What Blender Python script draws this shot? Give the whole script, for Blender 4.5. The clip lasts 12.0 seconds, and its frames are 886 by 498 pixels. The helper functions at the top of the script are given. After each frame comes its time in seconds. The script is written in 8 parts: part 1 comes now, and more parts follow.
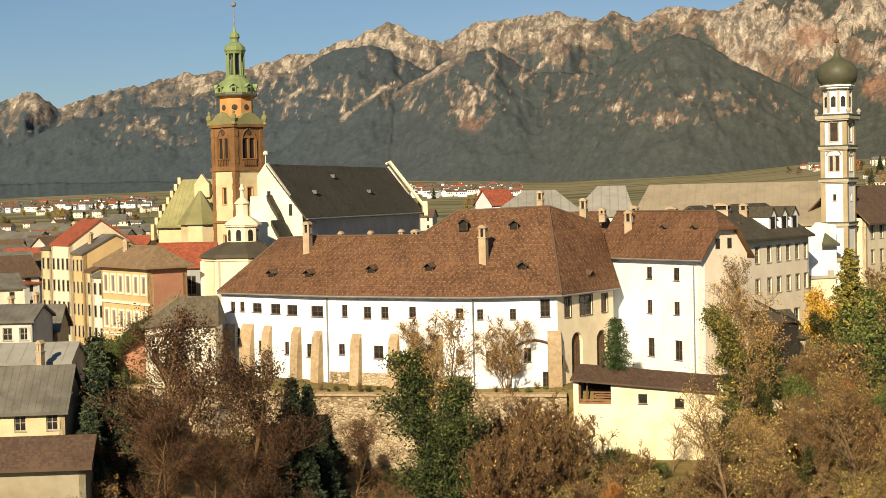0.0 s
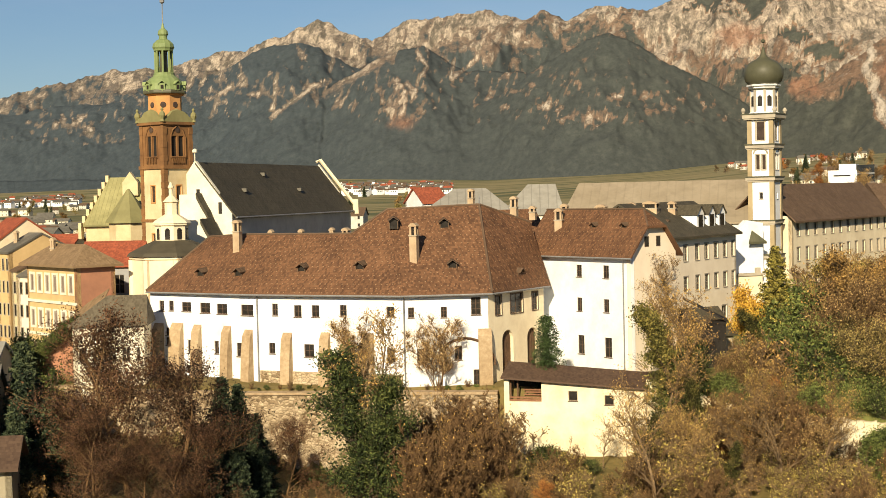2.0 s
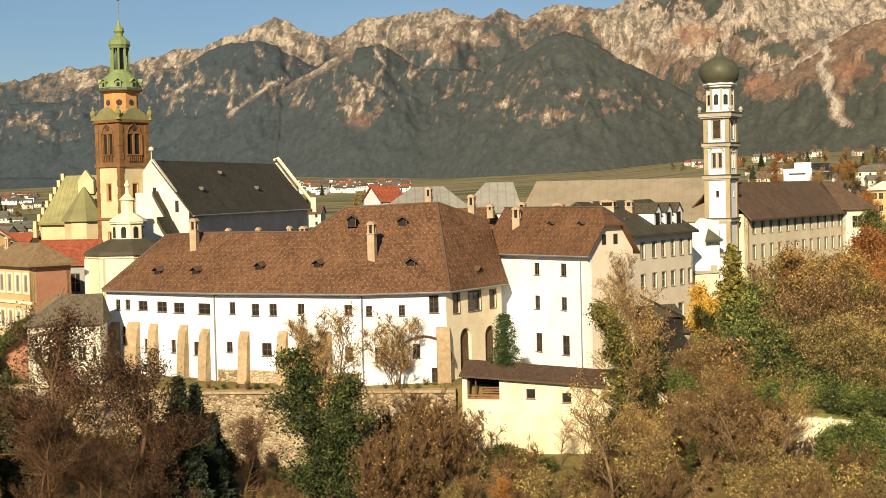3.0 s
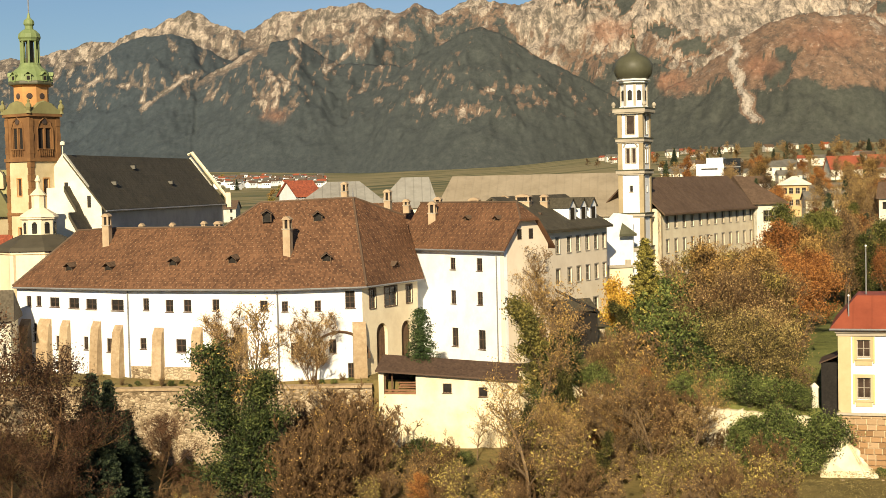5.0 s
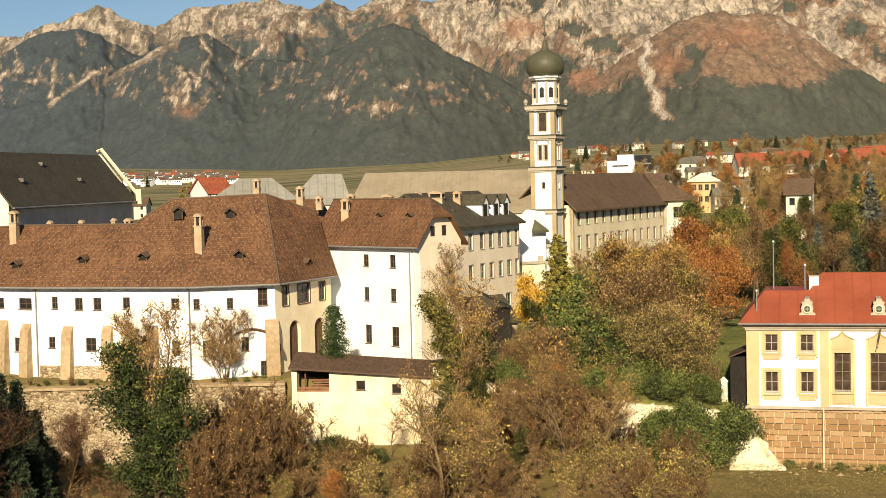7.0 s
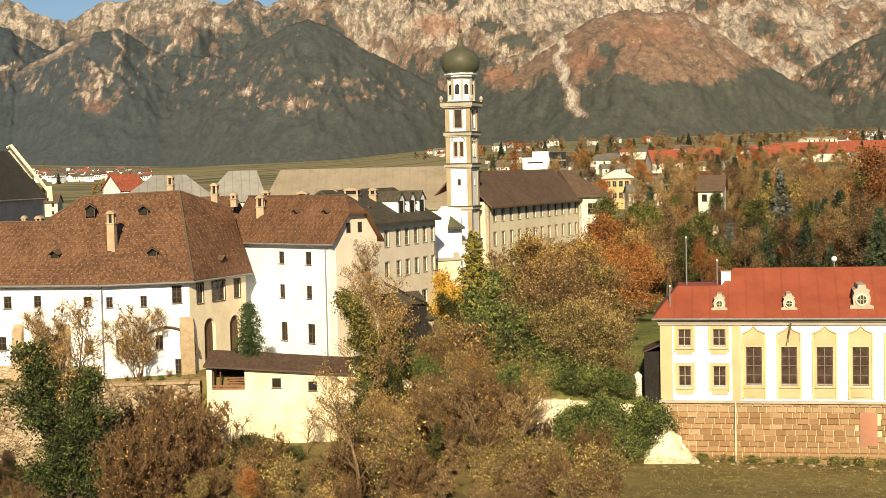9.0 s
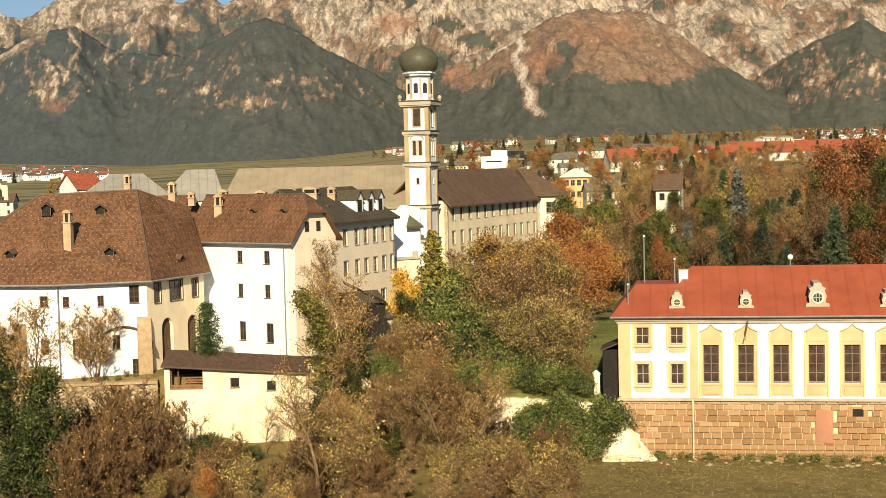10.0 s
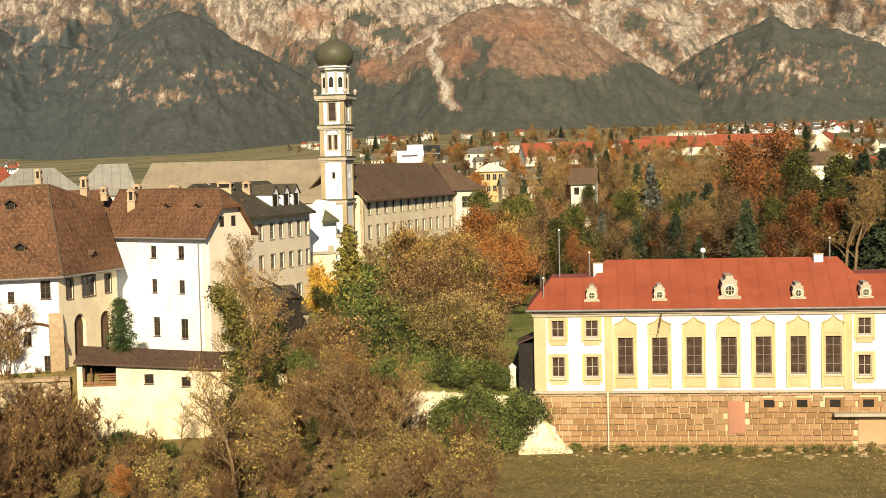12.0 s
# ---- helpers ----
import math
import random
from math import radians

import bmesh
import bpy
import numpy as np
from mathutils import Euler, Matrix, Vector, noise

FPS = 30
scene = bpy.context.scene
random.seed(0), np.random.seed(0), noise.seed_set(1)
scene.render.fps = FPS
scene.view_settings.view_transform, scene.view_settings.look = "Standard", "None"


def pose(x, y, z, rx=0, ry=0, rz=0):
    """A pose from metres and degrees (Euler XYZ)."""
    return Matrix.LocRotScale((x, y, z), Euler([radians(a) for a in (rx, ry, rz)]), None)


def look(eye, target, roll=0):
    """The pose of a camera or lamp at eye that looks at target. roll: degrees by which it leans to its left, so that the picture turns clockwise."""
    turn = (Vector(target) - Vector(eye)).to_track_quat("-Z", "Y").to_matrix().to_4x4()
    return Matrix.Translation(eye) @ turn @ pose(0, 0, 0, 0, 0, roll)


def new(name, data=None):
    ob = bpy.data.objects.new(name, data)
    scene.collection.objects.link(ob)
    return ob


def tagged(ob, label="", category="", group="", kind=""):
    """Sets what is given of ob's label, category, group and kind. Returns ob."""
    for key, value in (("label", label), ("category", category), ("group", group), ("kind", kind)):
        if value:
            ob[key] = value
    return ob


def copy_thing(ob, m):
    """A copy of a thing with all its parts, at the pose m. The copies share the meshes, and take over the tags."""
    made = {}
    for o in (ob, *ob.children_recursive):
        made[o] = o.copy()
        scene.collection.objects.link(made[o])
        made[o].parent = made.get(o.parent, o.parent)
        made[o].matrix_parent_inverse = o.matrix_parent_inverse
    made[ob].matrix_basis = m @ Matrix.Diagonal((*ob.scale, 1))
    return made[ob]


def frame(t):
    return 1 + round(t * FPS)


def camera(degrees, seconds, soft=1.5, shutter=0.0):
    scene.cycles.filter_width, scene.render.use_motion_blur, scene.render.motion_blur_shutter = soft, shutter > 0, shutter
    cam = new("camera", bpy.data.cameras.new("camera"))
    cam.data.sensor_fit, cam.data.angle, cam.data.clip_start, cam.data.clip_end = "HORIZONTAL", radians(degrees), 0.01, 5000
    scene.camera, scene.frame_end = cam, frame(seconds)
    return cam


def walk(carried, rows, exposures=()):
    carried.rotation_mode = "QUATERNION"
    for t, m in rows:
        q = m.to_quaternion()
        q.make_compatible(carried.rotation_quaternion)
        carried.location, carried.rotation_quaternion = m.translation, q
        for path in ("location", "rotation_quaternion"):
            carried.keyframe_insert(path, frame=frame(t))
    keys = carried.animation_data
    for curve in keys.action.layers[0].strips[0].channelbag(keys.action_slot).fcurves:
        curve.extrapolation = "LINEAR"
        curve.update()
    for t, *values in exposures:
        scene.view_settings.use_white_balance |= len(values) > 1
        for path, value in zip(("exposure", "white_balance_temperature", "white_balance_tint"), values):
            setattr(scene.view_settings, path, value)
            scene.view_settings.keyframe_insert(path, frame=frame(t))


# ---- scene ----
# camera: a slow pan from one high standpoint
EYE = 26.0
cam = camera(33.56, 12.0, soft=0.7)
ROWS = [
    (0.0, 9.587, -2.087), (0.5, 9.436, -2.081), (1.0, 8.586, -2.117), (1.5, 7.788, -2.128), (2.0, 6.886, -2.218),
    (2.5, 6.118, -2.273), (3.0, 5.245, -2.325), (3.5, 4.467, -2.383), (5.5, 1.092, -2.679), (6.0, 0.233, -2.746),
    (6.5, -0.580, -2.760), (7.0, -1.420, -2.800), (9.0, -4.700, -3.004), (9.5, -5.467, -3.040), (10.0, -6.310, -3.085),
    (10.5, -7.117, -3.141), (11.0, -7.939, -3.225), (11.5, -8.725, -3.293), (12.0, -9.587, -3.379),
]
walk(cam, [(t, pose(0, 0, EYE, 90 + pitch, 1.3, yaw)) for t, yaw, pitch in ROWS], [(0.0, 0.86), (12.0, 0.94)])

# world and sun: a low, warm autumn sun from behind and to the side
SUN_EL, SUN_AZ = 26.0, 187.0
to_sun = Vector((math.sin(radians(SUN_AZ)) * math.cos(radians(SUN_EL)), math.cos(radians(SUN_AZ)) * math.cos(radians(SUN_EL)), math.sin(radians(SUN_EL))))
world = bpy.data.worlds.new("world")
scene.world = world
world.use_nodes = True
wn = world.node_tree
sky = wn.nodes.new("ShaderNodeTexSky")
sky.sky_type, sky.sun_disc = "NISHITA", False
sky.sun_elevation, sky.sun_rotation = radians(SUN_EL), radians(SUN_AZ)
sky.altitude, sky.air_density, sky.dust_density, sky.ozone_density = 600, 1.0, 0.6, 4.0
wn.nodes["Background"].inputs["Strength"].default_value = 0.04
# faint high streaks of cirrus in the blue
spot = wn.nodes.new("ShaderNodeTexCoord")
stretch = wn.nodes.new("ShaderNodeMapping")
stretch.inputs["Scale"].default_value, stretch.inputs["Rotation"].default_value = (2.2, 2.2, 9.0), (0.0, 0.35, 0.0)
wisp = wn.nodes.new("ShaderNodeTexNoise")
wisp.inputs["Scale"].default_value, wisp.inputs["Detail"].default_value, wisp.inputs["Roughness"].default_value = 2.0, 6.0, 0.6
veil = wn.nodes.new("ShaderNodeMapRange")
veil.inputs["From Min"].default_value, veil.inputs["From Max"].default_value, veil.inputs["To Max"].default_value = 0.5, 0.8, 0.16
blend = wn.nodes.new("ShaderNodeMix")
blend.data_type = "RGBA"
blend.inputs[7].default_value = (7.0, 7.6, 8.4, 1)
wn.links.new(spot.outputs["Generated"], stretch.inputs[0])
wn.links.new(stretch.outputs[0], wisp.inputs["Vector"])
wn.links.new(wisp.outputs[0], veil.inputs[0])
wn.links.new(veil.outputs[0], blend.inputs[0])
wn.links.new(sky.outputs[0], blend.inputs[6])
wn.links.new(blend.outputs[2], wn.nodes["Background"].inputs[0])
sun_data = bpy.data.lights.new("sun", "SUN")
sun_data.energy, sun_data.angle, sun_data.color = 4.2, radians(0.53), (1.0, 0.84, 0.58)
sun = new("sun", sun_data)
sun.matrix_world = look(to_sun * 300, (0, 0, 0))


# ---- materials ----
class Nodes:
    """Short hand for building a node material."""

    def __init__(self, name, rough=0.85, metal=0.0):
        self.m = bpy.data.materials.new(name)
        self.m.use_nodes = True
        self.t = self.m.node_tree
        self.b = self.t.nodes["Principled BSDF"]
        self.b.inputs["Roughness"].default_value = rough
        self.b.inputs["Metallic"].default_value = metal
        self.b.inputs["Specular IOR Level"].default_value = 0.25
        self.tc = self.t.nodes.new("ShaderNodeTexCoord")

    def n(self, kind, **values):
        node = self.t.nodes.new("ShaderNode" + kind)
        for key, v in values.items():
            node.inputs[key.replace("_", " ")].default_value = v
        return node

    def link(self, a, b):
        self.t.links.new(a, b)

    def math(self, op, a, b=0.0, c=0.0):
        node = self.t.nodes.new("ShaderNodeMath")
        node.operation = op
        for i, v in enumerate((a, b, c)):
            if isinstance(v, (int, float)):
                node.inputs[i].default_value = v
            else:
                self.link(v, node.inputs[i])
        return node.outputs[0]

    def noise(self, scale, detail=4.0, rough=0.6, stretch=None, coord="Object"):
        node = self.n("TexNoise", Scale=scale, Detail=detail, Roughness=rough)
        out = self.tc.outputs[coord]
        if stretch:
            mp = self.n("Mapping")
            mp.inputs["Scale"].default_value = stretch
            self.link(out, mp.inputs[0])
            out = mp.outputs[0]
        self.link(out, node.inputs["Vector"])
        return node.outputs["Fac"]

    def ramp(self, fac, stops):
        node = self.t.nodes.new("ShaderNodeValToRGB")
        e = node.color_ramp.elements
        while len(e) < len(stops):
            e.new(0.5)
        for el, (p, c) in zip(e, stops):
            el.position, el.color = p, (*c, 1)
        self.link(fac, node.inputs[0])
        return node.outputs[0]

    def mix(self, fac, a, b, mode="MIX"):
        node = self.t.nodes.new("ShaderNodeMix")
        node.data_type, node.blend_type = "RGBA", mode
        for i, v in ((0, fac), (6, a), (7, b)):
            if isinstance(v, (int, float)):
                node.inputs[i].default_value = v
            elif isinstance(v, tuple):
                node.inputs[i].default_value = (*v, 1)
            else:
                self.link(v, node.inputs[i])
        return node.outputs[2]

    def color(self, out):
        self.link(out, self.b.inputs["Base Color"])
        return self

    def bump(self, height, distance=0.05, strength=0.6):
        node = self.n("Bump", Strength=strength, Distance=distance)
        self.link(height, node.inputs["Height"])
        self.link(node.outputs[0], self.b.inputs["Normal"])
        return self


def plaster(name, base, stain, grime=0.35):
    k = Nodes(name, 0.9)
    big = k.noise(0.35, 5, 0.65)
    streak = k.noise(0.9, 4, 0.6, (1, 1, 0.18))
    col = k.ramp(big, [(0.3, stain), (0.62, base)])
    col = k.mix(k.math("MULTIPLY", k.ramp(streak, [(0.5, (0, 0, 0)), (0.78, (1, 1, 1))]), grime), col, stain)
    fine = k.noise(6, 3)
    return k.color(k.mix(0.12, col, k.ramp(fine, [(0.3, stain), (0.7, base)]))).bump(fine, 0.02, 0.4).m


def tile_roof(name, dark, light, dots=None, course=0.3):
    k = Nodes(name, 0.75)
    uv = k.n("SeparateXYZ")
    k.link(k.tc.outputs["UV"], uv.inputs[0])
    u, v = uv.outputs[0], uv.outputs[1]
    row = k.math("FLOOR", k.math("DIVIDE", v, course))
    cell = k.n("CombineXYZ")
    k.link(k.math("FLOOR", k.math("ADD", k.math("DIVIDE", u, 0.19), k.math("MULTIPLY", row, 0.5))), cell.inputs[0])
    k.link(row, cell.inputs[1])
    wh = k.n("TexWhiteNoise")
    k.link(cell.outputs[0], wh.inputs["Vector"])
    patch = k.noise(0.22, 6, 0.7)
    f = k.math("ADD", k.math("MULTIPLY", wh.outputs["Value"], 0.45), k.math("MULTIPLY", patch, 0.75))
    col = k.ramp(f, [(0.3, dark), (0.85, light)])
    streak = k.noise(0.8, 4, 0.6, (1, 1, 0.25))
    col = k.mix(k.math("MULTIPLY", k.ramp(streak, [(0.48, (0, 0, 0)), (0.75, (1, 1, 1))]), 0.35), col, tuple(c * 0.55 for c in dark))
    if dots:
        step = 0.62
        r2 = k.math("FLOOR", k.math("DIVIDE", v, step))
        du = k.math("SUBTRACT", k.math("FRACT", k.math("ADD", k.math("DIVIDE", u, step), k.math("MULTIPLY", r2, 0.5))), 0.5)
        dv = k.math("SUBTRACT", k.math("FRACT", k.math("DIVIDE", v, step)), 0.5)
        near = k.math("LESS_THAN", k.math("ADD", k.math("POWER", k.math("ABSOLUTE", du), 2.0), k.math("POWER", k.math("ABSOLUTE", dv), 2.0)), 0.010)
        lit = k.math("MULTIPLY", near, k.math("GREATER_THAN", k.noise(1.4, 2), 0.42))
        col = k.mix(k.math("MULTIPLY", lit, 0.5), col, dots)
    wave = k.math("FRACT", k.math("DIVIDE", v, course))
    tilt = k.math("ADD", wave, k.math("MULTIPLY", wh.outputs["Value"], 0.4))
    return k.color(col).bump(tilt, 0.05, 0.7).m


def sheet_roof(name, dark, light, seam=0.6, rough=0.6, metal=0.0, line=0.4):
    k = Nodes(name, rough, metal)
    uv = k.n("SeparateXYZ")
    k.link(k.tc.outputs["UV"], uv.inputs[0])
    s = k.math("ABSOLUTE", k.math("SUBTRACT", k.math("FRACT", k.math("DIVIDE", uv.outputs[0], seam)), 0.5))
    edge = k.math("GREATER_THAN", s, 0.45)
    col = k.ramp(k.noise(0.3, 6, 0.7), [(0.32, dark), (0.7, light)])
    streak = k.noise(0.7, 4, 0.6, (1, 1, 0.2))
    col = k.mix(k.math("MULTIPLY", k.ramp(streak, [(0.5, (0, 0, 0)), (0.8, (1, 1, 1))]), 0.4), col, tuple(c * 0.6 for c in dark))
    return k.color(k.mix(k.math("MULTIPLY", edge, line), col, tuple(c * 0.6 for c in dark))).bump(edge, 0.05, 0.6).m


def speckle(name, dark, mid, light, scale=3.0, rough=0.9, bump=0.05, island=False):
    k = Nodes(name, rough)
    f = k.noise(scale, 5, 0.7)
    g = k.noise(scale * 0.13, 3, 0.6)
    f = k.math("ADD", k.math("MULTIPLY", f, 0.6), k.math("MULTIPLY", g, 0.4))
    if island:
        geo = k.n("NewGeometry")
        f = k.math("ADD", k.math("MULTIPLY", f, 0.55), k.math("MULTIPLY", geo.outputs["Random Per Island"], 0.45))
    col = k.ramp(f, [(0.3, dark), (0.5, mid), (0.72, light)])
    return k.color(col).bump(k.noise(scale * 2.2, 4), bump, 0.7).m


def piece_stone(name, dark, mid, light):
    k = Nodes(name, 0.9)
    oi = k.n("ObjectInfo")
    f = k.math("ADD", k.math("MULTIPLY", k.noise(2.5, 5, 0.7), 0.5), k.math("MULTIPLY", oi.outputs["Random"], 0.5))
    return k.color(k.ramp(f, [(0.25, dark), (0.5, mid), (0.75, light)])).bump(k.noise(9, 4), 0.03, 0.7).m


def leafy(name, dark, mid, light):
    k = Nodes(name, 0.7)
    dark, light = tuple(c * 0.6 for c in dark), tuple(min(0.75, c * 1.25) for c in light)
    geo = k.n("NewGeometry")
    oi = k.n("ObjectInfo")
    # darkened clumps also stand for shaded gaps between the leaves
    clump = k.math("ADD", k.math("MULTIPLY", k.math("SUBTRACT", k.noise(0.75, 4, 0.65), 0.5), 1.9), 0.5)
    f = k.math("ADD", k.math("MULTIPLY", geo.outputs["Random Per Island"], 0.42), k.math("MULTIPLY", clump, 0.55))
    f = k.math("ADD", f, k.math("MULTIPLY", k.math("SUBTRACT", oi.outputs["Random"], 0.5), 0.22))
    k.color(k.ramp(f, [(0.27, dark), (0.5, mid), (0.78, light)]))
    return k.m


def glass(name, tint):
    k = Nodes(name, 0.12)
    k.b.inputs["Specular IOR Level"].default_value = 0.3
    return k.color(k.ramp(k.noise(0.9, 2), [(0.35, tint), (0.7, tuple(c * 2.2 for c in tint))])).m


WHITE = plaster("white_limewash", (0.80, 0.83, 0.86), (0.72, 0.70, 0.64), 0.25)
FARWALL = plaster("weathered_offwhite_plaster", (0.56, 0.54, 0.48), (0.42, 0.39, 0.33))
SANDWALL = plaster("sand_coloured_render", (0.34, 0.3, 0.21), (0.24, 0.2, 0.13))
CREAM = plaster("cream_plaster", (0.8, 0.7, 0.5), (0.64, 0.53, 0.36))
BEIGE = plaster("beige_plaster", (0.84, 0.73, 0.57), (0.72, 0.61, 0.46))
YELLOW = plaster("ochre_plaster", (0.62, 0.44, 0.215), (0.48, 0.33, 0.155))
PALE = plaster("pale_plaster", (0.80, 0.76, 0.62), (0.6, 0.54, 0.4))
# grey that puts wall shade into the colour
SHADEWALL = plaster("shade_grey_plaster", (0.36, 0.36, 0.36), (0.25, 0.25, 0.25))
ORANGE = plaster("orange_plaster", (0.56, 0.3, 0.105), (0.34, 0.17, 0.07))
BROWNSTONE = plaster("weathered_brown_stone", (0.25, 0.13, 0.05), (0.12, 0.06, 0.028), 0.6)
REDWALL = plaster("brick_red_plaster", (0.42, 0.2, 0.12), (0.28, 0.14, 0.09))
GARDENWALL = plaster("garden_wall_plaster", (0.80, 0.72, 0.52), (0.58, 0.48, 0.3), 0.6)
ROOF = tile_roof("brown_roof_tiles", (0.07, 0.035, 0.019), (0.18, 0.09, 0.045), (0.42, 0.28, 0.16))
ROOF_RED = tile_roof("red_roof_tiles", (0.18, 0.05, 0.028), (0.35, 0.095, 0.046))
ROOF_PAV = sheet_roof("red_painted_sheet_roof", (0.24, 0.06, 0.03), (0.32, 0.085, 0.042), 1.6, 0.6, 0.0, 0.2)
ROOF_DARK = tile_roof("dark_slate_roof", (0.045, 0.039, 0.026), (0.088, 0.075, 0.05))
ROOF_GREY = sheet_roof("grey_sheet_roof", (0.1, 0.092, 0.075), (0.2, 0.185, 0.15))
ROOF_TAN = sheet_roof("weathered_tan_roof", (0.25, 0.205, 0.14), (0.33, 0.275, 0.195), 1.2, 0.7, 0.0, 0.1)
ROOF_PALE = sheet_roof("pale_grey_sheet_roof", (0.24, 0.225, 0.19), (0.34, 0.325, 0.28), 1.2)
ROOF_BROWN = tile_roof("worn_brown_roof", (0.08, 0.05, 0.03), (0.145, 0.095, 0.06))
ROOF_OLD = tile_roof("grey_brown_old_tiles", (0.085, 0.07, 0.046), (0.15, 0.125, 0.085))
ROOF_SHED = tile_roof("dark_brown_shed_tiles", (0.06, 0.036, 0.024), (0.105, 0.066, 0.043))
OLD_COPPER = sheet_roof("olive_weathered_copper", (0.21, 0.195, 0.085), (0.35, 0.325, 0.15), 0.6, 0.7)
ROOF_CLAY = tile_roof("pale_clay_roof_tiles", (0.16, 0.105, 0.056), (0.265, 0.18, 0.1))
COPPER = sheet_roof("green_copper", (0.17, 0.23, 0.09), (0.36, 0.42, 0.19), 0.5, 0.6)
ONION = sheet_roof("dull_green_copper", (0.075, 0.075, 0.045), (0.14, 0.135, 0.085), 0.5, 0.5)
WOOD = speckle("weathered_wood", (0.06, 0.035, 0.02), (0.12, 0.07, 0.04), (0.2, 0.12, 0.07), 5)
RAILWOOD = speckle("reddish_timber", (0.13, 0.065, 0.035), (0.22, 0.11, 0.06), (0.32, 0.18, 0.1), 5)
METAL = speckle("dull_zinc", (0.12, 0.12, 0.12), (0.2, 0.2, 0.2), (0.3, 0.3, 0.3), 5, 0.5)
GOLD = Nodes("gilt_metal", 0.35, 1.0).m
GOLD.node_tree.nodes["Principled BSDF"].inputs["Base Color"].default_value = (0.7, 0.5, 0.2, 1)
TOWER_TRIM = plaster("ochre_tower_trim", (0.4, 0.32, 0.19), (0.27, 0.21, 0.12))
STRIP = plaster("yellow_strip_paint", (0.68, 0.55, 0.25), (0.54, 0.42, 0.18))
TRIM = plaster("stone_trim", (0.44, 0.39, 0.3), (0.3, 0.26, 0.2))
SANDSTONE = speckle("buttress_stone", (0.23, 0.16, 0.09), (0.37, 0.27, 0.16), (0.52, 0.42, 0.28), 2.0, 0.9, 0.08)


def rubble(name):
    k = Nodes(name, 0.95)
    vor = k.n("TexVoronoi", Scale=2.3)
    edge = k.n("TexVoronoi", Scale=2.3)
    edge.feature = "DISTANCE_TO_EDGE"
    mp = k.n("Mapping")
    mp.inputs["Scale"].default_value = (1, 1, 1.5)
    k.link(k.tc.outputs["Object"], mp.inputs[0])
    k.link(mp.outputs[0], vor.inputs["Vector"]), k.link(mp.outputs[0], edge.inputs["Vector"])
    sep = k.n("SeparateColor")
    k.link(vor.outputs["Color"], sep.inputs[0])
    f = k.math("ADD", k.math("MULTIPLY", sep.outputs[0], 0.55), k.math("MULTIPLY", k.noise(3.0, 5, 0.7), 0.45))
    # stone tones include some darkening for tree shade on the terrace wall
    col = k.ramp(f, [(0.25, (0.14, 0.1, 0.055)), (0.5, (0.31, 0.23, 0.14)), (0.75, (0.5, 0.4, 0.26))])
    col = k.mix(k.ramp(k.noise(0.25, 4), [(0.5, (0, 0, 0)), (0.62, (1, 1, 1))]), col, k.ramp(k.noise(1.0, 4), [(0.3, (0.4, 0.31, 0.19)), (0.7, (0.54, 0.44, 0.3))]))
    joint = k.math("LESS_THAN", edge.outputs["Distance"], 0.05)
    col = k.mix(k.math("MULTIPLY", joint, 0.6), col, (0.14, 0.1, 0.06))
    return k.color(col).bump(edge.outputs["Distance"], 0.3, 0.8).m


RUBBLE = rubble("rubble_stone")
BLOCK = piece_stone("brown_sandstone", (0.225, 0.13, 0.06), (0.285, 0.168, 0.078), (0.35, 0.212, 0.104))
PALE_BLOCK = piece_stone("pale_sandstone", (0.27, 0.175, 0.09), (0.345, 0.23, 0.125), (0.42, 0.29, 0.17))
MORTAR = plaster("pale_mortar", (0.6, 0.48, 0.31), (0.46, 0.35, 0.21))
OCHRE = plaster("ochre_trim_paint", (0.53, 0.43, 0.25), (0.41, 0.32, 0.17))
PANE = glass("dark_window_glass", (0.02, 0.018, 0.016))
DARK_GLASS = glass("tinted_facade_glass", (0.012, 0.014, 0.016))
PANE_OCULUS = glass("greenish_oculus_glass", (0.045, 0.05, 0.035))
PANE_BROWN = glass("brown_window_glass", (0.04, 0.027, 0.02))
FRAME = speckle("grey_window_frame", (0.25, 0.22, 0.17), (0.34, 0.3, 0.24), (0.42, 0.38, 0.3), 6)
FRAME_DARK = speckle("dark_window_frame", (0.07, 0.045, 0.03), (0.1, 0.065, 0.045), (0.15, 0.1, 0.07), 6)
BARK = speckle("tree_bark", (0.05, 0.036, 0.024), (0.09, 0.065, 0.042), (0.15, 0.11, 0.075), 4)
BARK_RUST = speckle("reddish_brown_bark", (0.065, 0.038, 0.017), (0.125, 0.072, 0.032), (0.24, 0.15, 0.068), 4)
BARK_PALE = speckle("pale_tree_bark", (0.1, 0.066, 0.036), (0.18, 0.12, 0.065), (0.27, 0.19, 0.1), 4)
LEAF_BROWN = leafy("brown_autumn_leaves", (0.058, 0.034, 0.012), (0.22, 0.13, 0.04), (0.46, 0.29, 0.09))
LEAF_DARK = leafy("dark_red_brown_twigs", (0.016, 0.008, 0.004), (0.055, 0.027, 0.014), (0.14, 0.07, 0.034))
LEAF_GOLDTAN = leafy("golden_tan_leaves", (0.2, 0.12, 0.05), (0.4, 0.26, 0.11), (0.6, 0.43, 0.21))
LEAF_OLIVE = leafy("olive_autumn_leaves", (0.05, 0.043, 0.01), (0.225, 0.175, 0.04), (0.48, 0.37, 0.1))
LEAF_GREEN = leafy("ivy_leaves", (0.014, 0.024, 0.007), (0.05, 0.07, 0.018), (0.14, 0.15, 0.042))
LEAF_VINE = leafy("olive_ivy_leaves", (0.02, 0.023, 0.006), (0.085, 0.082, 0.018), (0.23, 0.19, 0.05))
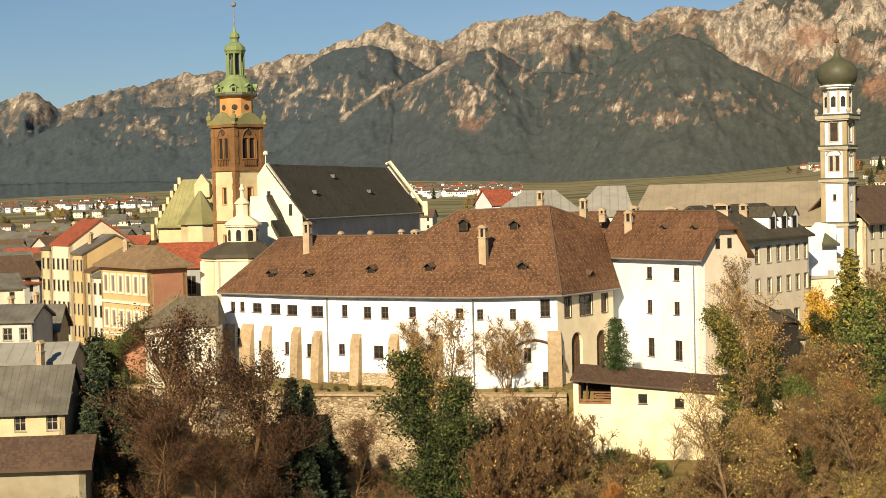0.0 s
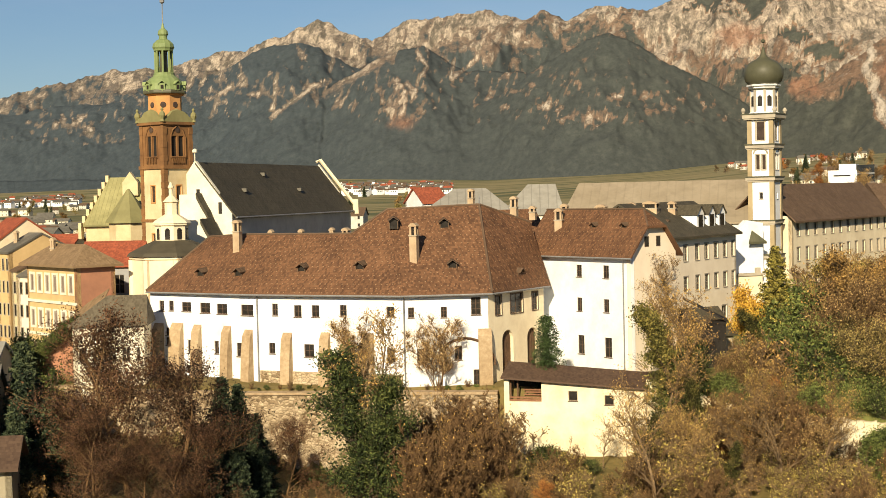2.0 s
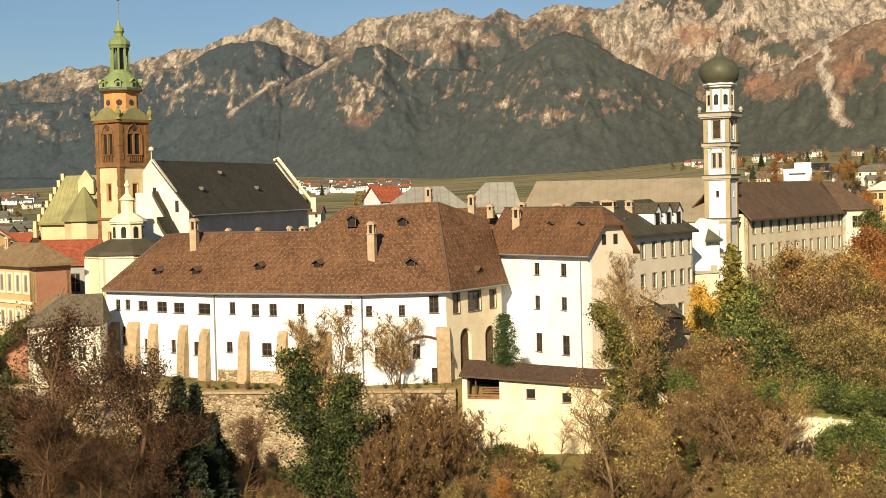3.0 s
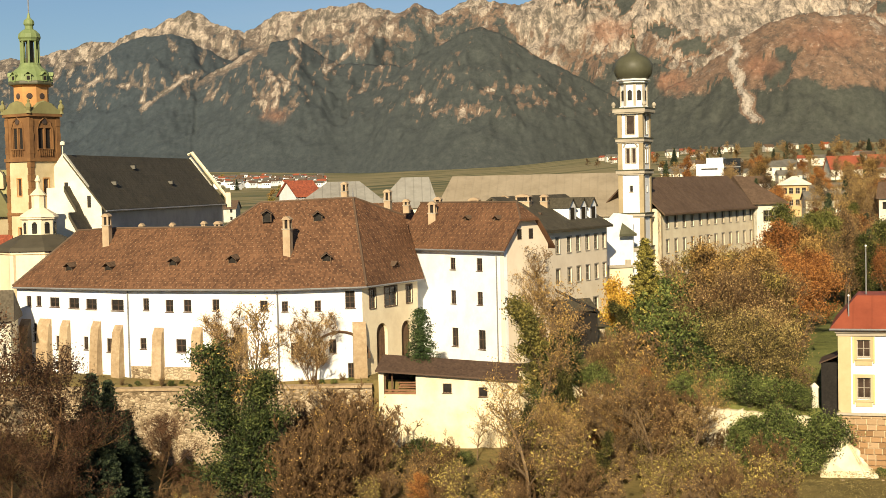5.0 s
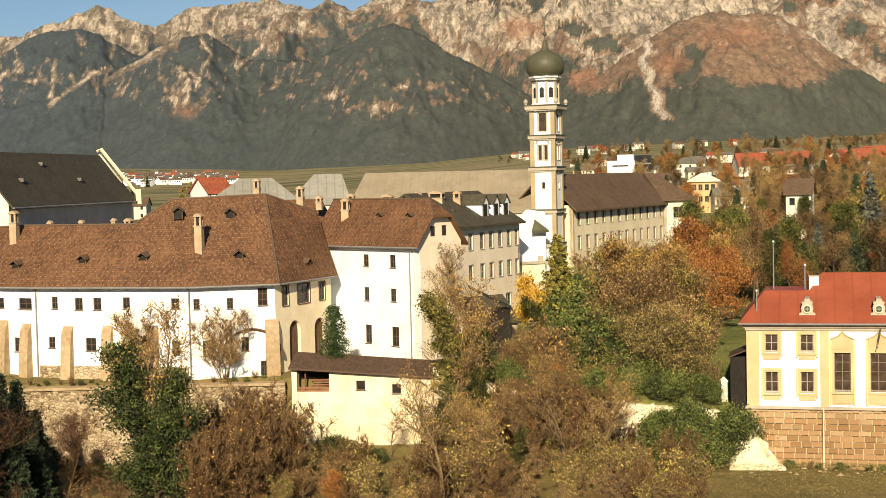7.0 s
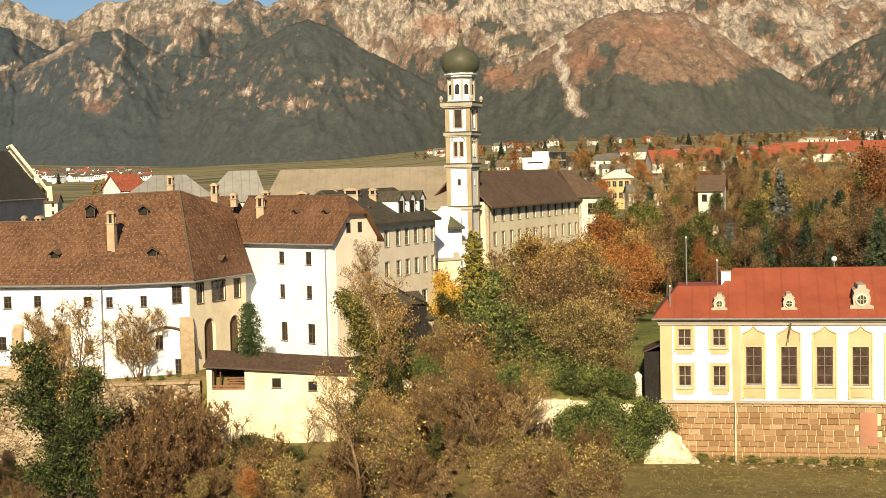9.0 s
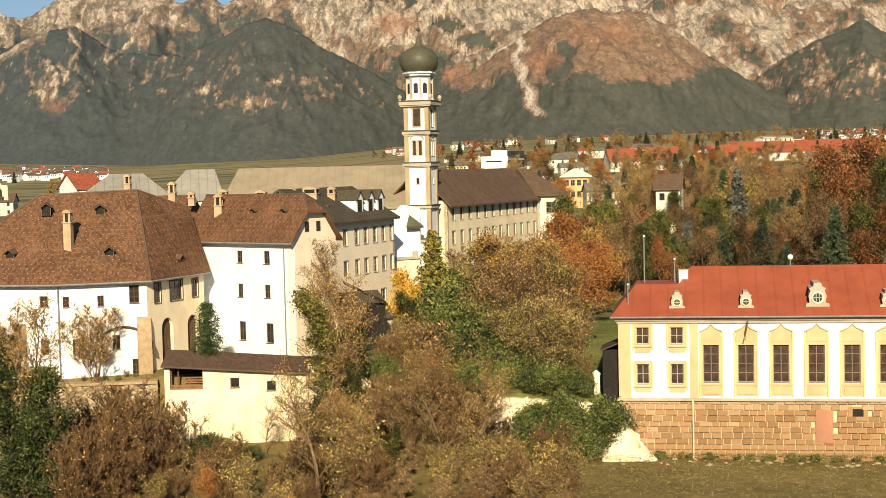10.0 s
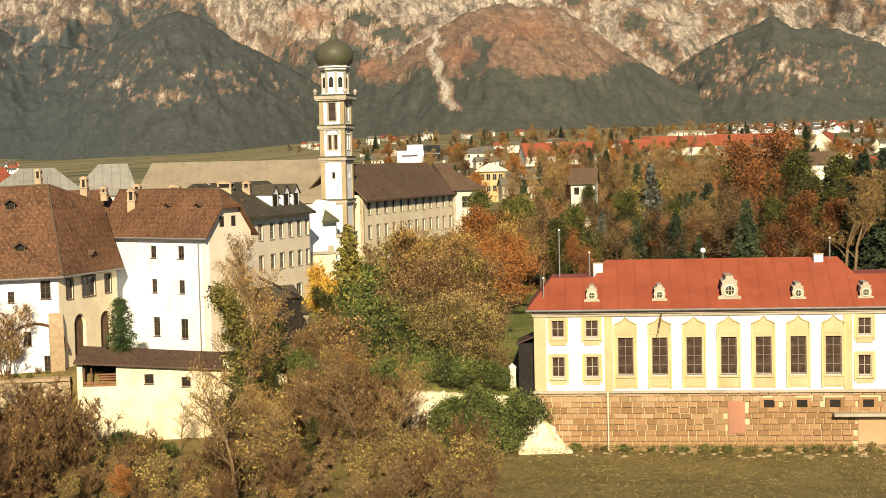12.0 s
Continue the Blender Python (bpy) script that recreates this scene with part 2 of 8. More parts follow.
LEAF_HEDGE = leafy("green_hedge_leaves", (0.025, 0.036, 0.009), (0.092, 0.118, 0.028), (0.19, 0.21, 0.056))
LEAF_FIR = leafy("fir_needles", (0.012, 0.022, 0.012), (0.035, 0.052, 0.026), (0.085, 0.1, 0.045))
LEAF_BLUE = leafy("blue_spruce_needles", (0.07, 0.078, 0.062), (0.16, 0.168, 0.135), (0.33, 0.32, 0.25))
LEAF_ORANGE = leafy("orange_autumn_leaves", (0.13, 0.05, 0.014), (0.29, 0.115, 0.03), (0.45, 0.21, 0.06))
LEAF_YELLOW = leafy("golden_leaves", (0.4, 0.2, 0.02), (0.58, 0.32, 0.04), (0.7, 0.45, 0.08))
LEAF_YEW = leafy("yew_needles", (0.016, 0.032, 0.01), (0.05, 0.085, 0.026), (0.11, 0.15, 0.048))
LEAF_UMBER = leafy("dull_brown_leaves", (0.034, 0.023, 0.011), (0.125, 0.078, 0.034), (0.28, 0.175, 0.073))
LEAF_BUSH = leafy("mixed_olive_leaves", (0.046, 0.04, 0.013), (0.19, 0.145, 0.045), (0.43, 0.32, 0.115))
LEAF_CONIFER = leafy("yellow_green_needles", (0.07, 0.065, 0.014), (0.26, 0.225, 0.045), (0.5, 0.4, 0.1))
LEAF_HAZEL = leafy("light_brown_leaves", (0.075, 0.046, 0.019), (0.26, 0.165, 0.065), (0.5, 0.34, 0.14))
LEAF_RUSSET = leafy("dark_russet_leaves", (0.05, 0.019, 0.008), (0.17, 0.066, 0.021), (0.34, 0.145, 0.045))
LEAF_MOSS = leafy("dark_yellow_green_leaves", (0.022, 0.026, 0.007), (0.075, 0.083, 0.018), (0.2, 0.19, 0.045))
LEAF_TAN = leafy("tan_dry_leaves", (0.09, 0.052, 0.016), (0.27, 0.16, 0.047), (0.5, 0.33, 0.105))
CHIMNEY = plaster("sooty_cream_plaster", (0.52, 0.4, 0.26), (0.3, 0.21, 0.13), 0.7)
# near-black that paints shade into openings, recesses and dark gaps
SHADE_BLACK = speckle("shade_black", (0.012, 0.01, 0.009), (0.02, 0.017, 0.014), (0.035, 0.03, 0.025), 5)
CLAYWALL = plaster("tan_patch_plaster", (0.46, 0.32, 0.18), (0.34, 0.23, 0.13))
FRAME_MID = speckle("brown_grey_window_frame", (0.14, 0.1, 0.075), (0.2, 0.15, 0.115), (0.27, 0.21, 0.16), 6)
TOWER_PLASTER = plaster("yellowed_tower_plaster", (0.64, 0.53, 0.33), (0.46, 0.36, 0.2))


# ---- building helpers ----
HOME = {}


def thing(name, label, category, at=(0, 0, 0), group="", kind=""):
    ob = new(name)
    ob.empty_display_size = 0.5
    ob.location = at
    HOME[ob] = Matrix.Translation(at)
    return tagged(ob, label, category, group, kind)


def shift_thing(t, degrees=0.0, nearer=1.0):
    """Moves a finished thing round the standpoint (clockwise from above) or towards it, in proportion."""
    eye = Matrix.Translation((0, 0, EYE))
    t.matrix_basis = eye @ Matrix.Rotation(radians(-degrees), 4, "Z") @ Matrix.Scale(nearer, 4) @ eye.inverted() @ t.matrix_basis


def part(name, bm, material, parent=None, label="", kind=""):
    """Links a bmesh, whose points are in the world, as one mesh object under its parent."""
    base = HOME.get(parent, Matrix())
    bm.transform(base.inverted())
    bm.normal_update()
    data = bpy.data.meshes.new(name)
    bm.to_mesh(data)
    bm.free()
    return mesh_part(name, data, material, parent, label, kind)


def mesh_part(name, data, material, parent=None, label="", kind=""):
    if material and not data.materials:
        data.materials.append(material)
    ob = new(name, data)
    ob.parent = parent
    if parent is not None:
        HOME[ob] = HOME.get(parent, Matrix())
    return tagged(ob, label, "", "", kind)


def quad(bm, *pts):
    return bm.faces.new([bm.verts.new(p) for p in pts])


def box(bm, x0, x1, y0, y1, z0, z1, m=None):
    got = bmesh.ops.create_cube(bm, size=1.0)
    t = Matrix.Translation(((x0 + x1) / 2, (y0 + y1) / 2, (z0 + z1) / 2)) @ Matrix.Diagonal((x1 - x0, y1 - y0, z1 - z0, 1))
    bmesh.ops.transform(bm, matrix=(m @ t) if m else t, verts=got["verts"])
    return got["verts"]


def prism(bm, outline, z0, z1):
    """An upright solid on a plan outline."""
    low = [bm.verts.new((x, y, z0)) for x, y in outline]
    top = [bm.verts.new((x, y, z1)) for x, y in outline]
    n = len(outline)
    bm.faces.new(top), bm.faces.new(low[::-1])
    for i in range(n):
        bm.faces.new((low[i], low[(i + 1) % n], top[(i + 1) % n], top[i]))


def lathe(bm, profile, sides, at, turn=0.0):
    """A turned solid: (radius, height) from bottom to top."""
    rings = []
    for r, z in profile:
        rings.append([bm.verts.new((at[0] + r * math.cos(turn + 2 * math.pi * i / sides), at[1] + r * math.sin(turn + 2 * math.pi * i / sides), at[2] + z)) for i in range(sides)])
    for a, b in zip(rings, rings[1:]):
        for i in range(sides):
            bm.faces.new((a[i], a[(i + 1) % sides], b[(i + 1) % sides], b[i]))
    bm.faces.new(rings[0][::-1]), bm.faces.new(rings[-1])


def axes(p0, p1, z=0.0):
    """Frame of a wall: x along it, -y out of it, z up, from p0."""
    d = Vector((p1[0] - p0[0], p1[1] - p0[1], 0)).normalized()
    return Matrix(((d.x, -d.y, 0, p0[0]), (d.y, d.x, 0, p0[1]), (0, 0, 1, z), (0, 0, 0, 1)))


def wall_panel(bm, p0, p1, z0, z1, holes=(), thick=0.5, depth=0.32):
    """A thick wall with real openings (u, z, width, height), p0 at the left as seen from outside."""
    m = axes(p0, p1)
    length = math.hypot(p1[0] - p0[0], p1[1] - p0[1])
    us = sorted({0.0, length, *[round(h[0] - h[2] / 2, 4) for h in holes], *[round(h[0] + h[2] / 2, 4) for h in holes]})
    zs = sorted({z0, z1, *[round(h[1], 4) for h in holes], *[round(h[1] + h[3], 4) for h in holes]})
    us = [u for u in us if -1e-6 <= u <= length + 1e-6]
    zs = [z for z in zs if z0 - 1e-6 <= z <= z1 + 1e-6]

    def q(*pts):
        quad(bm, *[m @ Vector(p) for p in pts])
    for a, b in zip(us, us[1:]):
        for c, d in zip(zs, zs[1:]):
            um, zm = (a + b) / 2, (c + d) / 2
            if not any(abs(um - h[0]) < h[2] / 2 and h[1] < zm < h[1] + h[3] for h in holes):
                q((a, 0, c), (b, 0, c), (b, 0, d), (a, 0, d))
    for u, z, w, h, *_ in holes:
        a, b = u - w / 2, u + w / 2
        q((a, 0, z), (a, 0, z + h), (a, depth, z + h), (a, depth, z))
        q((b, 0, z), (b, depth, z), (b, depth, z + h), (b, 0, z + h))
        q((a, 0, z), (a, depth, z), (b, depth, z), (b, 0, z))
        q((a, 0, z + h), (b, 0, z + h), (b, depth, z + h), (a, depth, z + h))
    q((0, thick, z0), (0, thick, z1), (length, thick, z1), (length, thick, z0))
    q((0, 0, z1), (length, 0, z1), (length, thick, z1), (0, thick, z1))
    q((0, 0, z0), (0, thick, z0), (length, thick, z0), (length, 0, z0))
    q((0, 0, z0), (0, 0, z1), (0, thick, z1), (0, thick, z0))
    q((length, 0, z0), (length, thick, z0), (length, thick, z1), (length, 0, z1))


WINDOWS = {}


def ring(bm, x0, x1, z0, z1, e, y0, y1, foot=True):
    """A flat frame of bars of width e, in one piece; without a foot it is open below."""
    outer = [(x0, z0), (x0, z1), (x1, z1), (x1, z0)]
    inner = [(x0 + e, z0 + (e if foot else 0)), (x0 + e, z1 - e), (x1 - e, z1 - e), (x1 - e, z0 + (e if foot else 0))]
    vs = [[bm.verts.new((x, y, z)) for x, z in loop] for loop in (outer, inner) for y in (y0, y1)]
    of, ob_, nf, nb = vs
    n = 4 if foot else 3
    for i in range(n):
        j = (i + 1) % 4
        bm.faces.new((of[i], of[j], nf[j], nf[i])), bm.faces.new((ob_[j], ob_[i], nb[i], nb[j]))
        bm.faces.new((of[j], of[i], ob_[i], ob_[j])), bm.faces.new((nf[i], nf[j], nb[j], nb[i]))
    if not foot:
        bm.faces.new((of[0], nf[0], nb[0], ob_[0])), bm.faces.new((nf[3], of[3], ob_[3], nb[3]))


def as_mesh(name, bm):
    data = bpy.data.meshes.new(name)
    bm.to_mesh(data)
    bm.free()
    return data


def window_meshes(w, h, bars, surround):
    key = (round(w, 1), round(h, 1), bars, surround)
    if key not in WINDOWS:
        w, h = key[0], key[1]
        e = 0.07
        made = []
        bm = bmesh.new()
        ring(bm, -w / 2, w / 2, 0, h, e, 0.11, 0.19)
        made.append(("window", as_mesh("window", bm)))
        bm = bmesh.new()
        box(bm, -w / 2 + 0.03, w / 2 - 0.03, 0.145, 0.16, 0.03, h - 0.03)
        made.append(("pane", as_mesh("pane", bm)))
        bm = bmesh.new()
        box(bm, -w / 2 - 0.06, w / 2 + 0.06, -0.07, 0.15, -0.08, -0.003)
        made.append(("sill", as_mesh("sill", bm)))
        if surround:
            bm = bmesh.new()
            ring(bm, -w / 2 - 0.13, w / 2 + 0.13, 0, h + 0.13, 0.128, -0.035, 0.1, False)
            made.append(("surround", as_mesh("surround", bm)))
        if bars:
            bm = bmesh.new()
            box(bm, -0.035, 0.035, 0.115, 0.144, e, h - e)
            made.append(("mullion", as_mesh("mullion", bm)))
            for i in range(1, bars + 1):
                zc = h * i / (bars + 1)
                bm = bmesh.new()
                box(bm, -w / 2 + e, w / 2 - e, 0.125, 0.143, zc - 0.025, zc + 0.025)
                made.append(("glazing_bar", as_mesh("glazing_bar", bm)))
        WINDOWS[key] = made
    return WINDOWS[key]


def window(parent, p0, p1, hole, bars=1, surround=False, frame_mat=None, pane_mat=None):
    u, z, w, h = hole[:4]
    place = HOME[parent].inverted() @ axes(p0, p1) @ Matrix.Translation((u, 0, z)) @ Matrix.Diagonal((w / round(w, 1), 1, h / round(h, 1), 1))
    top = None
    for name, data in window_meshes(w, h, bars, surround):
        want = (pane_mat or PANE) if name == "pane" else (frame_mat or FRAME)
        key = (data.name, want.name)
        if key not in WINDOWS:
            copy = data.copy()
            copy.materials.append(want)
            WINDOWS[key] = copy
        ob = mesh_part(name, WINDOWS[key], None, parent if top is None else top)
        if top is None:
            top = ob
            ob.matrix_local = place
    return top


def pierced_wall(name, parent, p0, p1, z0, z1, holes, material, label="", bars=1, surround=False, frame_mat=None, pane_mat=None):
    bm = bmesh.new()
    wall_panel(bm, p0, p1, z0, z1, holes)
    ob = part(name, bm, material, parent, label)
    for hole in holes:
        window(parent, p0, p1, hole, bars, surround, frame_mat, pane_mat)
    return ob


def roof_slab(bm, faces, thick=0.25):
    """Roof planes with thickness; lays out each plane in metres along and up the slope."""
    uvl = bm.loops.layers.uv.verify()
    top, low = {}, {}

    def vert(store, p, dz):
        key = tuple(round(c, 3) for c in p)
        if key not in store:
            store[key] = bm.verts.new((p[0], p[1], p[2] - dz))
        return store[key]
    edges = {}
    for f in faces:
        n = (Vector(f[1]) - Vector(f[0])).cross(Vector(f[2]) - Vector(f[0])).normalized()
        if n.z < 0:
            f = f[::-1]
            n = -n
        along = Vector((-n.y, n.x, 0))
        along = along.normalized() if along.length > 1e-5 else Vector((1, 0, 0))
        up = n.cross(along)
        face = bm.faces.new([vert(top, p, 0) for p in f])
        for loop in face.loops:
            loop[uvl].uv = (loop.vert.co.dot(along), loop.vert.co.dot(up))
        bm.faces.new([vert(low, p, thick) for p in f[::-1]])
        keys = [tuple(round(c, 3) for c in p) for p in f]
        for a, b in zip(keys, keys[1:] + keys[:1]):
            edges[(a, b)] = 1
    for a, b in edges:
        if (b, a) not in edges:
            bm.faces.new((top[b], top[a], low[a], low[b]))


def gable_roof(bm, p0, p1, depth, z, rise, over=0.4, hip0=0.0, hip1=0.0):
    """A ridged roof on a rectangle whose front eave runs p0 to p1; hips cut the ridge back at the ends."""
    m = axes(p0, p1)
    length = math.hypot(p1[0] - p0[0], p1[1] - p0[1])
    k = rise / (depth / 2)
    zl = z - over * k
    e0, e1 = (over if hip0 else over * 0.7), (over if hip1 else over * 0.7)
    pts = {n: m @ Vector(p) for n, p in {
        "a": (-e0, -over, zl), "b": (length + e1, -over, zl), "c": (length + e1, depth + over, zl), "d": (-e0, depth + over, zl),
        "r": (hip0 if hip0 else -e0, depth / 2, z + rise), "s": (length - hip1 if hip1 else length + e1, depth / 2, z + rise)}.items()}
    faces = [[pts["a"], pts["b"], pts["s"], pts["r"]], [pts["c"], pts["d"], pts["r"], pts["s"]]]
    if hip0:
        faces.append([pts["d"], pts["a"], pts["r"]])
    if hip1:
        faces.append([pts["b"], pts["c"], pts["s"]])
    roof_slab(bm, [[tuple(p) for p in f] for f in faces])


def rect(p0, p1, depth):
    m = axes(p0, p1)
    length = math.hypot(p1[0] - p0[0], p1[1] - p0[1])
    return [tuple((m @ Vector(p))[:2]) for p in ((0, 0, 0), (length, 0, 0), (length, depth, 0), (0, depth, 0))]


def gable_wall(bm, p0, p1, z, rise, thick=0.4):
    """The triangle over a wall."""
    m = axes(p0, p1)
    length = math.hypot(p1[0] - p0[0], p1[1] - p0[1])
    f = [bm.verts.new(m @ Vector(p)) for p in ((0, 0, z), (length, 0, z), (length / 2, 0, z + rise))]
    b = [bm.verts.new(m @ Vector(p)) for p in ((0, thick, z), (length, thick, z), (length / 2, thick, z + rise))]
    bm.faces.new(f), bm.faces.new(b[::-1])
    for i in range(3):
        bm.faces.new((f[(i + 1) % 3], f[i], b[i], b[(i + 1) % 3]))


def house(name, label, p0, p1, depth, z0, z1, rise, wall_mat, roof_mat, fronts=(), sides=(), hips=(0, 0), over=0.4, group="", bars=1, surround=False, left=(), side_mat=None):
    """A plain house on a rectangle: fronts are holes in its front wall, sides in its right one, left in its left one."""
    o = rect(p0, p1, depth)
    t = thing(name, label, "building", (o[0][0], o[0][1], z0), group)
    for nm, a, b, holes in (("front_wall", o[0], o[1], fronts), ("side_wall", o[1], o[2], sides), ("back_wall", o[2], o[3], ()), ("side_wall", o[3], o[0], left)):
        pierced_wall(nm, t, a, b, z0, z1, holes, (side_mat or wall_mat) if nm == "side_wall" else wall_mat, "", bars, surround)
    if not hips[1]:
        bm = bmesh.new()
        gable_wall(bm, o[1], o[2], z1, rise - 0.1)
        part("gable", bm, wall_mat, t)
    if not hips[0]:
        bm = bmesh.new()
        gable_wall(bm, o[3], o[0], z1, rise - 0.1)
        part("gable", bm, wall_mat, t)
    bm = bmesh.new()
    gable_roof(bm, p0, p1, depth, z1 + 0.05, rise, over, *hips)
    part("roof", bm, roof_mat, t)
    return t


def chimney(at, w, z0, z1, label="plastered chimney with arched smoke openings and a rounded cap", mat_=None):
    t = thing("chimney", label, "chimney", (at[0], at[1], z0), "roof chimneys")
    h = w / 2
    m = Matrix.Translation((at[0], at[1], 0)) @ Matrix.Rotation(radians(-14), 4, "Z")
    head = min(1.25, 0.45 * (z1 - z0))
    bm = bmesh.new()
    box(bm, -h, h, -h, h, z0, z1 - head, m)
    part("shaft", bm, mat_ or CHIMNEY, t)
    bm = bmesh.new()
    box(bm, -h - 0.07, h + 0.07, -h - 0.07, h + 0.07, z1 - head, z1 - head + 0.1, m)
    part("collar", bm, TRIM, t)
    # four corner posts, a black core painting the shade between them and a rounded hood
    zb, zt = z1 - head + 0.1, z1 - 0.3
    for sx in (-1, 1):
        for sy in (-1, 1):
            bm = bmesh.new()
            box(bm, sx * (h - 0.12) - 0.1, sx * (h - 0.12) + 0.1, sy * (h - 0.12) - 0.1, sy * (h - 0.12) + 0.1, zb, zt, m)
            part("post", bm, mat_ or CHIMNEY, t)
    bm = bmesh.new()
    box(bm, -h + 0.14, h - 0.14, -h + 0.14, h - 0.14, zb, zt, m)
    part("flue", bm, SHADE_BLACK, t, "black core painting the shade in the smoke openings")
    bm = bmesh.new()
    arc = [(h + 0.06, zt), (h + 0.06, zt + 0.08), (h * 0.8, zt + 0.22), (h * 0.4, zt + 0.32), (0, zt + 0.36)]
    arc = arc + [(-u, z) for u, z in arc[-2::-1]]
    f = [bm.verts.new(m @ Vector((u, -h - 0.06, z))) for u, z in arc]
    g = [bm.verts.new(m @ Vector((u, h + 0.06, z))) for u, z in arc]
    bm.faces.new(f), bm.faces.new(g[::-1])
    for i in range(len(f)):
        j = (i + 1) % len(f)
        bm.faces.new((f[j], f[i], g[i], g[j]))
    part("cap", bm, mat_ or CHIMNEY, t)
    return t


# ---- ground ----
def lerp(v, pts):
    return float(np.interp(v, [p[0] for p in pts], [p[1] for p in pts]))


def edge_y(x):
    """Where the terrace wall stands."""
    return lerp(x, [(-90, 150), (-62, 147), (-48, 141.6), (-37, 139.6), (-12, 139.2), (-11, 138), (2, 137), (30, 130), (66, 120), (120, 108)])


def far_z(r, az):
    """The valley floor, flat on one side and rising towards the slopes on the other."""
    g = lerp(az, [(-60, 0.008), (-27, 0.009), (-20, 0.012), (-11, 0.016), (-5, 0.014), (1, 0.018), (6, 0.026), (12, 0.03), (60, 0.03)])
    k = lerp(az, [(-27, 2.2), (-14, 1.9), (-4, 1.3), (6, 1.0)])
    return 8 + g * 2000 * (max(0.0, r - 230) / 2000) ** k


def ground_z(x, y):
    r, az = math.hypot(x, y), math.degrees(math.atan2(x, y))
    low = lerp(x, [(-70, 3.5), (-48, 1.5), (-30, -0.4), (0, -0.6)])
    far = far_z(r, az)
    high = lerp(x, [(-90, 5), (-48, 6.9), (-12, 6.9), (2, 7.2), (12, 5.2), (30, 4.6), (70, 4.6)])
    up = high + (8.5 - high) * min(1, max(0, (y - edge_y(x)) / 40)) ** 0.9
    up += (far - 8) if r > 230 else 0
    k = min(1, max(0, (y - edge_y(x) - 0.3) / 0.8))
    up += 2.8 * math.exp(-((x - 18) / 7) ** 2 - ((y - 155) / 9) ** 2)
    bank = 1.6 * min(1, max(0, (y - edge_y(x) + 14) / 13)) if -46 < x < 20 else 0.0
    bank *= lerp(x, [(-46, 0.8), (-36, -0.3), (-16, -0.3), (-10, 1), (8, 1), (20, 0)])
    z = (low + bank) * (1 - k) + up * k
    if az < -40 or az > 40 or y < 60:
        z = min(z, low if r < 230 else far)
    return z + 0.22 * noise.noise(Vector((x * 0.13, y * 0.13, 0))) + (0.08 * noise.noise(Vector((x * 0.7, y * 0.7, 3))) if r < 260 else 0)


def build_ground():
    azs = list(np.arange(-180, -32, 8.0)) + list(np.arange(-32, 32, 0.4)) + list(np.arange(32, 180, 8.0))
    rs = [0, 30, 60, 85, 95] + list(np.arange(100, 112, 2.0)) + list(np.arange(112, 170, 0.8)) + list(np.arange(170, 260, 4.0)) + list(np.geomspace(260, 2700, 40))
    verts, faces = [], []
    n = len(azs)
    for r in rs:
        for a in azs:
            x, y = r * math.sin(radians(a)), r * math.cos(radians(a))
            verts.append((x, y, ground_z(x, y)))
    for j in range(len(rs) - 1):
        for i in range(n):
            i2 = (i + 1) % n
            faces.append((j * n + i, (j + 1) * n + i, (j + 1) * n + i2, j * n + i2))
    data = bpy.data.meshes.new("ground")
    data.from_pydata(verts, [], faces)
    data.flip_normals()
    for p in data.polygons:
        p.use_smooth = True
    k = Nodes("autumn_grass_and_fields", 0.95)
    f = k.math("ADD", k.math("MULTIPLY", k.noise(1.1, 6, 0.75), 0.5), k.math("MULTIPLY", k.noise(0.09, 4, 0.6), 0.5))
    lawn = k.ramp(f, [(0.36, (0.055, 0.062, 0.015)), (0.5, (0.125, 0.135, 0.034)), (0.66, (0.21, 0.2, 0.06))])
    near = k.ramp(f, [(0.34, (0.075, 0.06, 0.02)), (0.46, (0.14, 0.108, 0.036)), (0.56, (0.185, 0.14, 0.05)), (0.68, (0.245, 0.175, 0.075))])
    far = k.ramp(k.noise(0.006, 3, 0.5, (1, 2.2, 1)), [(0.36, (0.09, 0.095, 0.042)), (0.45, (0.16, 0.145, 0.06)), (0.53, (0.25, 0.205, 0.1)), (0.6, (0.215, 0.18, 0.085)), (0.66, (0.12, 0.115, 0.05))])
    sep = k.n("SeparateXYZ")
    k.link(k.tc.outputs["Object"], sep.inputs[0])
    inside = k.math("GREATER_THAN", k.math("ADD", sep.outputs[1], k.math("MULTIPLY", sep.outputs[0], 0.26)), 139.0)
    near = k.mix(k.math("MULTIPLY", inside, k.math("GREATER_THAN", sep.outputs[0], 3.0)), near, lawn)
    wide = k.math("MULTIPLY", k.math("SUBTRACT", sep.outputs[1], 230.0), 0.004)
    k.color(k.mix(k.math("MINIMUM", k.math("MAXIMUM", wide, 0.0), 1.0), near, far)).bump(k.noise(3.0, 5, 0.8), 0.12, 0.8)
    ob = mesh_part("ground", data, k.m)
    tagged(ob, "autumn lawn and rough grass rising to distant valley fields", "ground", "", "structure")


build_ground()


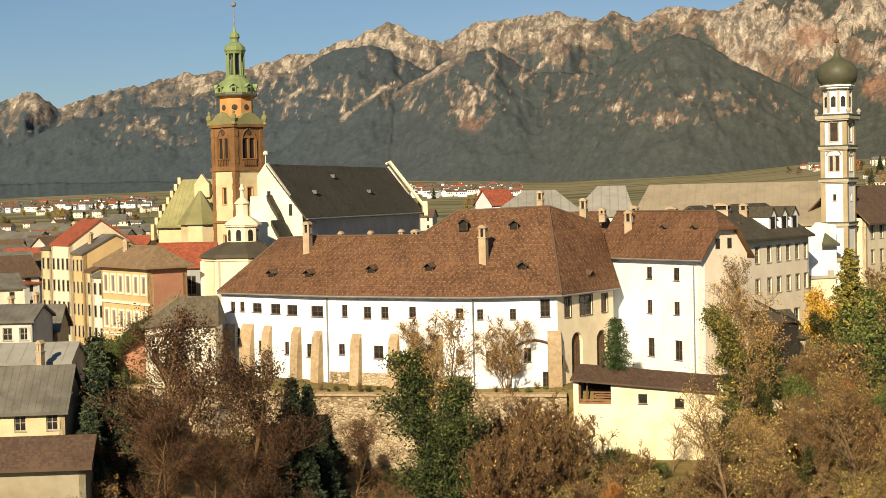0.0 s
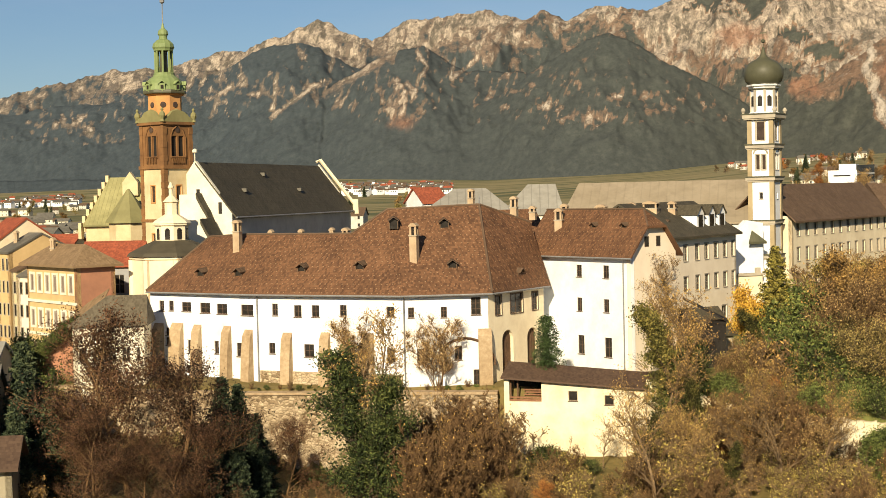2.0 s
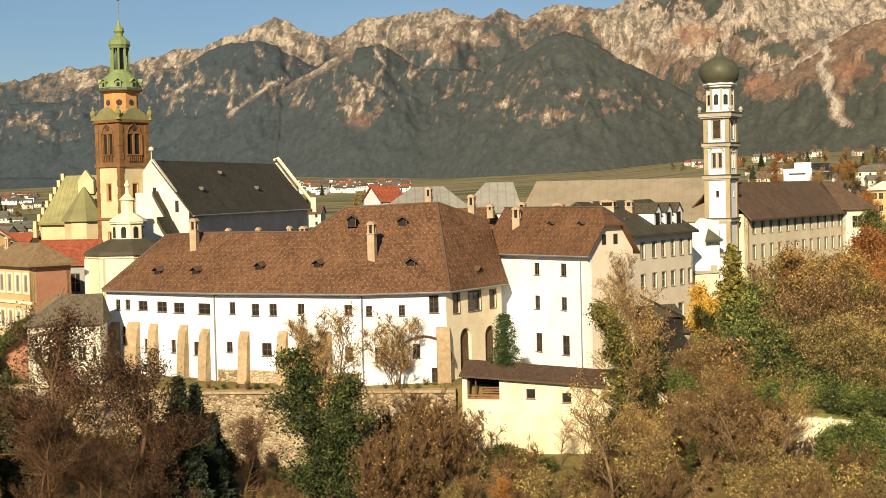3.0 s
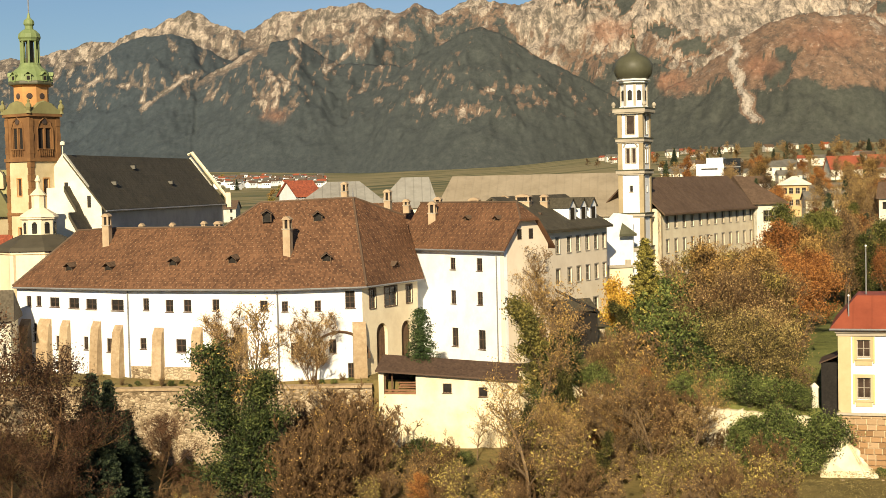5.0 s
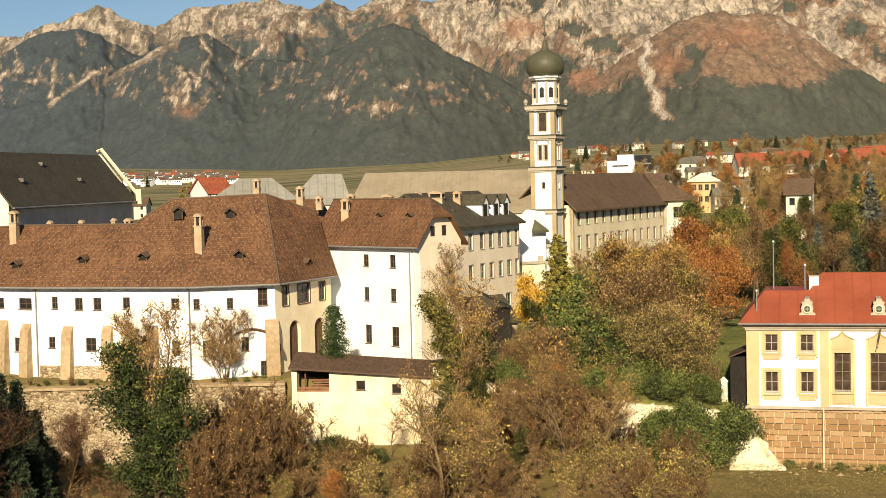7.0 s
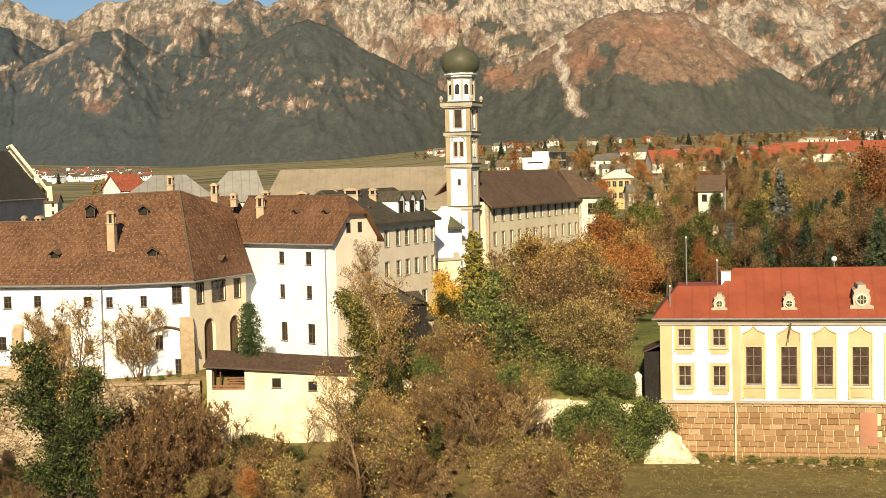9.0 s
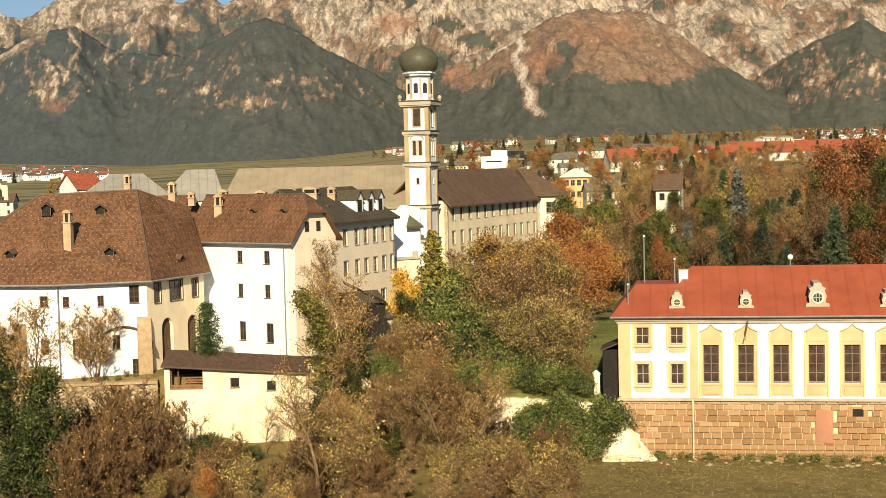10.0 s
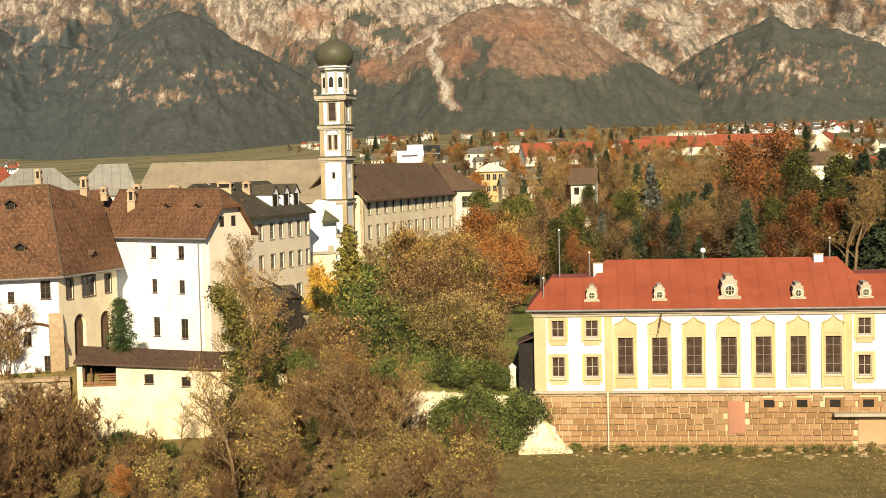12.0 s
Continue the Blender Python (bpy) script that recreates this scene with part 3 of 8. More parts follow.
# ---- mountains ----
def build_mountains():
    crest = [(-60, 3), (-40, 4), (-30, 3.6), (-26.2, 3.8), (-25.3, 4.25), (-24.9, 4.2), (-24.2, 3.6), (-23, 4.0), (-20.8, 4.5), (-19.4, 4.8), (-17.2, 5.05), (-15.2, 5.55),
             (-14.4, 5.5), (-13, 6.2), (-11.6, 6.75), (-10.8, 6.3), (-9.5, 5.95), (-8, 6.7), (-5, 6.95), (-3.6, 6.55), (-2.8, 6.85), (-1.9, 6.5), (-0.8, 7.0), (1.3, 6.7),
             (2.4, 7.3), (6, 8.6), (12, 8.8), (18, 8.4), (26, 8.6), (40, 7), (60, 5)]
    spur = [(-60, 0.5), (-30, 1.2), (-26.2, 2.15), (-25.0, 2.6), (-23.5, 3.18), (-22.0, 3.48), (-19.9, 3.65), (-18.4, 4.02), (-17.1, 3.96), (-16.0, 4.25), (-15.2, 4.89),
            (-14.1, 5.52), (-13.2, 5.79), (-12.3, 5.92), (-11.6, 5.7), (-11.1, 5.3), (-10.4, 5.0), (-9, 4.7), (-7, 4.0), (-5, 3.0), (-2, 1), (0, 0)]
    spur2 = [(-17, 0.8), (-14.8, 2.23), (-13.5, 3.03), (-12.4, 3.49), (-11.2, 4.12), (-9.9, 4.86), (-8.4, 5.58), (-7.5, 5.75), (-6.8, 5.2), (-6.0, 4.75), (-4.5, 4.6), (-3, 4.3), (-1, 3.6), (1, 2.5), (3, 0)]
    mid = [(-11, 0.8), (-9.3, 1.7), (-8.2, 2.31), (-6.9, 2.71), (-5.6, 3.23), (-4.7, 3.6), (-3.4, 4.57), (-2.3, 5.18), (-1.2, 5.68), (-0.3, 5.9), (0.5, 5.62), (1.4, 5.05), (2.6, 4.36), (3.9, 3.68), (5.5, 2.7), (7.4, 1.5), (9, 0)]
    hill = [(2, -0.5), (3.8, 0.9), (5.6, 2.66), (7.4, 3.75), (9.2, 4.97), (10.7, 5.82), (12.3, 6.1), (14.4, 5.72), (15.6, 4.9), (16.6, 4.14), (17.7, 3.4), (18.7, 2.78), (20.8, 2.06), (23.9, 1.2), (27, 0)]
    east = [(14, 0), (16.5, 1.9), (18.3, 3.1), (18.9, 3.62), (20.4, 4.52), (22.3, 5.29), (22.9, 4.86), (24.6, 4.66), (26.4, 3.96), (35, 3), (60, 2)]
    scree = [(-1, 10.4), (2.13, 10.0), (2.7, 9.75), (4.1, 9.3), (5.2, 9.35), (6.3, 9.0), (9, 8.6)]
    layers = [(crest, 4450, 0.40, 0), (spur, 3800, 0.40, 1), (spur2, 3520, 0.41, 5), (mid, 3250, 0.40, 2), (hill, 2980, 0.42, 3), (east, 3190, 0.42, 4)]
    LAYER = {lay[3]: i for i, lay in enumerate(layers)}
    azs = np.concatenate([np.arange(-60, -29, 2.0), np.arange(-29, 28, 0.065), np.arange(28, 61, 2.0)])
    rs = np.concatenate([np.arange(2050, 4500, 13.0), np.arange(4500, 4880, 40.0)])
    n = len(azs)
    verts, faces, cover, rust = [], [], [], []
    # bare patches (way, height, breadth, depth, strength), dark woods and red slopes, in degrees, and pale gullies that run down the slopes
    bare = {1: [(-21.2, 2.75, 1.3, 0.4, 0.5), (-15.0, 3.9, 1.4, 0.35, 0.5)], 5: [(-8.5, 3.6, 1.0, 0.75, 0.72)], 2: [(0.2, 3.55, 1.5, 0.22, 0.62), (-2.9, 3.2, 1.2, 0.2, 0.6), (-1.2, 2.75, 1.6, 0.3, 0.56), (2.0, 3.1, 1.3, 0.25, 0.5), (-3.2, 3.9, 1.3, 0.25, 0.42)], 4: [(21.8, 3.1, 3.4, 0.7, 0.56), (19.6, 2.4, 1.5, 0.35, 0.5)]}
    woods = [(10.9, 4.15, 0.65, 0.8), (7.9, 4.95, 0.9, 0.35), (5.0, 7.2, 2.2, 0.7), (6.4, 5.6, 0.8, 0.35), (9.0, 3.3, 0.7, 0.5)]
    reds = [(7.0, 3.6, 0.85, 0.5, 1.0), (10.4, 4.1, 0.8, 0.45, 0.8), (4.6, 5.7, 1.0, 0.6, 0.6), (12.6, 5.0, 1.8, 0.6, 0.45), (-8.4, 2.7, 0.8, 0.35, 0.4)]
    gullies = [((-11.7, 6.4), (-11.2, 5.7), (-11.0, 5.2), (-11.2, 4.75)), ((-13.2, 4.7), (-13.33, 3.9), (-13.4, 3.35)), ((-11.4, 4.4), (-12.7, 3.6), (-13.5, 3.0)), ((-7.8, 5.5), (-7.4, 4.9), (-7.8, 4.25)),
               ((-6.35, 5.1), (-6.45, 4.4), (-5.4, 5.05)), ((-14.4, 4.45), (-15.9, 3.75)), ((-15.6, 5.3), (-16.1, 4.3)), ((1.4, 6.2), (1.55, 5.0), (2.9, 4.45)), ((8.1, 5.2), (9.5, 4.2)), ((15.7, 5.2), (18.5, 3.4)), ((18.5, 3.4), (19.8, 4.2), (21.3, 5.1))]
    def jag(a, k):
        """Jagged teeth along a skyline."""
        return (0.13 if k == 0 else 0.05) * sum(0.6 ** o * (0.35 - abs(noise.noise(Vector((a * 1.7 * 2.1 ** o, 3.3 + o, 1.7 * k))))) for o in range(4))
    tops = [[26 + math.tan(radians(lerp(a, c) + jag(a, k))) * dist for c, dist, _, k in layers] for a in azs]
    soft_tops = [[26 + math.tan(radians(sum(lerp(a + d, c) for d in (-3, -2, -1, 0, 1, 2, 3)) / 7)) * dist for c, dist, _, _ in layers] for a in azs]
    for r in rs:
        for i, a in enumerate(azs):
            x, y = r * math.sin(radians(a)), r * math.cos(radians(a))
            z, kind, under = -60.0, 0, 0.0
            for (c, dist, fall, k), crown, soft in zip(layers, tops[i], soft_tops[i]):
                fade = min(1.0, abs(dist - r) / 620)
                top = crown + (soft - crown) * fade
                h = top - (dist - r) * fall if r < dist else top - (r - dist) * 0.9
                if h > z:
                    z, kind, under = h, k, top - h
            lift = max(0.0, z - 40)
            warp = 1.3 * noise.noise(Vector((x * 0.0024, y * 0.0024, 5.5))) + 0.3 * noise.noise(Vector((x * 0.011, y * 0.008, 1.5)))
            g, amp, fq = 0.0, 1.0, 1.0
            for o in range(5):
                g += amp * (0.5 - 2 * abs(noise.noise(Vector((a * 0.3 * fq + warp * fq + 0.0009 * r * (1 if kind % 2 else -1), r * 0.0016 * fq, 0.3 + kind + o)))))
                amp, fq = amp * 0.55, fq * 2.0
            z += g * min(44, lift * 0.22) * min(1.0, 0.12 + under / 110) * (1.0 if kind == 0 else 0.42)
            z += noise.fractal(Vector((x * 0.016, y * 0.011, 7)), 0.7, 2.0, 5) * min(13, lift * 0.12) * (0.6 if under < 40 else 1)
            el = math.degrees(math.atan2(z - 26, r))
            w = noise.fractal(Vector((a * 0.9, el * 1.5, 2.2)), 0.8, 2.0, 6)
            fan = a + 0.35 * (el - 3) * (1 if kind in (1, 4) else -1)
            wf = noise.fractal(Vector((a * 4.5, el * 5.0, 6.6)), 0.8, 2.0, 4)
            gate = noise.noise(Vector((a * 0.45, el * 0.8, 4.4)))
            rib = 1 - 2 * abs(noise.noise(Vector((fan * 2.6 + 0.5 * w, el * 0.6, 12.4 + kind))))
            red = 0.0
            if kind == 0:
                base = lerp(a, [(-26, 3.6), (-15, 4.75), (-8, 5.4), (-4, 5.9), (-2.4, 6.4), (0.6, 6.3), (1.8, 4.6), (12, 4.0), (15, 6.0), (18, 4.6), (26, 4.3)])
                v = min(0.82, 0.6 + (el - base) * 0.4 + w * 0.42 + wf * 0.34)
                # darker ribs of growth also paint the shading of the rock gullies
                v -= 0.6 * max(0.0, rib - 0.5) * (1.0 if el < base + 1.4 else 0.35)
                if a > 14.5:
                    v = min(0.8, 0.58 + 0.9 * noise.noise(Vector((a * 0.8 + el * 0.5, el * 1.4 - a * 0.4, 6.1))) + 0.35 * w + 0.25 * wf)
            elif kind == 3:
                v = 0.47 + w * 0.12 + 0.08 * wf - 0.44 * max(0.0, min(1.0, (3.55 + 0.5 * gate + 0.35 * w - el) / 0.4))
                off = abs(a - lerp(el, scree) - 0.12 * math.sin(el * 7))
                v = max(v, 1.15 - off * 2.6 + 0.2 * wf if 2.0 < el < 8.5 else 0)
            else:
                v = 0.07 + w * 0.1
                for pa, pe, ra, re, k in bare[kind]:
                    v = max(v, k * (1.2 - 0.8 * math.hypot((a - pa) / ra, (el - pe) / re)) - 0.1 + 0.35 * w + 0.75 * wf)
                thin = 1 - 2 * abs(noise.noise(Vector((fan * 2.2 + 0.5 * w, el * 0.45, 3.1 + kind))))
                if kind in (1, 5) and el > 3.1 + 0.5 * gate:
                    v = max(v, 0.6 * (thin - 0.72) * 4 + 0.5 * wf - 0.12)
                elif kind == 2 and el > 2.4:
                    v = max(v, 0.3 * (thin - 0.4) + 0.35 * wf)
                if kind == 5 and a < -8.6:
                    v = max(v, 0.75 - (tops[i][LAYER[kind]] - z) / 60 + 0.5 * w)
            if kind in (0, 3) and a > 2:
                for pa, pe, ra, re in woods:
                    if math.hypot((a - pa) / ra, (el - pe) / re) + 0.6 * w + 0.3 * wf < 0.85 and v < 0.95:
                        v = 0.1 + 0.15 * wf
            for pa, pe, ra, re, k in reds:
                red = max(red, min(1.0, k * 3.0 * (1.0 - math.hypot((a - pa) / ra, (el - pe) / re) + 0.45 * w + 0.2 * wf)))
            rust.append(min(1.0, max(0.0, red)))
            aw, ew = a + 0.07 * wf, el + 0.05 * w
            for line in gullies:
                for (a0, e0), (a1, e1) in zip(line, line[1:]):
                    if min(a0, a1) - 0.3 < a < max(a0, a1) + 0.3 and min(e0, e1) - 0.2 < el < max(e0, e1) + 0.2:
                        f = max(0.0, min(1.0, ((aw - a0) * (a1 - a0) + (ew - e0) * (e1 - e0)) / ((a1 - a0) ** 2 + (e1 - e0) ** 2)))
                        v = max(v, 1.0 + 0.25 * wf - 8.5 * math.hypot(aw - a0 - f * (a1 - a0), ew - e0 - f * (e1 - e0)))
            if el < 1.7:
                v = min(v, 0.06 + 0.2 * w)
            cover.append(min(1.0, max(0.0, v)))
            verts.append((x, y, max(z, 8 + (r - 230) * 0.012 - 6)))
    for j in range(len(rs) - 1):
        for i in range(n - 1):
            faces.append((j * n + i, j * n + i + 1, (j + 1) * n + i + 1, (j + 1) * n + i))
    data = bpy.data.meshes.new("mountains")
    data.from_pydata(verts, [], faces)
    layer = data.attributes.new("cover", "FLOAT", "POINT")
    layer.data.foreach_set("value", cover)
    data.attributes.new("rust", "FLOAT", "POINT").data.foreach_set("value", rust)
    for p in data.polygons:
        p.use_smooth = True
    k = Nodes("forested_limestone_mountain", 0.95)
    att = k.t.nodes.new("ShaderNodeAttribute")
    att.attribute_name = "cover"
    fine = k.noise(0.085, 8, 0.85, (1, 0.42, 1))
    mid_n = k.noise(0.02, 6, 0.75, (1, 0.5, 1))
    zone = k.math("ADD", att.outputs["Fac"], k.math("MULTIPLY", k.math("SUBTRACT", mid_n, 0.5), 0.75))
    zone = k.math("ADD", zone, k.math("MULTIPLY", k.math("SUBTRACT", fine, 0.5), 0.55))
    forest = k.ramp(fine, [(0.36, (0.046, 0.05, 0.04)), (0.52, (0.07, 0.075, 0.06)), (0.68, (0.1, 0.1, 0.08))])
    brown = k.ramp(k.noise(0.07, 8, 0.85, (1, 0.42, 1)), [(0.35, (0.07, 0.062, 0.052)), (0.5, (0.19, 0.12, 0.078)), (0.66, (0.32, 0.21, 0.14))])
    rock = k.ramp(k.noise(0.08, 8, 0.9, (1, 0.4, 0.6)), [(0.36, (0.075, 0.07, 0.06)), (0.47, (0.28, 0.23, 0.18)), (0.6, (0.54, 0.455, 0.355))])
    ribs = k.noise(0.035, 6, 0.75, (1, 0.22, 0.2))
    rock = k.mix(k.ramp(ribs, [(0.42, (0.85, 0.85, 0.85)), (0.52, (0, 0, 0))]), rock, k.ramp(fine, [(0.4, (0.05, 0.05, 0.042)), (0.65, (0.15, 0.125, 0.095))]))
    # bluish distance haze is put into the western forest and slope colours
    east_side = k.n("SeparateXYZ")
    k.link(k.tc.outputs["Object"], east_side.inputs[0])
    west_haze = k.math("MULTIPLY", k.math("SUBTRACT", 500.0, east_side.outputs[0]), 1 / 1400.0)
    forest = k.mix(k.math("MULTIPLY", k.math("MINIMUM", k.math("MAXIMUM", west_haze, 0.0), 1.0), 0.9), forest,
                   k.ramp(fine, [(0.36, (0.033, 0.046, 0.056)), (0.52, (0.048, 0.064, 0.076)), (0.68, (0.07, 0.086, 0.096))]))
    brown = k.mix(k.math("MULTIPLY", k.math("MINIMUM", k.math("MAXIMUM", west_haze, 0.0), 1.0), 0.8), brown, k.ramp(fine, [(0.36, (0.05, 0.055, 0.055)), (0.5, (0.115, 0.105, 0.092)), (0.66, (0.2, 0.175, 0.15))]))
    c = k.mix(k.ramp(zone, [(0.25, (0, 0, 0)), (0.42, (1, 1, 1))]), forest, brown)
    c = k.mix(k.ramp(zone, [(0.55, (0, 0, 0)), (0.66, (1, 1, 1))]), c, rock)
    c = k.mix(k.ramp(att.outputs["Fac"], [(0.84, (0, 0, 0)), (0.98, (0.85, 0.85, 0.85))]), c, k.ramp(fine, [(0.35, (0.34, 0.29, 0.23)), (0.55, (0.56, 0.49, 0.4))]))
    red = k.t.nodes.new("ShaderNodeAttribute")
    red.attribute_name = "rust"
    c = k.mix(k.math("MULTIPLY", red.outputs["Fac"], 0.55), c, k.ramp(fine, [(0.36, (0.16, 0.075, 0.045)), (0.52, (0.3, 0.145, 0.085)), (0.68, (0.4, 0.22, 0.14))]))
    speck = k.math("MULTIPLY", k.math("GREATER_THAN", k.noise(0.14, 5, 0.8, (1, 0.42, 1)), 0.6), k.math("GREATER_THAN", att.outputs["Fac"], 0.24))
    c = k.mix(k.math("MULTIPLY", speck, 0.65), c, rock)
    dark = k.math("MULTIPLY", k.math("LESS_THAN", k.noise(0.11, 6, 0.8, (1, 0.42, 1)), 0.41), 0.5)
    c = k.mix(dark, c, (0.035, 0.04, 0.034))
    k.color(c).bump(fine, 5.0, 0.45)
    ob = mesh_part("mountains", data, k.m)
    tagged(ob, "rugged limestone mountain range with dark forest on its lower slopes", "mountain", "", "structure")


build_mountains()


# ---- the white convent wing with its buttresses ----
L, A, B, C, D = (-50.3, 152.4), (-37.0, 145.8), (-21.2, 140.9), (-13.05, 142.6), (-8.1, 151.6)
BACK = [(-14.0, 166.0), (-30.0, 162.0), (-46.0, 163.5)]
BASE_Z, EAVE_Z = 6.4, 16.45


def build_convent():
    t = thing("convent_wing", "long white limewashed convent wing with a brown tiled roof", "building", (A[0], A[1], BASE_Z))
    h1 = [(1.66, 14.02, .67, 1.1), (3.05, 14.08, .66, 1.06), (5.21, 14.05, 1.31, .98), (7.85, 13.95, 1.36, 1.07), (10.18, 13.9, 1.42, 1.06), (13.6, 13.84, 1.61, 1.11),
          (2.42, 11.42, .5, .85), (2.4, 10.39, .5, .85), (5.55, 9.68, .57, 1.39), (5.4, 7.64, .65, .78), (9.3, 9.74, .6, 1.35), (12.4, 9.59, .68, 1.41)]
    h2 = [(2.18, 13.91, .65, 1.21), (4.82, 13.78, .85, 1.2), (6.84, 13.81, .84, 1.19), (9.98, 13.93, .76, 1.12), (15.17, 13.91, .85, 1.05),
          (1.73, 10.03, .7, 1.1), (6.01, 9.76, 1.11, 1.31), (10.83, 9.9, .7, 1.24), (15.12, 9.47, .86, 1.39)]
    h3 = [(.8, 13.86, .6, 1.0), (3.99, 13.78, .6, 1.05), (7.14, 13.97, .94, 1.71), (1.64, 9.37, .72, 1.43), (5.34, 9.6, .72, 1.38), (7.11, 6.9, .66, 1.71)]
    h4 = [(1.85, 13.75, 1.05, 1.9), (5.15, 13.72, 2.2, 1.94), (8.6, 13.75, 1.05, 1.81), (3.4, 7.4, 2.0, 4.75), (8.0, 7.4, 2.0, 4.6)]
    pierced_wall("facade", t, L, A, BASE_Z, EAVE_Z, h1, WHITE, "", 1, False, FRAME_DARK)
    pierced_wall("facade", t, A, B, BASE_Z, EAVE_Z, h2, WHITE, "", 1, False, FRAME_DARK)
    pierced_wall("facade", t, B, C, BASE_Z, EAVE_Z, h3, WHITE, "", 2, False, FRAME_DARK)
    bm = bmesh.new()
    wall_panel(bm, C, D, BASE_Z, EAVE_Z, h4, 0.6, 0.5)
    part("side_wall", bm, CREAM, t, "cream-plastered end wall with two arched doorways")
    for h in h4[:3]:
        window(t, C, D, h, 2, True, FRAME_DARK)
    for h in h4[3:]:
        m = axes(C, D)
        u, z, w, hh = h
        bm = bmesh.new()
        pts = [(u - w / 2, z), (u + w / 2, z)] + [(u + w / 2 * math.cos(a), z + hh - w / 2 + w / 2 * math.sin(a)) for a in np.linspace(0, math.pi, 11)]
        # spandrels that round the opening off at the top
        for s in (0, 1):
            arc = [p for p in pts[2:] if (p[0] >= u - 1e-6 if s == 0 else p[0] <= u + 1e-6)]
            corner = (u + (w / 2 if s == 0 else -w / 2), z + hh)
            ring = [corner] + (arc[::-1] if s == 0 else arc)
            f = [bm.verts.new(m @ Vector((a, 0.003, b))) for a, b in ring]
            g = [bm.verts.new(m @ Vector((a, 0.45, b))) for a, b in ring]
            bm.faces.new(f), bm.faces.new(g[::-1])
            for i in range(len(f)):
                j = (i + 1) % len(f)
                bm.faces.new((f[j], f[i], g[i], g[j]))
        part("arch", bm, CREAM, t)
        bm = bmesh.new()
        box(bm, u - w / 2, u + w / 2, 0.36, 0.44, z, z + hh, m)
        for i in range(1, 5):
            uu = u - w / 2 + w * i / 5
            box(bm, uu - 0.02, uu + 0.02, 0.33, 0.37, z, z + hh, m)
        part("door", bm, WOOD, t, "dark plank door in an arch")
    ends = [L, A, B, C, D] + BACK
    for a, b in zip(ends[4:], ends[5:] + ends[:1]):
        bm = bmesh.new()
        wall_panel(bm, a, b, BASE_Z, EAVE_Z)
        part("back_wall", bm, WHITE, t)
    # roof: a lower ridge over the long wing, a higher one over the broad end
    def out(p, k=0.55):
        cx, cy = -27.0, 155.0
        v = Vector((p[0] - cx, p[1] - cy))
        v = v * (1 + k / v.length)
        return (cx + v.x, cy + v.y, 16.12)
    eL, eA, eB, eC, eD = (-50.6, 152.0, 16.2), (-37.2, 145.2, 16.2), (-21.25, 140.25, 16.2), (-12.55, 142.0, 16.2), (-7.4, 152.0, 16.2)
    b0, b1, b2 = out(BACK[0]), out(BACK[1]), out(BACK[2])
    apex, rb, w1, w2, w3 = (-14.6, 152.0, 24.65), (-24.1, 151.0, 24.35), (-27.6, 149.0, 21.95), (-40.0, 154.0, 21.95), (-44.9, 157.2, 21.7)
    back = (-9.6, 156.0, 22.6)
    bm = bmesh.new()
    roof_slab(bm, [[eL, eA, w2, w3], [eA, eB, w1, w2], [eB, eC, apex, rb], [eB, rb, w1], [eC, eD, back, apex], [eD, b0, back], [b0, b1, back], [b1, rb, apex, back],
                   [b1, w1, rb], [b1, b2, w2, w1], [b2, w3, w2], [b2, eL, w3]], 0.22)
    part("roof", bm, ROOF, t, "brown tiled hip roof flecked with pale tiles")
    bm = bmesh.new()
    for a, b in ((apex, eC), (apex, rb), (w1, w2), (w2, w3), (w3, eL), (apex, back), (rb, w1)):
        tube(bm, [a, b], [0.13, 0.13], 6)
    part("ridge_tiles", bm, ROOF_BROWN, t)
    bm = bmesh.new()
    for a, b in ((eL, eA), (eA, eB), (eB, eC), (eC, eD)):
        tube(bm, [(a[0], a[1] - 0.05, a[2] - 0.2), (b[0], b[1] - 0.05, b[2] - 0.2)], [0.1, 0.1], 6)
    part("gutter", bm, METAL, t)
    for p in (A, B):
        bm = bmesh.new()
        tube(bm, [(p[0] + 0.1, p[1] - 0.16, BASE_Z + 0.2), (p[0] + 0.1, p[1] - 0.16, 16.0)], [0.07, 0.07], 6)
        part("downpipe", bm, METAL, t)
    bm = bmesh.new()
    tube(bm, [apex, (apex[0], apex[1], apex[2] + 1.0)], [0.12, 0.03], 6)
    part("finial", bm, METAL, t)
    # buttresses against the facade
    def buttress(p0, p1, u, w, h, deep):
        m = axes(p0, p1)
        f = bmesh.new()
        top = BASE_Z + h
        pts = [(0, top), (-0.45, top - 0.7), (-deep * 0.75, top - 2.6), (-deep, BASE_Z)]
        left = [f.verts.new(m @ Vector((u - w / 2, y, z))) for y, z in pts + [(0, BASE_Z)]]
        right = [f.verts.new(m @ Vector((u + w / 2, y, z))) for y, z in pts + [(0, BASE_Z)]]
        f.faces.new(left), f.faces.new(right[::-1])
        for i in range(5):
            j = (i + 1) % 5
            f.faces.new((left[j], left[i], right[i], right[j]))
        part("buttress", f, SANDSTONE, t, "sloping sandstone buttress")
    for u, w, h in ((1.2, 1.3, 6.3), (3.9, 1.6, 6.4), (6.74, 1.05, 6.3), (10.87, 1.02, 6.3), (13.73, 1.07, 6.0)):
        buttress(L, A, u, w, h, 0.95)
    for u, w, h in ((3.56, 1.06, 5.8), (7.93, 1.03, 5.9), (12.69, 1.25, 5.9)):
        buttress(A, B, u, w, h, 0.95)
    buttress(B, C, 7.95, 1.3, 6.2, 0.8)
    # exposed stonework at the foot and a bricked-up arch
    m = axes(A, B)
    bm = bmesh.new()
    box(bm, 0.3, 16.4, -0.12, 0.0, BASE_Z, BASE_Z + 1.9, m)
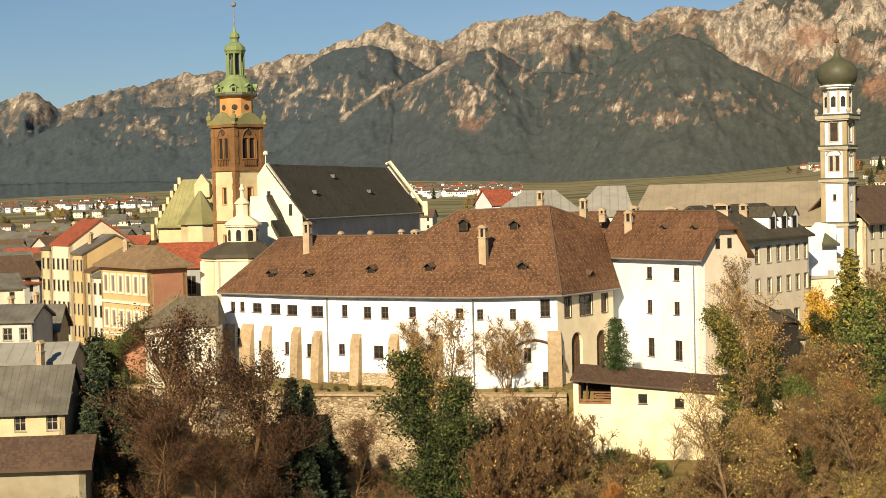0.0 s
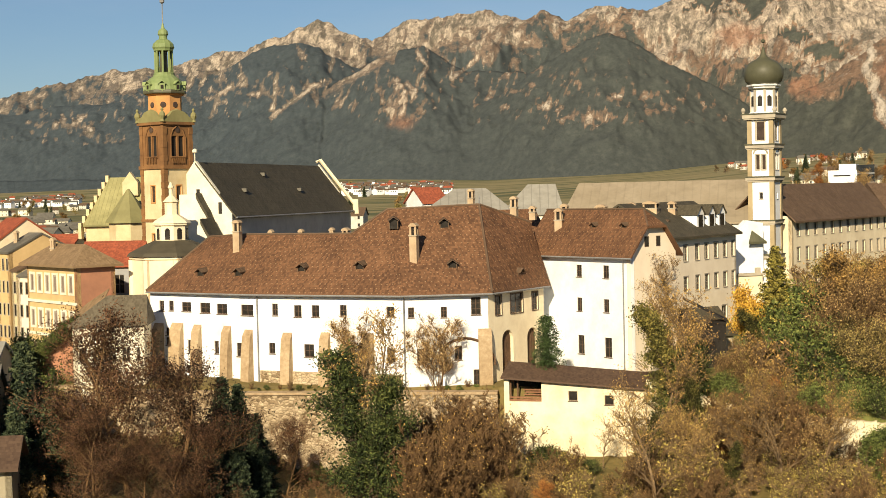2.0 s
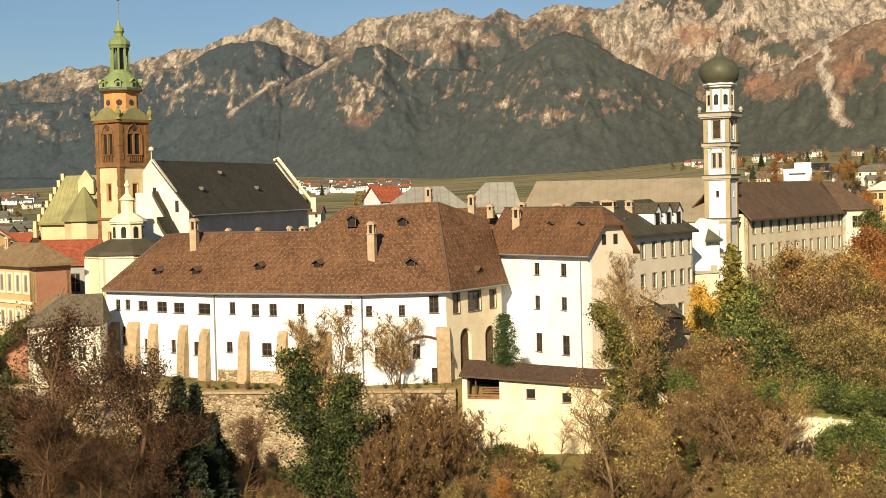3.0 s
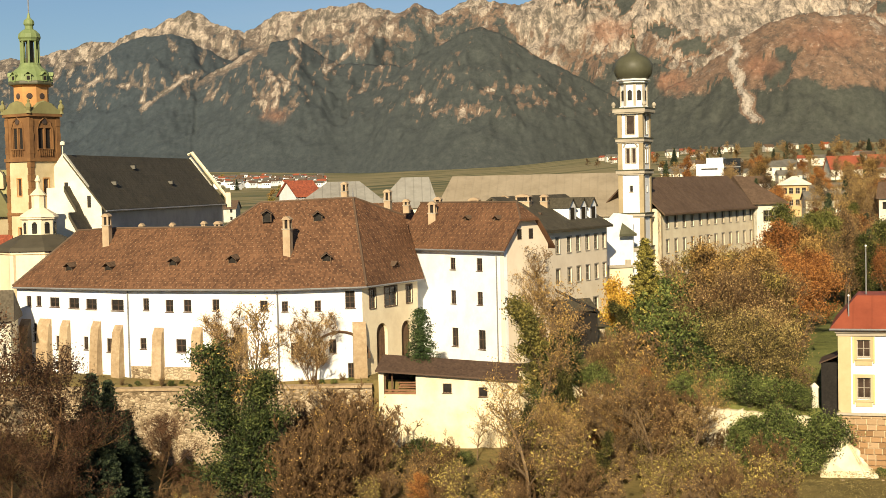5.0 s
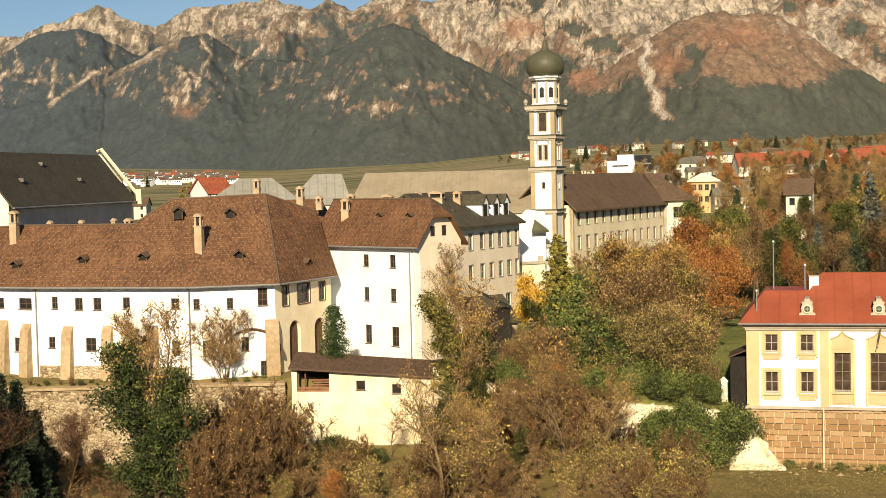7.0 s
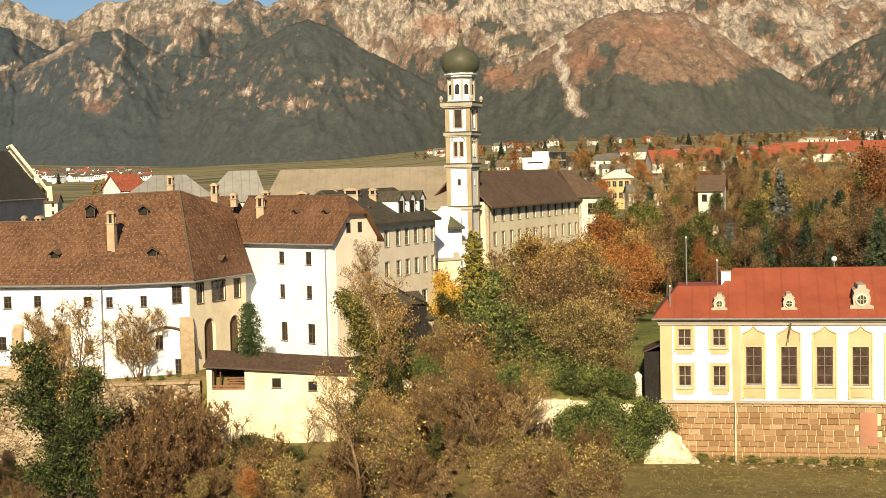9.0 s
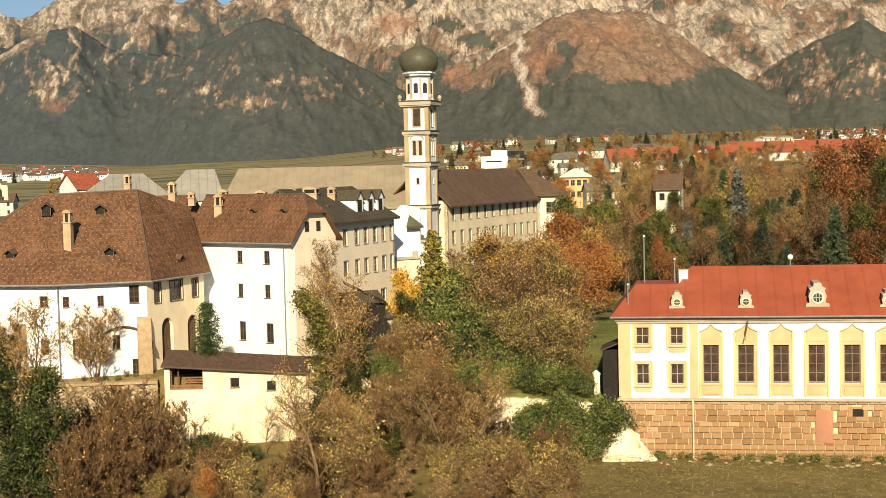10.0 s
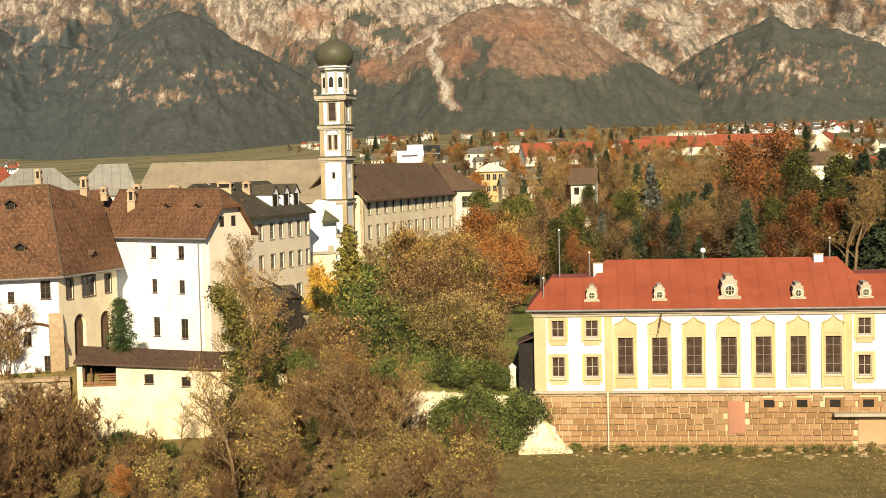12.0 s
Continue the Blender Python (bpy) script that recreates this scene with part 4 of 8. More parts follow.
    part("plinth", bm, RUBBLE, t, "bare rubble stone plinth")
    m = axes(B, C)
    bm = bmesh.new()
    arc = [math.pi * i / 16 for i in range(17)]
    tube(bm, [m @ Vector((6.0 - 2.9 * math.cos(a), -0.03, 9.0 + 2.7 * math.sin(a))) for a in arc[3:]], [0.14] * 14, 5)
    part("relieving_arch", bm, WOOD, t)
    return t


def tube(bm, pts, radii, sides=5):
    """A tapered round bar along a line of points."""
    rings = []
    n = len(pts)
    for i, (p, r) in enumerate(zip(pts, radii)):
        a, b = Vector(pts[max(0, i - 1)]), Vector(pts[min(n - 1, i + 1)])
        d = (b - a).normalized()
        s = d.cross(Vector((0, 0, 1)) if abs(d.z) < 0.9 else Vector((1, 0, 0))).normalized()
        q = d.cross(s)
        rings.append([bm.verts.new(Vector(p) + (s * math.cos(2 * math.pi * k / sides) + q * math.sin(2 * math.pi * k / sides)) * r) for k in range(sides)])
    for a, b in zip(rings, rings[1:]):
        for k in range(sides):
            bm.faces.new((a[k], a[(k + 1) % sides], b[(k + 1) % sides], b[k]))
    bm.faces.new(rings[0][::-1]), bm.faces.new(rings[-1])


build_convent()


# ---- the tall white annex with its clipped gable ----
AL, AR, AG = (-10.2, 164.4), (1.1, 152.8), (5.95, 158.9)
ANNEX_EAVE = 19.15


def build_annex():
    t = thing("annex_house", "tall white three-storey convent house with a half-hipped gable", "building", (AR[0], AR[1], 6.6))
    front = [(8.35, 16.57, .85, 1.3), (12.5, 16.53, .9, 1.36), (8.35, 12.87, .8, 1.46), (12.49, 12.92, .85, 1.4), (8.5, 8.27, 1.0, 2.01), (12.68, 8.18, 1.1, 2.08)]
    d = Vector((AL[0] - AR[0], AL[1] - AR[1]))
    AB = (AG[0] + d.x, AG[1] + d.y)
    pierced_wall("front_wall", t, AL, AR, 6.6, ANNEX_EAVE, front, WHITE, "", 1, False, FRAME_DARK)
    # gable end: wall with a clipped triangle over it
    m = axes(AR, AG)
    ln = math.hypot(AG[0] - AR[0], AG[1] - AR[1])
    bm = bmesh.new()
    wall_panel(bm, AR, AG, 6.6, ANNEX_EAVE, [])
    top = [(0, ANNEX_EAVE), (ln, ANNEX_EAVE), (ln * 0.68, 22.0), (ln * 0.32, 22.0)]
    part("gable_wall", bm, BEIGE, t, "beige plastered gable end")
    bm = bmesh.new()
    f = [bm.verts.new(m @ Vector((u, 0, z))) for u, z in top]
    g = [bm.verts.new(m @ Vector((u, 0.5, z))) for u, z in top]
    bm.faces.new(f), bm.faces.new(g[::-1])
    for i in range(4):
        bm.faces.new((f[(i + 1) % 4], f[i], g[i], g[(i + 1) % 4]))
    part("gable", bm, BEIGE, t)
    for u in (2.75, 4.75):
        bm = bmesh.new()
        box(bm, u - 0.36, u + 0.36, -0.03, 0.05, 19.8, 20.9, m)
        w = part("attic_window", bm, FRAME_DARK, t)
        bm = bmesh.new()
        box(bm, u - 0.28, u + 0.28, -0.05, -0.032, 19.88, 20.82, m)
        part("pane", bm, PANE, w)
    for a, b in ((AG, AB), (AB, AL)):
        bm = bmesh.new()
        wall_panel(bm, a, b, 6.6, ANNEX_EAVE)
        part("back_wall", bm, WHITE, t)
    # roof in the frame of the front wall
    m = axes(AL, AR)
    ln, dp = math.hypot(AR[0] - AL[0], AR[1] - AL[1]), math.hypot(AG[0] - AR[0], AG[1] - AR[1])
    mi = m.inverted()
    gx = (mi @ Vector((AG[0], AG[1], 0)))
    sk = gx.x - ln

    def at(u, v, z):
        return tuple(m @ Vector((u + sk * v / gx.y, v, z)))
    o, z0, zr = 0.6, 18.85, 23.75
    dp = gx.y
    half = dp / 2
    zq = 22.0
    vq0, vq1 = half * 0.62, dp - half * 0.62
    faces = [[at(-0.5, -o, z0), at(ln + o, -o, z0), at(ln + o, vq0 - 0.1, zq), at(ln - 1.3, half, zr), at(-0.5, half, zr)],
             [at(ln + o, vq0 - 0.1, zq), at(ln + o, vq1 + 0.1, zq), at(ln - 1.3, half, zr)],
             [at(ln + o, vq1 + 0.1, zq), at(ln + o, dp + o, z0), at(-0.5, dp + o, z0), at(-0.5, half, zr), at(ln - 1.3, half, zr)]]
    bm = bmesh.new()
    roof_slab(bm, faces, 0.24)
    part("roof", bm, ROOF, t, "brown tiled half-hipped roof flecked with pale tiles")
    bm = bmesh.new()
    tube(bm, [at(-0.5, half, zr), at(ln - 1.3, half, zr)], [0.12, 0.12], 6)
    tube(bm, [at(ln - 1.3, half, zr), at(ln + o, vq0 - 0.1, zq)], [0.1, 0.1], 6)
    part("ridge_tiles", bm, ROOF_BROWN, t)
    bm = bmesh.new()
    tube(bm, [at(-0.5, -o - 0.05, z0 - 0.15), at(ln + o, -o - 0.05, z0 - 0.15)], [0.1, 0.1], 6)
    part("gutter", bm, METAL, t)
    bm = bmesh.new()
    tube(bm, [at(ln - 1.0, -0.15, 6.8), at(ln - 1.0, -0.15, 18.3)], [0.07, 0.07], 6)
    part("downpipe", bm, METAL, t)
    shift_thing(t, -0.08, 0.955)


build_annex()


# ---- dormer wing behind the annex ----
def small_dormer(bm_list, at, w, h, n, deep=2.5):
    """A gabled roof dormer that looks along n."""
    d = Vector((-n[1], n[0], 0))
    m = Matrix(((d.x, -n[0], 0, at[0]), (d.y, -n[1], 0, at[1]), (0, 0, 1, at[2]), (0, 0, 0, 1)))
    wall, roof, pane = bm_list
    box(wall, -w / 2, w / 2, 0, deep, 0, h, m)
    f = [wall.verts.new(m @ Vector(p)) for p in ((-w / 2, 0, h), (w / 2, 0, h), (0, 0, h + w * 0.5))]
    wall.faces.new(f)
    roof_slab(roof, [[tuple(m @ Vector(p)) for p in ((-w / 2 - 0.2, -0.2, h - 0.1), (0, -0.2, h + w * 0.55), (0, deep, h + w * 0.55), (-w / 2 - 0.2, deep, h - 0.1))],
                     [tuple(m @ Vector(p)) for p in ((0, -0.2, h + w * 0.55), (w / 2 + 0.2, -0.2, h - 0.1), (w / 2 + 0.2, deep, h - 0.1), (0, deep, h + w * 0.55))]], 0.1)
    box(pane, -w * 0.3, w * 0.3, -0.03, 0.02, h * 0.15, h * 0.92, m)


def build_dormer_wing():
    p0, p1 = (5.2, 171.0), (14.3, 188.0)
    holes = [(u, 17.2, 1.15, 1.9) for u in (4.8, 8.0, 10.6, 13.3, 15.9, 18.4)] + [(u, 13.5, 1.15, 1.85) for u in (4.8, 8.0, 10.6, 13.3, 15.9, 18.4)]
    holes += [(u, 9.6, 1.5, 1.6) for u in (8.0, 11.5, 15.5)]
    t = thing("dormer_wing", "beige plastered wing with three white dormers and a dark roof", "building", (*p0, 6.5))
    o = rect(p0, p1, 12)
    pierced_wall("front_wall", t, o[0], o[1], 6.5, 20.5, holes, BEIGE, "", 1, True)
    for a, b in ((o[1], o[2]), (o[2], o[3]), (o[3], o[0])):
        pierced_wall("side_wall", t, a, b, 6.5, 20.5, [], BEIGE)
    bm = bmesh.new()
    gable_roof(bm, p0, p1, 12, 20.55, 3.6, 0.7)
    part("roof", bm, ROOF_DARK, t)
    for a, b in ((o[1], o[2]), (o[3], o[0])):
        bm = bmesh.new()
        gable_wall(bm, a, b, 20.5, 3.5)
        part("gable", bm, BEIGE, t)
    m = axes(p0, p1)
    n = (m.to_3x3() @ Vector((0, -1, 0)))
    for u in (11.0, 14.2, 17.2):
        c = m @ Vector((u, 0.9, 20.8))
        lists = [bmesh.new(), bmesh.new(), bmesh.new()]
        small_dormer(lists, c, 1.9, 1.9, (n.x, n.y), 3.2)
        dm = part("dormer", lists[0], WHITE, t, "white gabled dormer")
        part("dormer_roof", lists[1], ROOF_DARK, dm)
        part("pane", lists[2], PANE, dm)


build_dormer_wing()


# ---- long wing beyond the onion tower ----
def build_long_wing():
    p0, p1 = (22.9, 203.0), (41.3, 236.0)
    us = [2.2 + i * 3.12 for i in range(12)]
    holes = [(u, 18.9, 1.15, 1.75) for u in us] + [(u, 15.5, 1.15, 1.85) for u in us] + [(u, 12.0, 1.15, 1.8) for u in us]
    t = thing("long_wing", "long cream convent wing with regular windows and a brown roof", "building", (*p0, 7.0))
    o = rect(p0, p1, 9)
    pierced_wall("front_wall", t, o[0], o[1], 7.0, 21.7, holes, CREAM, "", 1, True)
    for a, b in ((o[1], o[2]), (o[2], o[3]), (o[3], o[0])):
        pierced_wall("side_wall", t, a, b, 7.0, 21.7, [], CREAM)
    bm = bmesh.new()
    gable_roof(bm, p0, p1, 9, 21.75, 4.3, 0.8)
    part("roof", bm, ROOF_BROWN, t)
    # end pavilion
    q0, q1 = (41.3, 235.4), (46.3, 237.0)
    e = thing("end_house", "cream corner house with a hipped brown roof", "building", (*q0, 7.0))
    oo = rect(q0, q1, 14)
    pierced_wall("front_wall", e, oo[0], oo[1], 7.0, 21.9, [(2.6, 18.6, 1.9, 1.8), (2.6, 15.2, 1.9, 1.8)], PALE)
    for a, b in ((oo[1], oo[2]), (oo[2], oo[3]), (oo[3], oo[0])):
        pierced_wall("side_wall", e, a, b, 7.0, 21.9, [], PALE)
    bm = bmesh.new()
    gable_roof(bm, q0, q1, 14, 21.95, 4.0, 0.6, 0.01, 3.5)
    part("roof", bm, ROOF_BROWN, e)


build_long_wing()


# ---- big tan roof and grey roofs behind ----
def build_back_roofs():
    p0, p1 = (-8.5, 206.0), (20.0, 203.5)
    house("great_hall", "wide hall under a large weathered tan roof", p0, p1, 20, 7, 21.2, 5.6, PALE, ROOF_TAN, hips=(1.6, 0))
    house("grey_roofed_hall", "hall under a low grey sheet roof", (-28.0, 203.0), (-14.5, 204.5), 16, 7, 22.8, 3.6, PALE, ROOF_PALE, hips=(5, 4))
    house("grey_roofed_hall", "hall under a low grey sheet roof", (-16.5, 207.0), (-8.2, 207.5), 13, 7, 22.9, 3.9, PALE, ROOF_PALE, hips=(3.5, 0.8))
    house("link_house", "low house with a brown tiled roof behind the convent", (-16.5, 168.0), (-8.5, 172.0), 9, 7, 20.3, 3.4, CREAM, ROOF)
    house("dark_shed", "low outbuilding with a black roof beside the convent", (5.8, 156.5), (11.8, 160.5), 6, 6.5, 10.4, 2.4, PALE, ROOF_DARK)
    house("small_house", "small white house with a red roof", (-31.2, 232.0), (-27.6, 234.0), 8, 8, 24.6, 2.2, WHITE, ROOF_RED)


build_back_roofs()


# ---- onion-domed church tower ----
def build_onion_tower():
    cx, cy = 19.25, 201.0
    t = thing("onion_tower", "slender white church tower with ochre pilasters and a dark onion dome", "tower", (cx, cy, 7.0))
    turn = radians(-24)
    R = Matrix.Translation((cx, cy, 0)) @ Matrix.Rotation(turn, 4, "Z")
    h = 1.66
    def corner(sx, sy, k=h):
        return tuple((R @ Vector((sx * k, sy * k, 0)))[:2])
    q = [corner(-1, -1), corner(1, -1), corner(1, 1), corner(-1, 1)]
    for i in range(4):
        holes = [(h, 31.9, 1.15, 2.5), (h - 0.42, 28.0, 0.55, 2.0), (h + 0.42, 28.0, 0.55, 2.0), (h, 24.1, 0.5, 0.9)] if i in (0, 1) else []
        bm = bmesh.new()
        wall_panel(bm, q[i], q[(i + 1) % 4], 7.0, 35.2, holes, 0.45, 0.3)
        part("shaft_wall", bm, WHITE, t)
        for hole in holes[:3]:
            window(t, q[i], q[(i + 1) % 4], hole, 0, True, TRIM, PANE_BROWN)
        if holes:
            mm = axes(q[i], q[(i + 1) % 4])
            for zc, rr in ((34.4, 0.72), (30.15, 0.95)):
                bm = bmesh.new()
                for k in range(10):
                    a0, a1 = math.pi * k / 10, math.pi * (k + 1) / 10
                    tube(bm, [mm @ Vector((h - rr * math.cos(a0), -0.06, zc + rr * 0.75 * math.sin(a0))), mm @ Vector((h - rr * math.cos(a1), -0.06, zc + rr * 0.75 * math.sin(a1)))], [0.1, 0.1], 4)
                part("hood_mould", bm, TRIM, t)
        for hole in holes[3:]:
            window(t, q[i], q[(i + 1) % 4], hole, 0, False, FRAME)
    for sx, sy in ((-1, -1), (1, -1), (1, 1), (-1, 1)):
        bm = bmesh.new()
        x, y = sx * (h - 0.18), sy * (h - 0.18)
        box(bm, x - 0.3, x + 0.3, y - 0.3, y + 0.3, 7.0, 35.2, R)
        part("pilaster", bm, TOWER_TRIM, t, "ochre corner pilaster")
    for z, e, th in ((12.0, 0.3, 0.4), (16.4, 0.32, 0.4), (21.0, 0.3, 0.35), (26.8, 0.36, 0.4), (31.1, 0.36, 0.4), (35.1, 0.62, 0.5)):
        bm = bmesh.new()
        k = h + e
        box(bm, -k, k, -k, k, z - th / 2, z + th / 2, R)
        box(bm, -k + 0.15, k - 0.15, -k + 0.15, k - 0.15, z - th / 2 - 0.18, z - th / 2, R)
        part("cornice", bm, TRIM, t)
        # dark strip added on top to paint the cornice's shade line
        bm = bmesh.new()
        box(bm, -k - 0.08, k + 0.08, -k - 0.08, k + 0.08, z + th / 2 + 0.002, z + th / 2 + 0.16, R)
        part("shade_strip", bm, ONION, t, "dark strip that paints the shade line of a cornice")
    bm = bmesh.new()
    lathe(bm, [(2.0, 35.35), (2.0, 35.6), (1.72, 35.8), (1.72, 38.6), (1.95, 38.75), (1.95, 39.0), (2.25, 39.15), (2.3, 39.3), (2.0, 39.4)], 8, (cx, cy, 0), turn + math.pi / 8)
    part("octagon", bm, WHITE, t)
    bm = bmesh.new()
    lathe(bm, [(1.72, 38.62), (2.05, 38.72), (2.05, 38.86), (1.75, 38.9)], 8, (cx, cy, 0), turn + math.pi / 8)
    part("octagon_cornice", bm, ONION, t)
    for k in range(8):
        a = turn + math.pi / 4 * k
        bm = bmesh.new()
        m = Matrix.Translation((cx, cy, 0)) @ Matrix.Rotation(a, 4, "Z")
        box(bm, -0.3, 0.3, -1.68, -1.58, 36.5, 37.7, m)
        lathe(bm, [(0.3, 0), (0.3, 0.06), (0.001, 0.35)], 8, tuple(m @ Vector((0, -1.5, 37.65))))
        part("sound_hole", bm, PANE, t)
        bm = bmesh.new()
        m2 = Matrix.Translation((cx, cy, 0)) @ Matrix.Rotation(a + math.pi / 8, 4, "Z")
        box(bm, -0.16, 0.16, -1.85, -1.66, 35.7, 38.7, m2)
        part("octagon_pilaster", bm, TRIM, t)
    for k in range(4):
        a = turn + math.pi / 2 * k
        bm = bmesh.new()
        c = Matrix.Translation((cx, cy, 0)) @ Matrix.Rotation(a, 4, "Z") @ Vector((-2.15, -2.15, 35.35))
        lathe(bm, [(0.22, 0), (0.16, 0.25), (0.3, 0.5), (0.28, 0.7), (0.08, 0.95)], 8, tuple(c))
        part("corner_vase", bm, TRIM, t)
    bm = bmesh.new()
    lathe(bm, [(1.9, 39.3), (2.05, 39.45), (2.4, 39.8), (2.6, 40.4), (2.64, 41.0), (2.5, 41.6), (2.15, 42.1), (1.6, 42.5), (0.95, 42.8), (0.5, 43.15), (0.28, 43.7), (0.14, 44.4)], 32, (cx, cy, 0), turn)
    for f in bm.faces:
        f.smooth = True
    part("onion_dome", bm, ONION, t, "dull green copper onion dome")
    bm = bmesh.new()
    lathe(bm, [(0.05, 44.5), (0.05, 44.9), (0.3, 45.05), (0.3, 45.3), (0.05, 45.5), (0.04, 47.0)], 8, (cx, cy, 0))
    box(bm, cx - 0.4, cx + 0.4, cy - 0.04, cy + 0.04, 46.2, 46.35)
    part("finial_cross", bm, ONION, t)
    # the buttressed chapel at the foot, with its swept gable
    c = thing("tower_chapel", "cream chapel with a swept gable below a church tower", "building", (15.5, 195.5, 7))
    bm = bmesh.new()
    pts = [(-2.6, 7), (2.9, 7), (2.9, 21.0), (0.6, 21.4), (-0.3, 20.6), (-1.4, 20.4), (-1.6, 17.6), (-2.6, 16.9)]
    m = axes((15.9, 195.6), (20.0, 197.6))
    f = [bm.verts.new(m @ Vector((u, 0, z))) for u, z in pts]
    g = [bm.verts.new(m @ Vector((u, 1.2, z))) for u, z in pts]
    bm.faces.new(f), bm.faces.new(g[::-1])
    for i in range(len(f)):
        j = (i + 1) % len(f)
        bm.faces.new((f[j], f[i], g[i], g[j]))
    part("gable_wall", bm, WHITE, c)
    bm = bmesh.new()
    box(bm, -3.2, 2.0, -1.2, 2.0, 7, 14.2, m)
    part("porch", bm, CREAM, c)
    bm = bmesh.new()
    box(bm, -3.4, 2.2, -1.4, 2.1, 14.2, 14.5, m)
    box(bm, -3.0, -2.4, -1.1, -0.6, 14.5, 15.2, m)
    box(bm, 1.2, 1.8, -1.1, -0.6, 14.5, 15.2, m)
    part("parapet", bm, TRIM, c)
    bm = bmesh.new()
    roof_slab(bm, [[tuple(m @ Vector(p)) for p in ((0.2, -0.9, 18.6), (2.9, -0.9, 18.6), (1.2, 0, 20.1))]], 0.3)
    part("canopy", bm, ONION, c)


build_onion_tower()


# ---- parish church: steeple, nave, choir and lantern chapel ----
def build_steeple():
    cx, cy = -53.95, 171.2
    t = thing("steeple", "tall ochre and white church steeple with green copper domes", "tower", (cx, cy, 7))
    R = Matrix.Translation((cx, cy, 0)) @ Matrix.Rotation(radians(-34), 4, "Z")
    h = 2.15
    c = [tuple((R @ Vector((sx * h, sy * h, 0)))[:2]) for sx, sy in ((-1, -1), (1, -1), (1, 1), (-1, 1))]
    stages = [(7.0, 23.4, TOWER_PLASTER), (23.4, 29.7, TOWER_PLASTER), (29.7, 34.9, BROWNSTONE)]
    for z0, z1, mat_ in stages:
        for i in range(4):
            holes = []
            if z0 > 29 and i in (0, 1):
                holes = [(h - 0.52, 30.9, 0.8, 2.5), (h + 0.52, 30.9, 0.8, 2.5)]
            elif 20 < z0 < 29 and i in (0, 1):
                holes = [(h, 25.5, 0.75, 2.0)]
            elif z0 < 10 and i in (0, 1):
                holes = [(h, 19.6, 0.75, 2.2)]
            bm = bmesh.new()
            wall_panel(bm, c[i], c[(i + 1) % 4], z0, z1, holes, 0.5, 0.35)
            part("stage_wall", bm, mat_, t)
            for hole in holes:
                window(t, c[i], c[(i + 1) % 4], hole, 0, True, BROWNSTONE if z0 > 29 else ORANGE, SHADE_BLACK if z0 > 29 else PANE_BROWN)
            if z0 > 29 and i in (0, 1):
                m = axes(c[i], c[(i + 1) % 4])
                bm = bmesh.new()
                lathe(bm, [(0.34, 0), (0.34, 0.1), (0.2, 0.12)], 12, (0, 0, 0))
                bm.transform(m @ Matrix.Translation((h, 0.02, 34.1)) @ Matrix.Rotation(math.pi / 2, 4, "X"))
                part("tracery", bm, PANE_BROWN, t)
                # pointed hood over the paired belfry lights
                bm = bmesh.new()
                arch = [m @ Vector((h + u, -0.08, zz)) for u, zz in ((-1.1, 30.8), (-1.1, 33.2), (-0.75, 34.1), (0, 34.65), (0.75, 34.1), (1.1, 33.2), (1.1, 30.8))]
                tube(bm, arch, [0.09] * 7, 4)
                part("hood_mould", bm, BROWNSTONE, t)
                for k in range(7):
                    p = m @ Vector((h - 0.9 + 0.3 * k, -0.16, 30.15))
                    bm = bmesh.new()
                    tube(bm, [p, p + Vector((0, 0, 0.7))], [0.06, 0.06], 4)
                    part("baluster", bm, BROWNSTONE, t)
                bm = bmesh.new()
                tube(bm, [m @ Vector((h - 1.1, -0.16, 30.9)), m @ Vector((h + 1.1, -0.16, 30.9))], [0.08, 0.08], 4)
                part("rail", bm, BROWNSTONE, t)
    for sx, sy in ((-1, -1), (1, -1), (1, 1), (-1, 1)):
        x, y = sx * (h - 0.2), sy * (h - 0.2)
        for i in range(9, 34):
            bm = bmesh.new()
            e = 0.27 if i % 2 else 0.31
            box(bm, x - e, x + e, y - e, y + e, 8 + i * 0.8, 8 + i * 0.8 + 0.78, R)
            part("quoin", bm, BROWNSTONE, t)
    for z, e, th in ((23.4, 0.15, 0.3), (29.7, 0.22, 0.4), (34.9, 0.28, 0.35)):
        bm = bmesh.new()
        k = h + e
        box(bm, -k, k, -k, k, z - th / 2, z + th / 2, R)
        part("cornice", bm, BROWNSTONE, t)
    # scrolled gablets and urns above the cornice
    for i in range(4):
        m = Matrix.Translation((cx, cy, 0)) @ Matrix.Rotation(radians(-34) + math.pi / 2 * i, 4, "Z")
        bm = bmesh.new()
        pts = [(-2.45, 35.05), (2.45, 35.05), (2.3, 35.5), (1.5, 35.7), (0.9, 36.25), (0, 36.5), (-0.9, 36.25), (-1.5, 35.7), (-2.3, 35.5)]
        f = [bm.verts.new(m @ Vector((u, -2.45, z))) for u, z in pts]
        g = [bm.verts.new(m @ Vector((u, -2.1, z + 0.1))) for u, z in pts]
        bm.faces.new(f), bm.faces.new(g[::-1])
        for k in range(len(f)):
            j = (k + 1) % len(f)
            bm.faces.new((f[j], f[k], g[k], g[j]))
        part("gablet", bm, OLD_COPPER, t, "scrolled copper-covered gablet")
        bm = bmesh.new()
        lathe(bm, [(0.3, 0), (0.22, 0.3), (0.38, 0.7), (0.34, 1.0), (0.12, 1.25), (0.2, 1.45), (0.02, 1.7)], 8, tuple(m @ Vector((-2.35, -2.35, 35.05))))
        part("urn", bm, OLD_COPPER, t)
    bm = bmesh.new()
    lathe(bm, [(2.15, 35.3), (2.15, 35.6), (2.05, 35.8), (2.05, 38.2), (2.35, 38.35), (2.4, 38.6), (2.1, 38.7)], 8, (cx, cy, 0), radians(-34) + math.pi / 8)
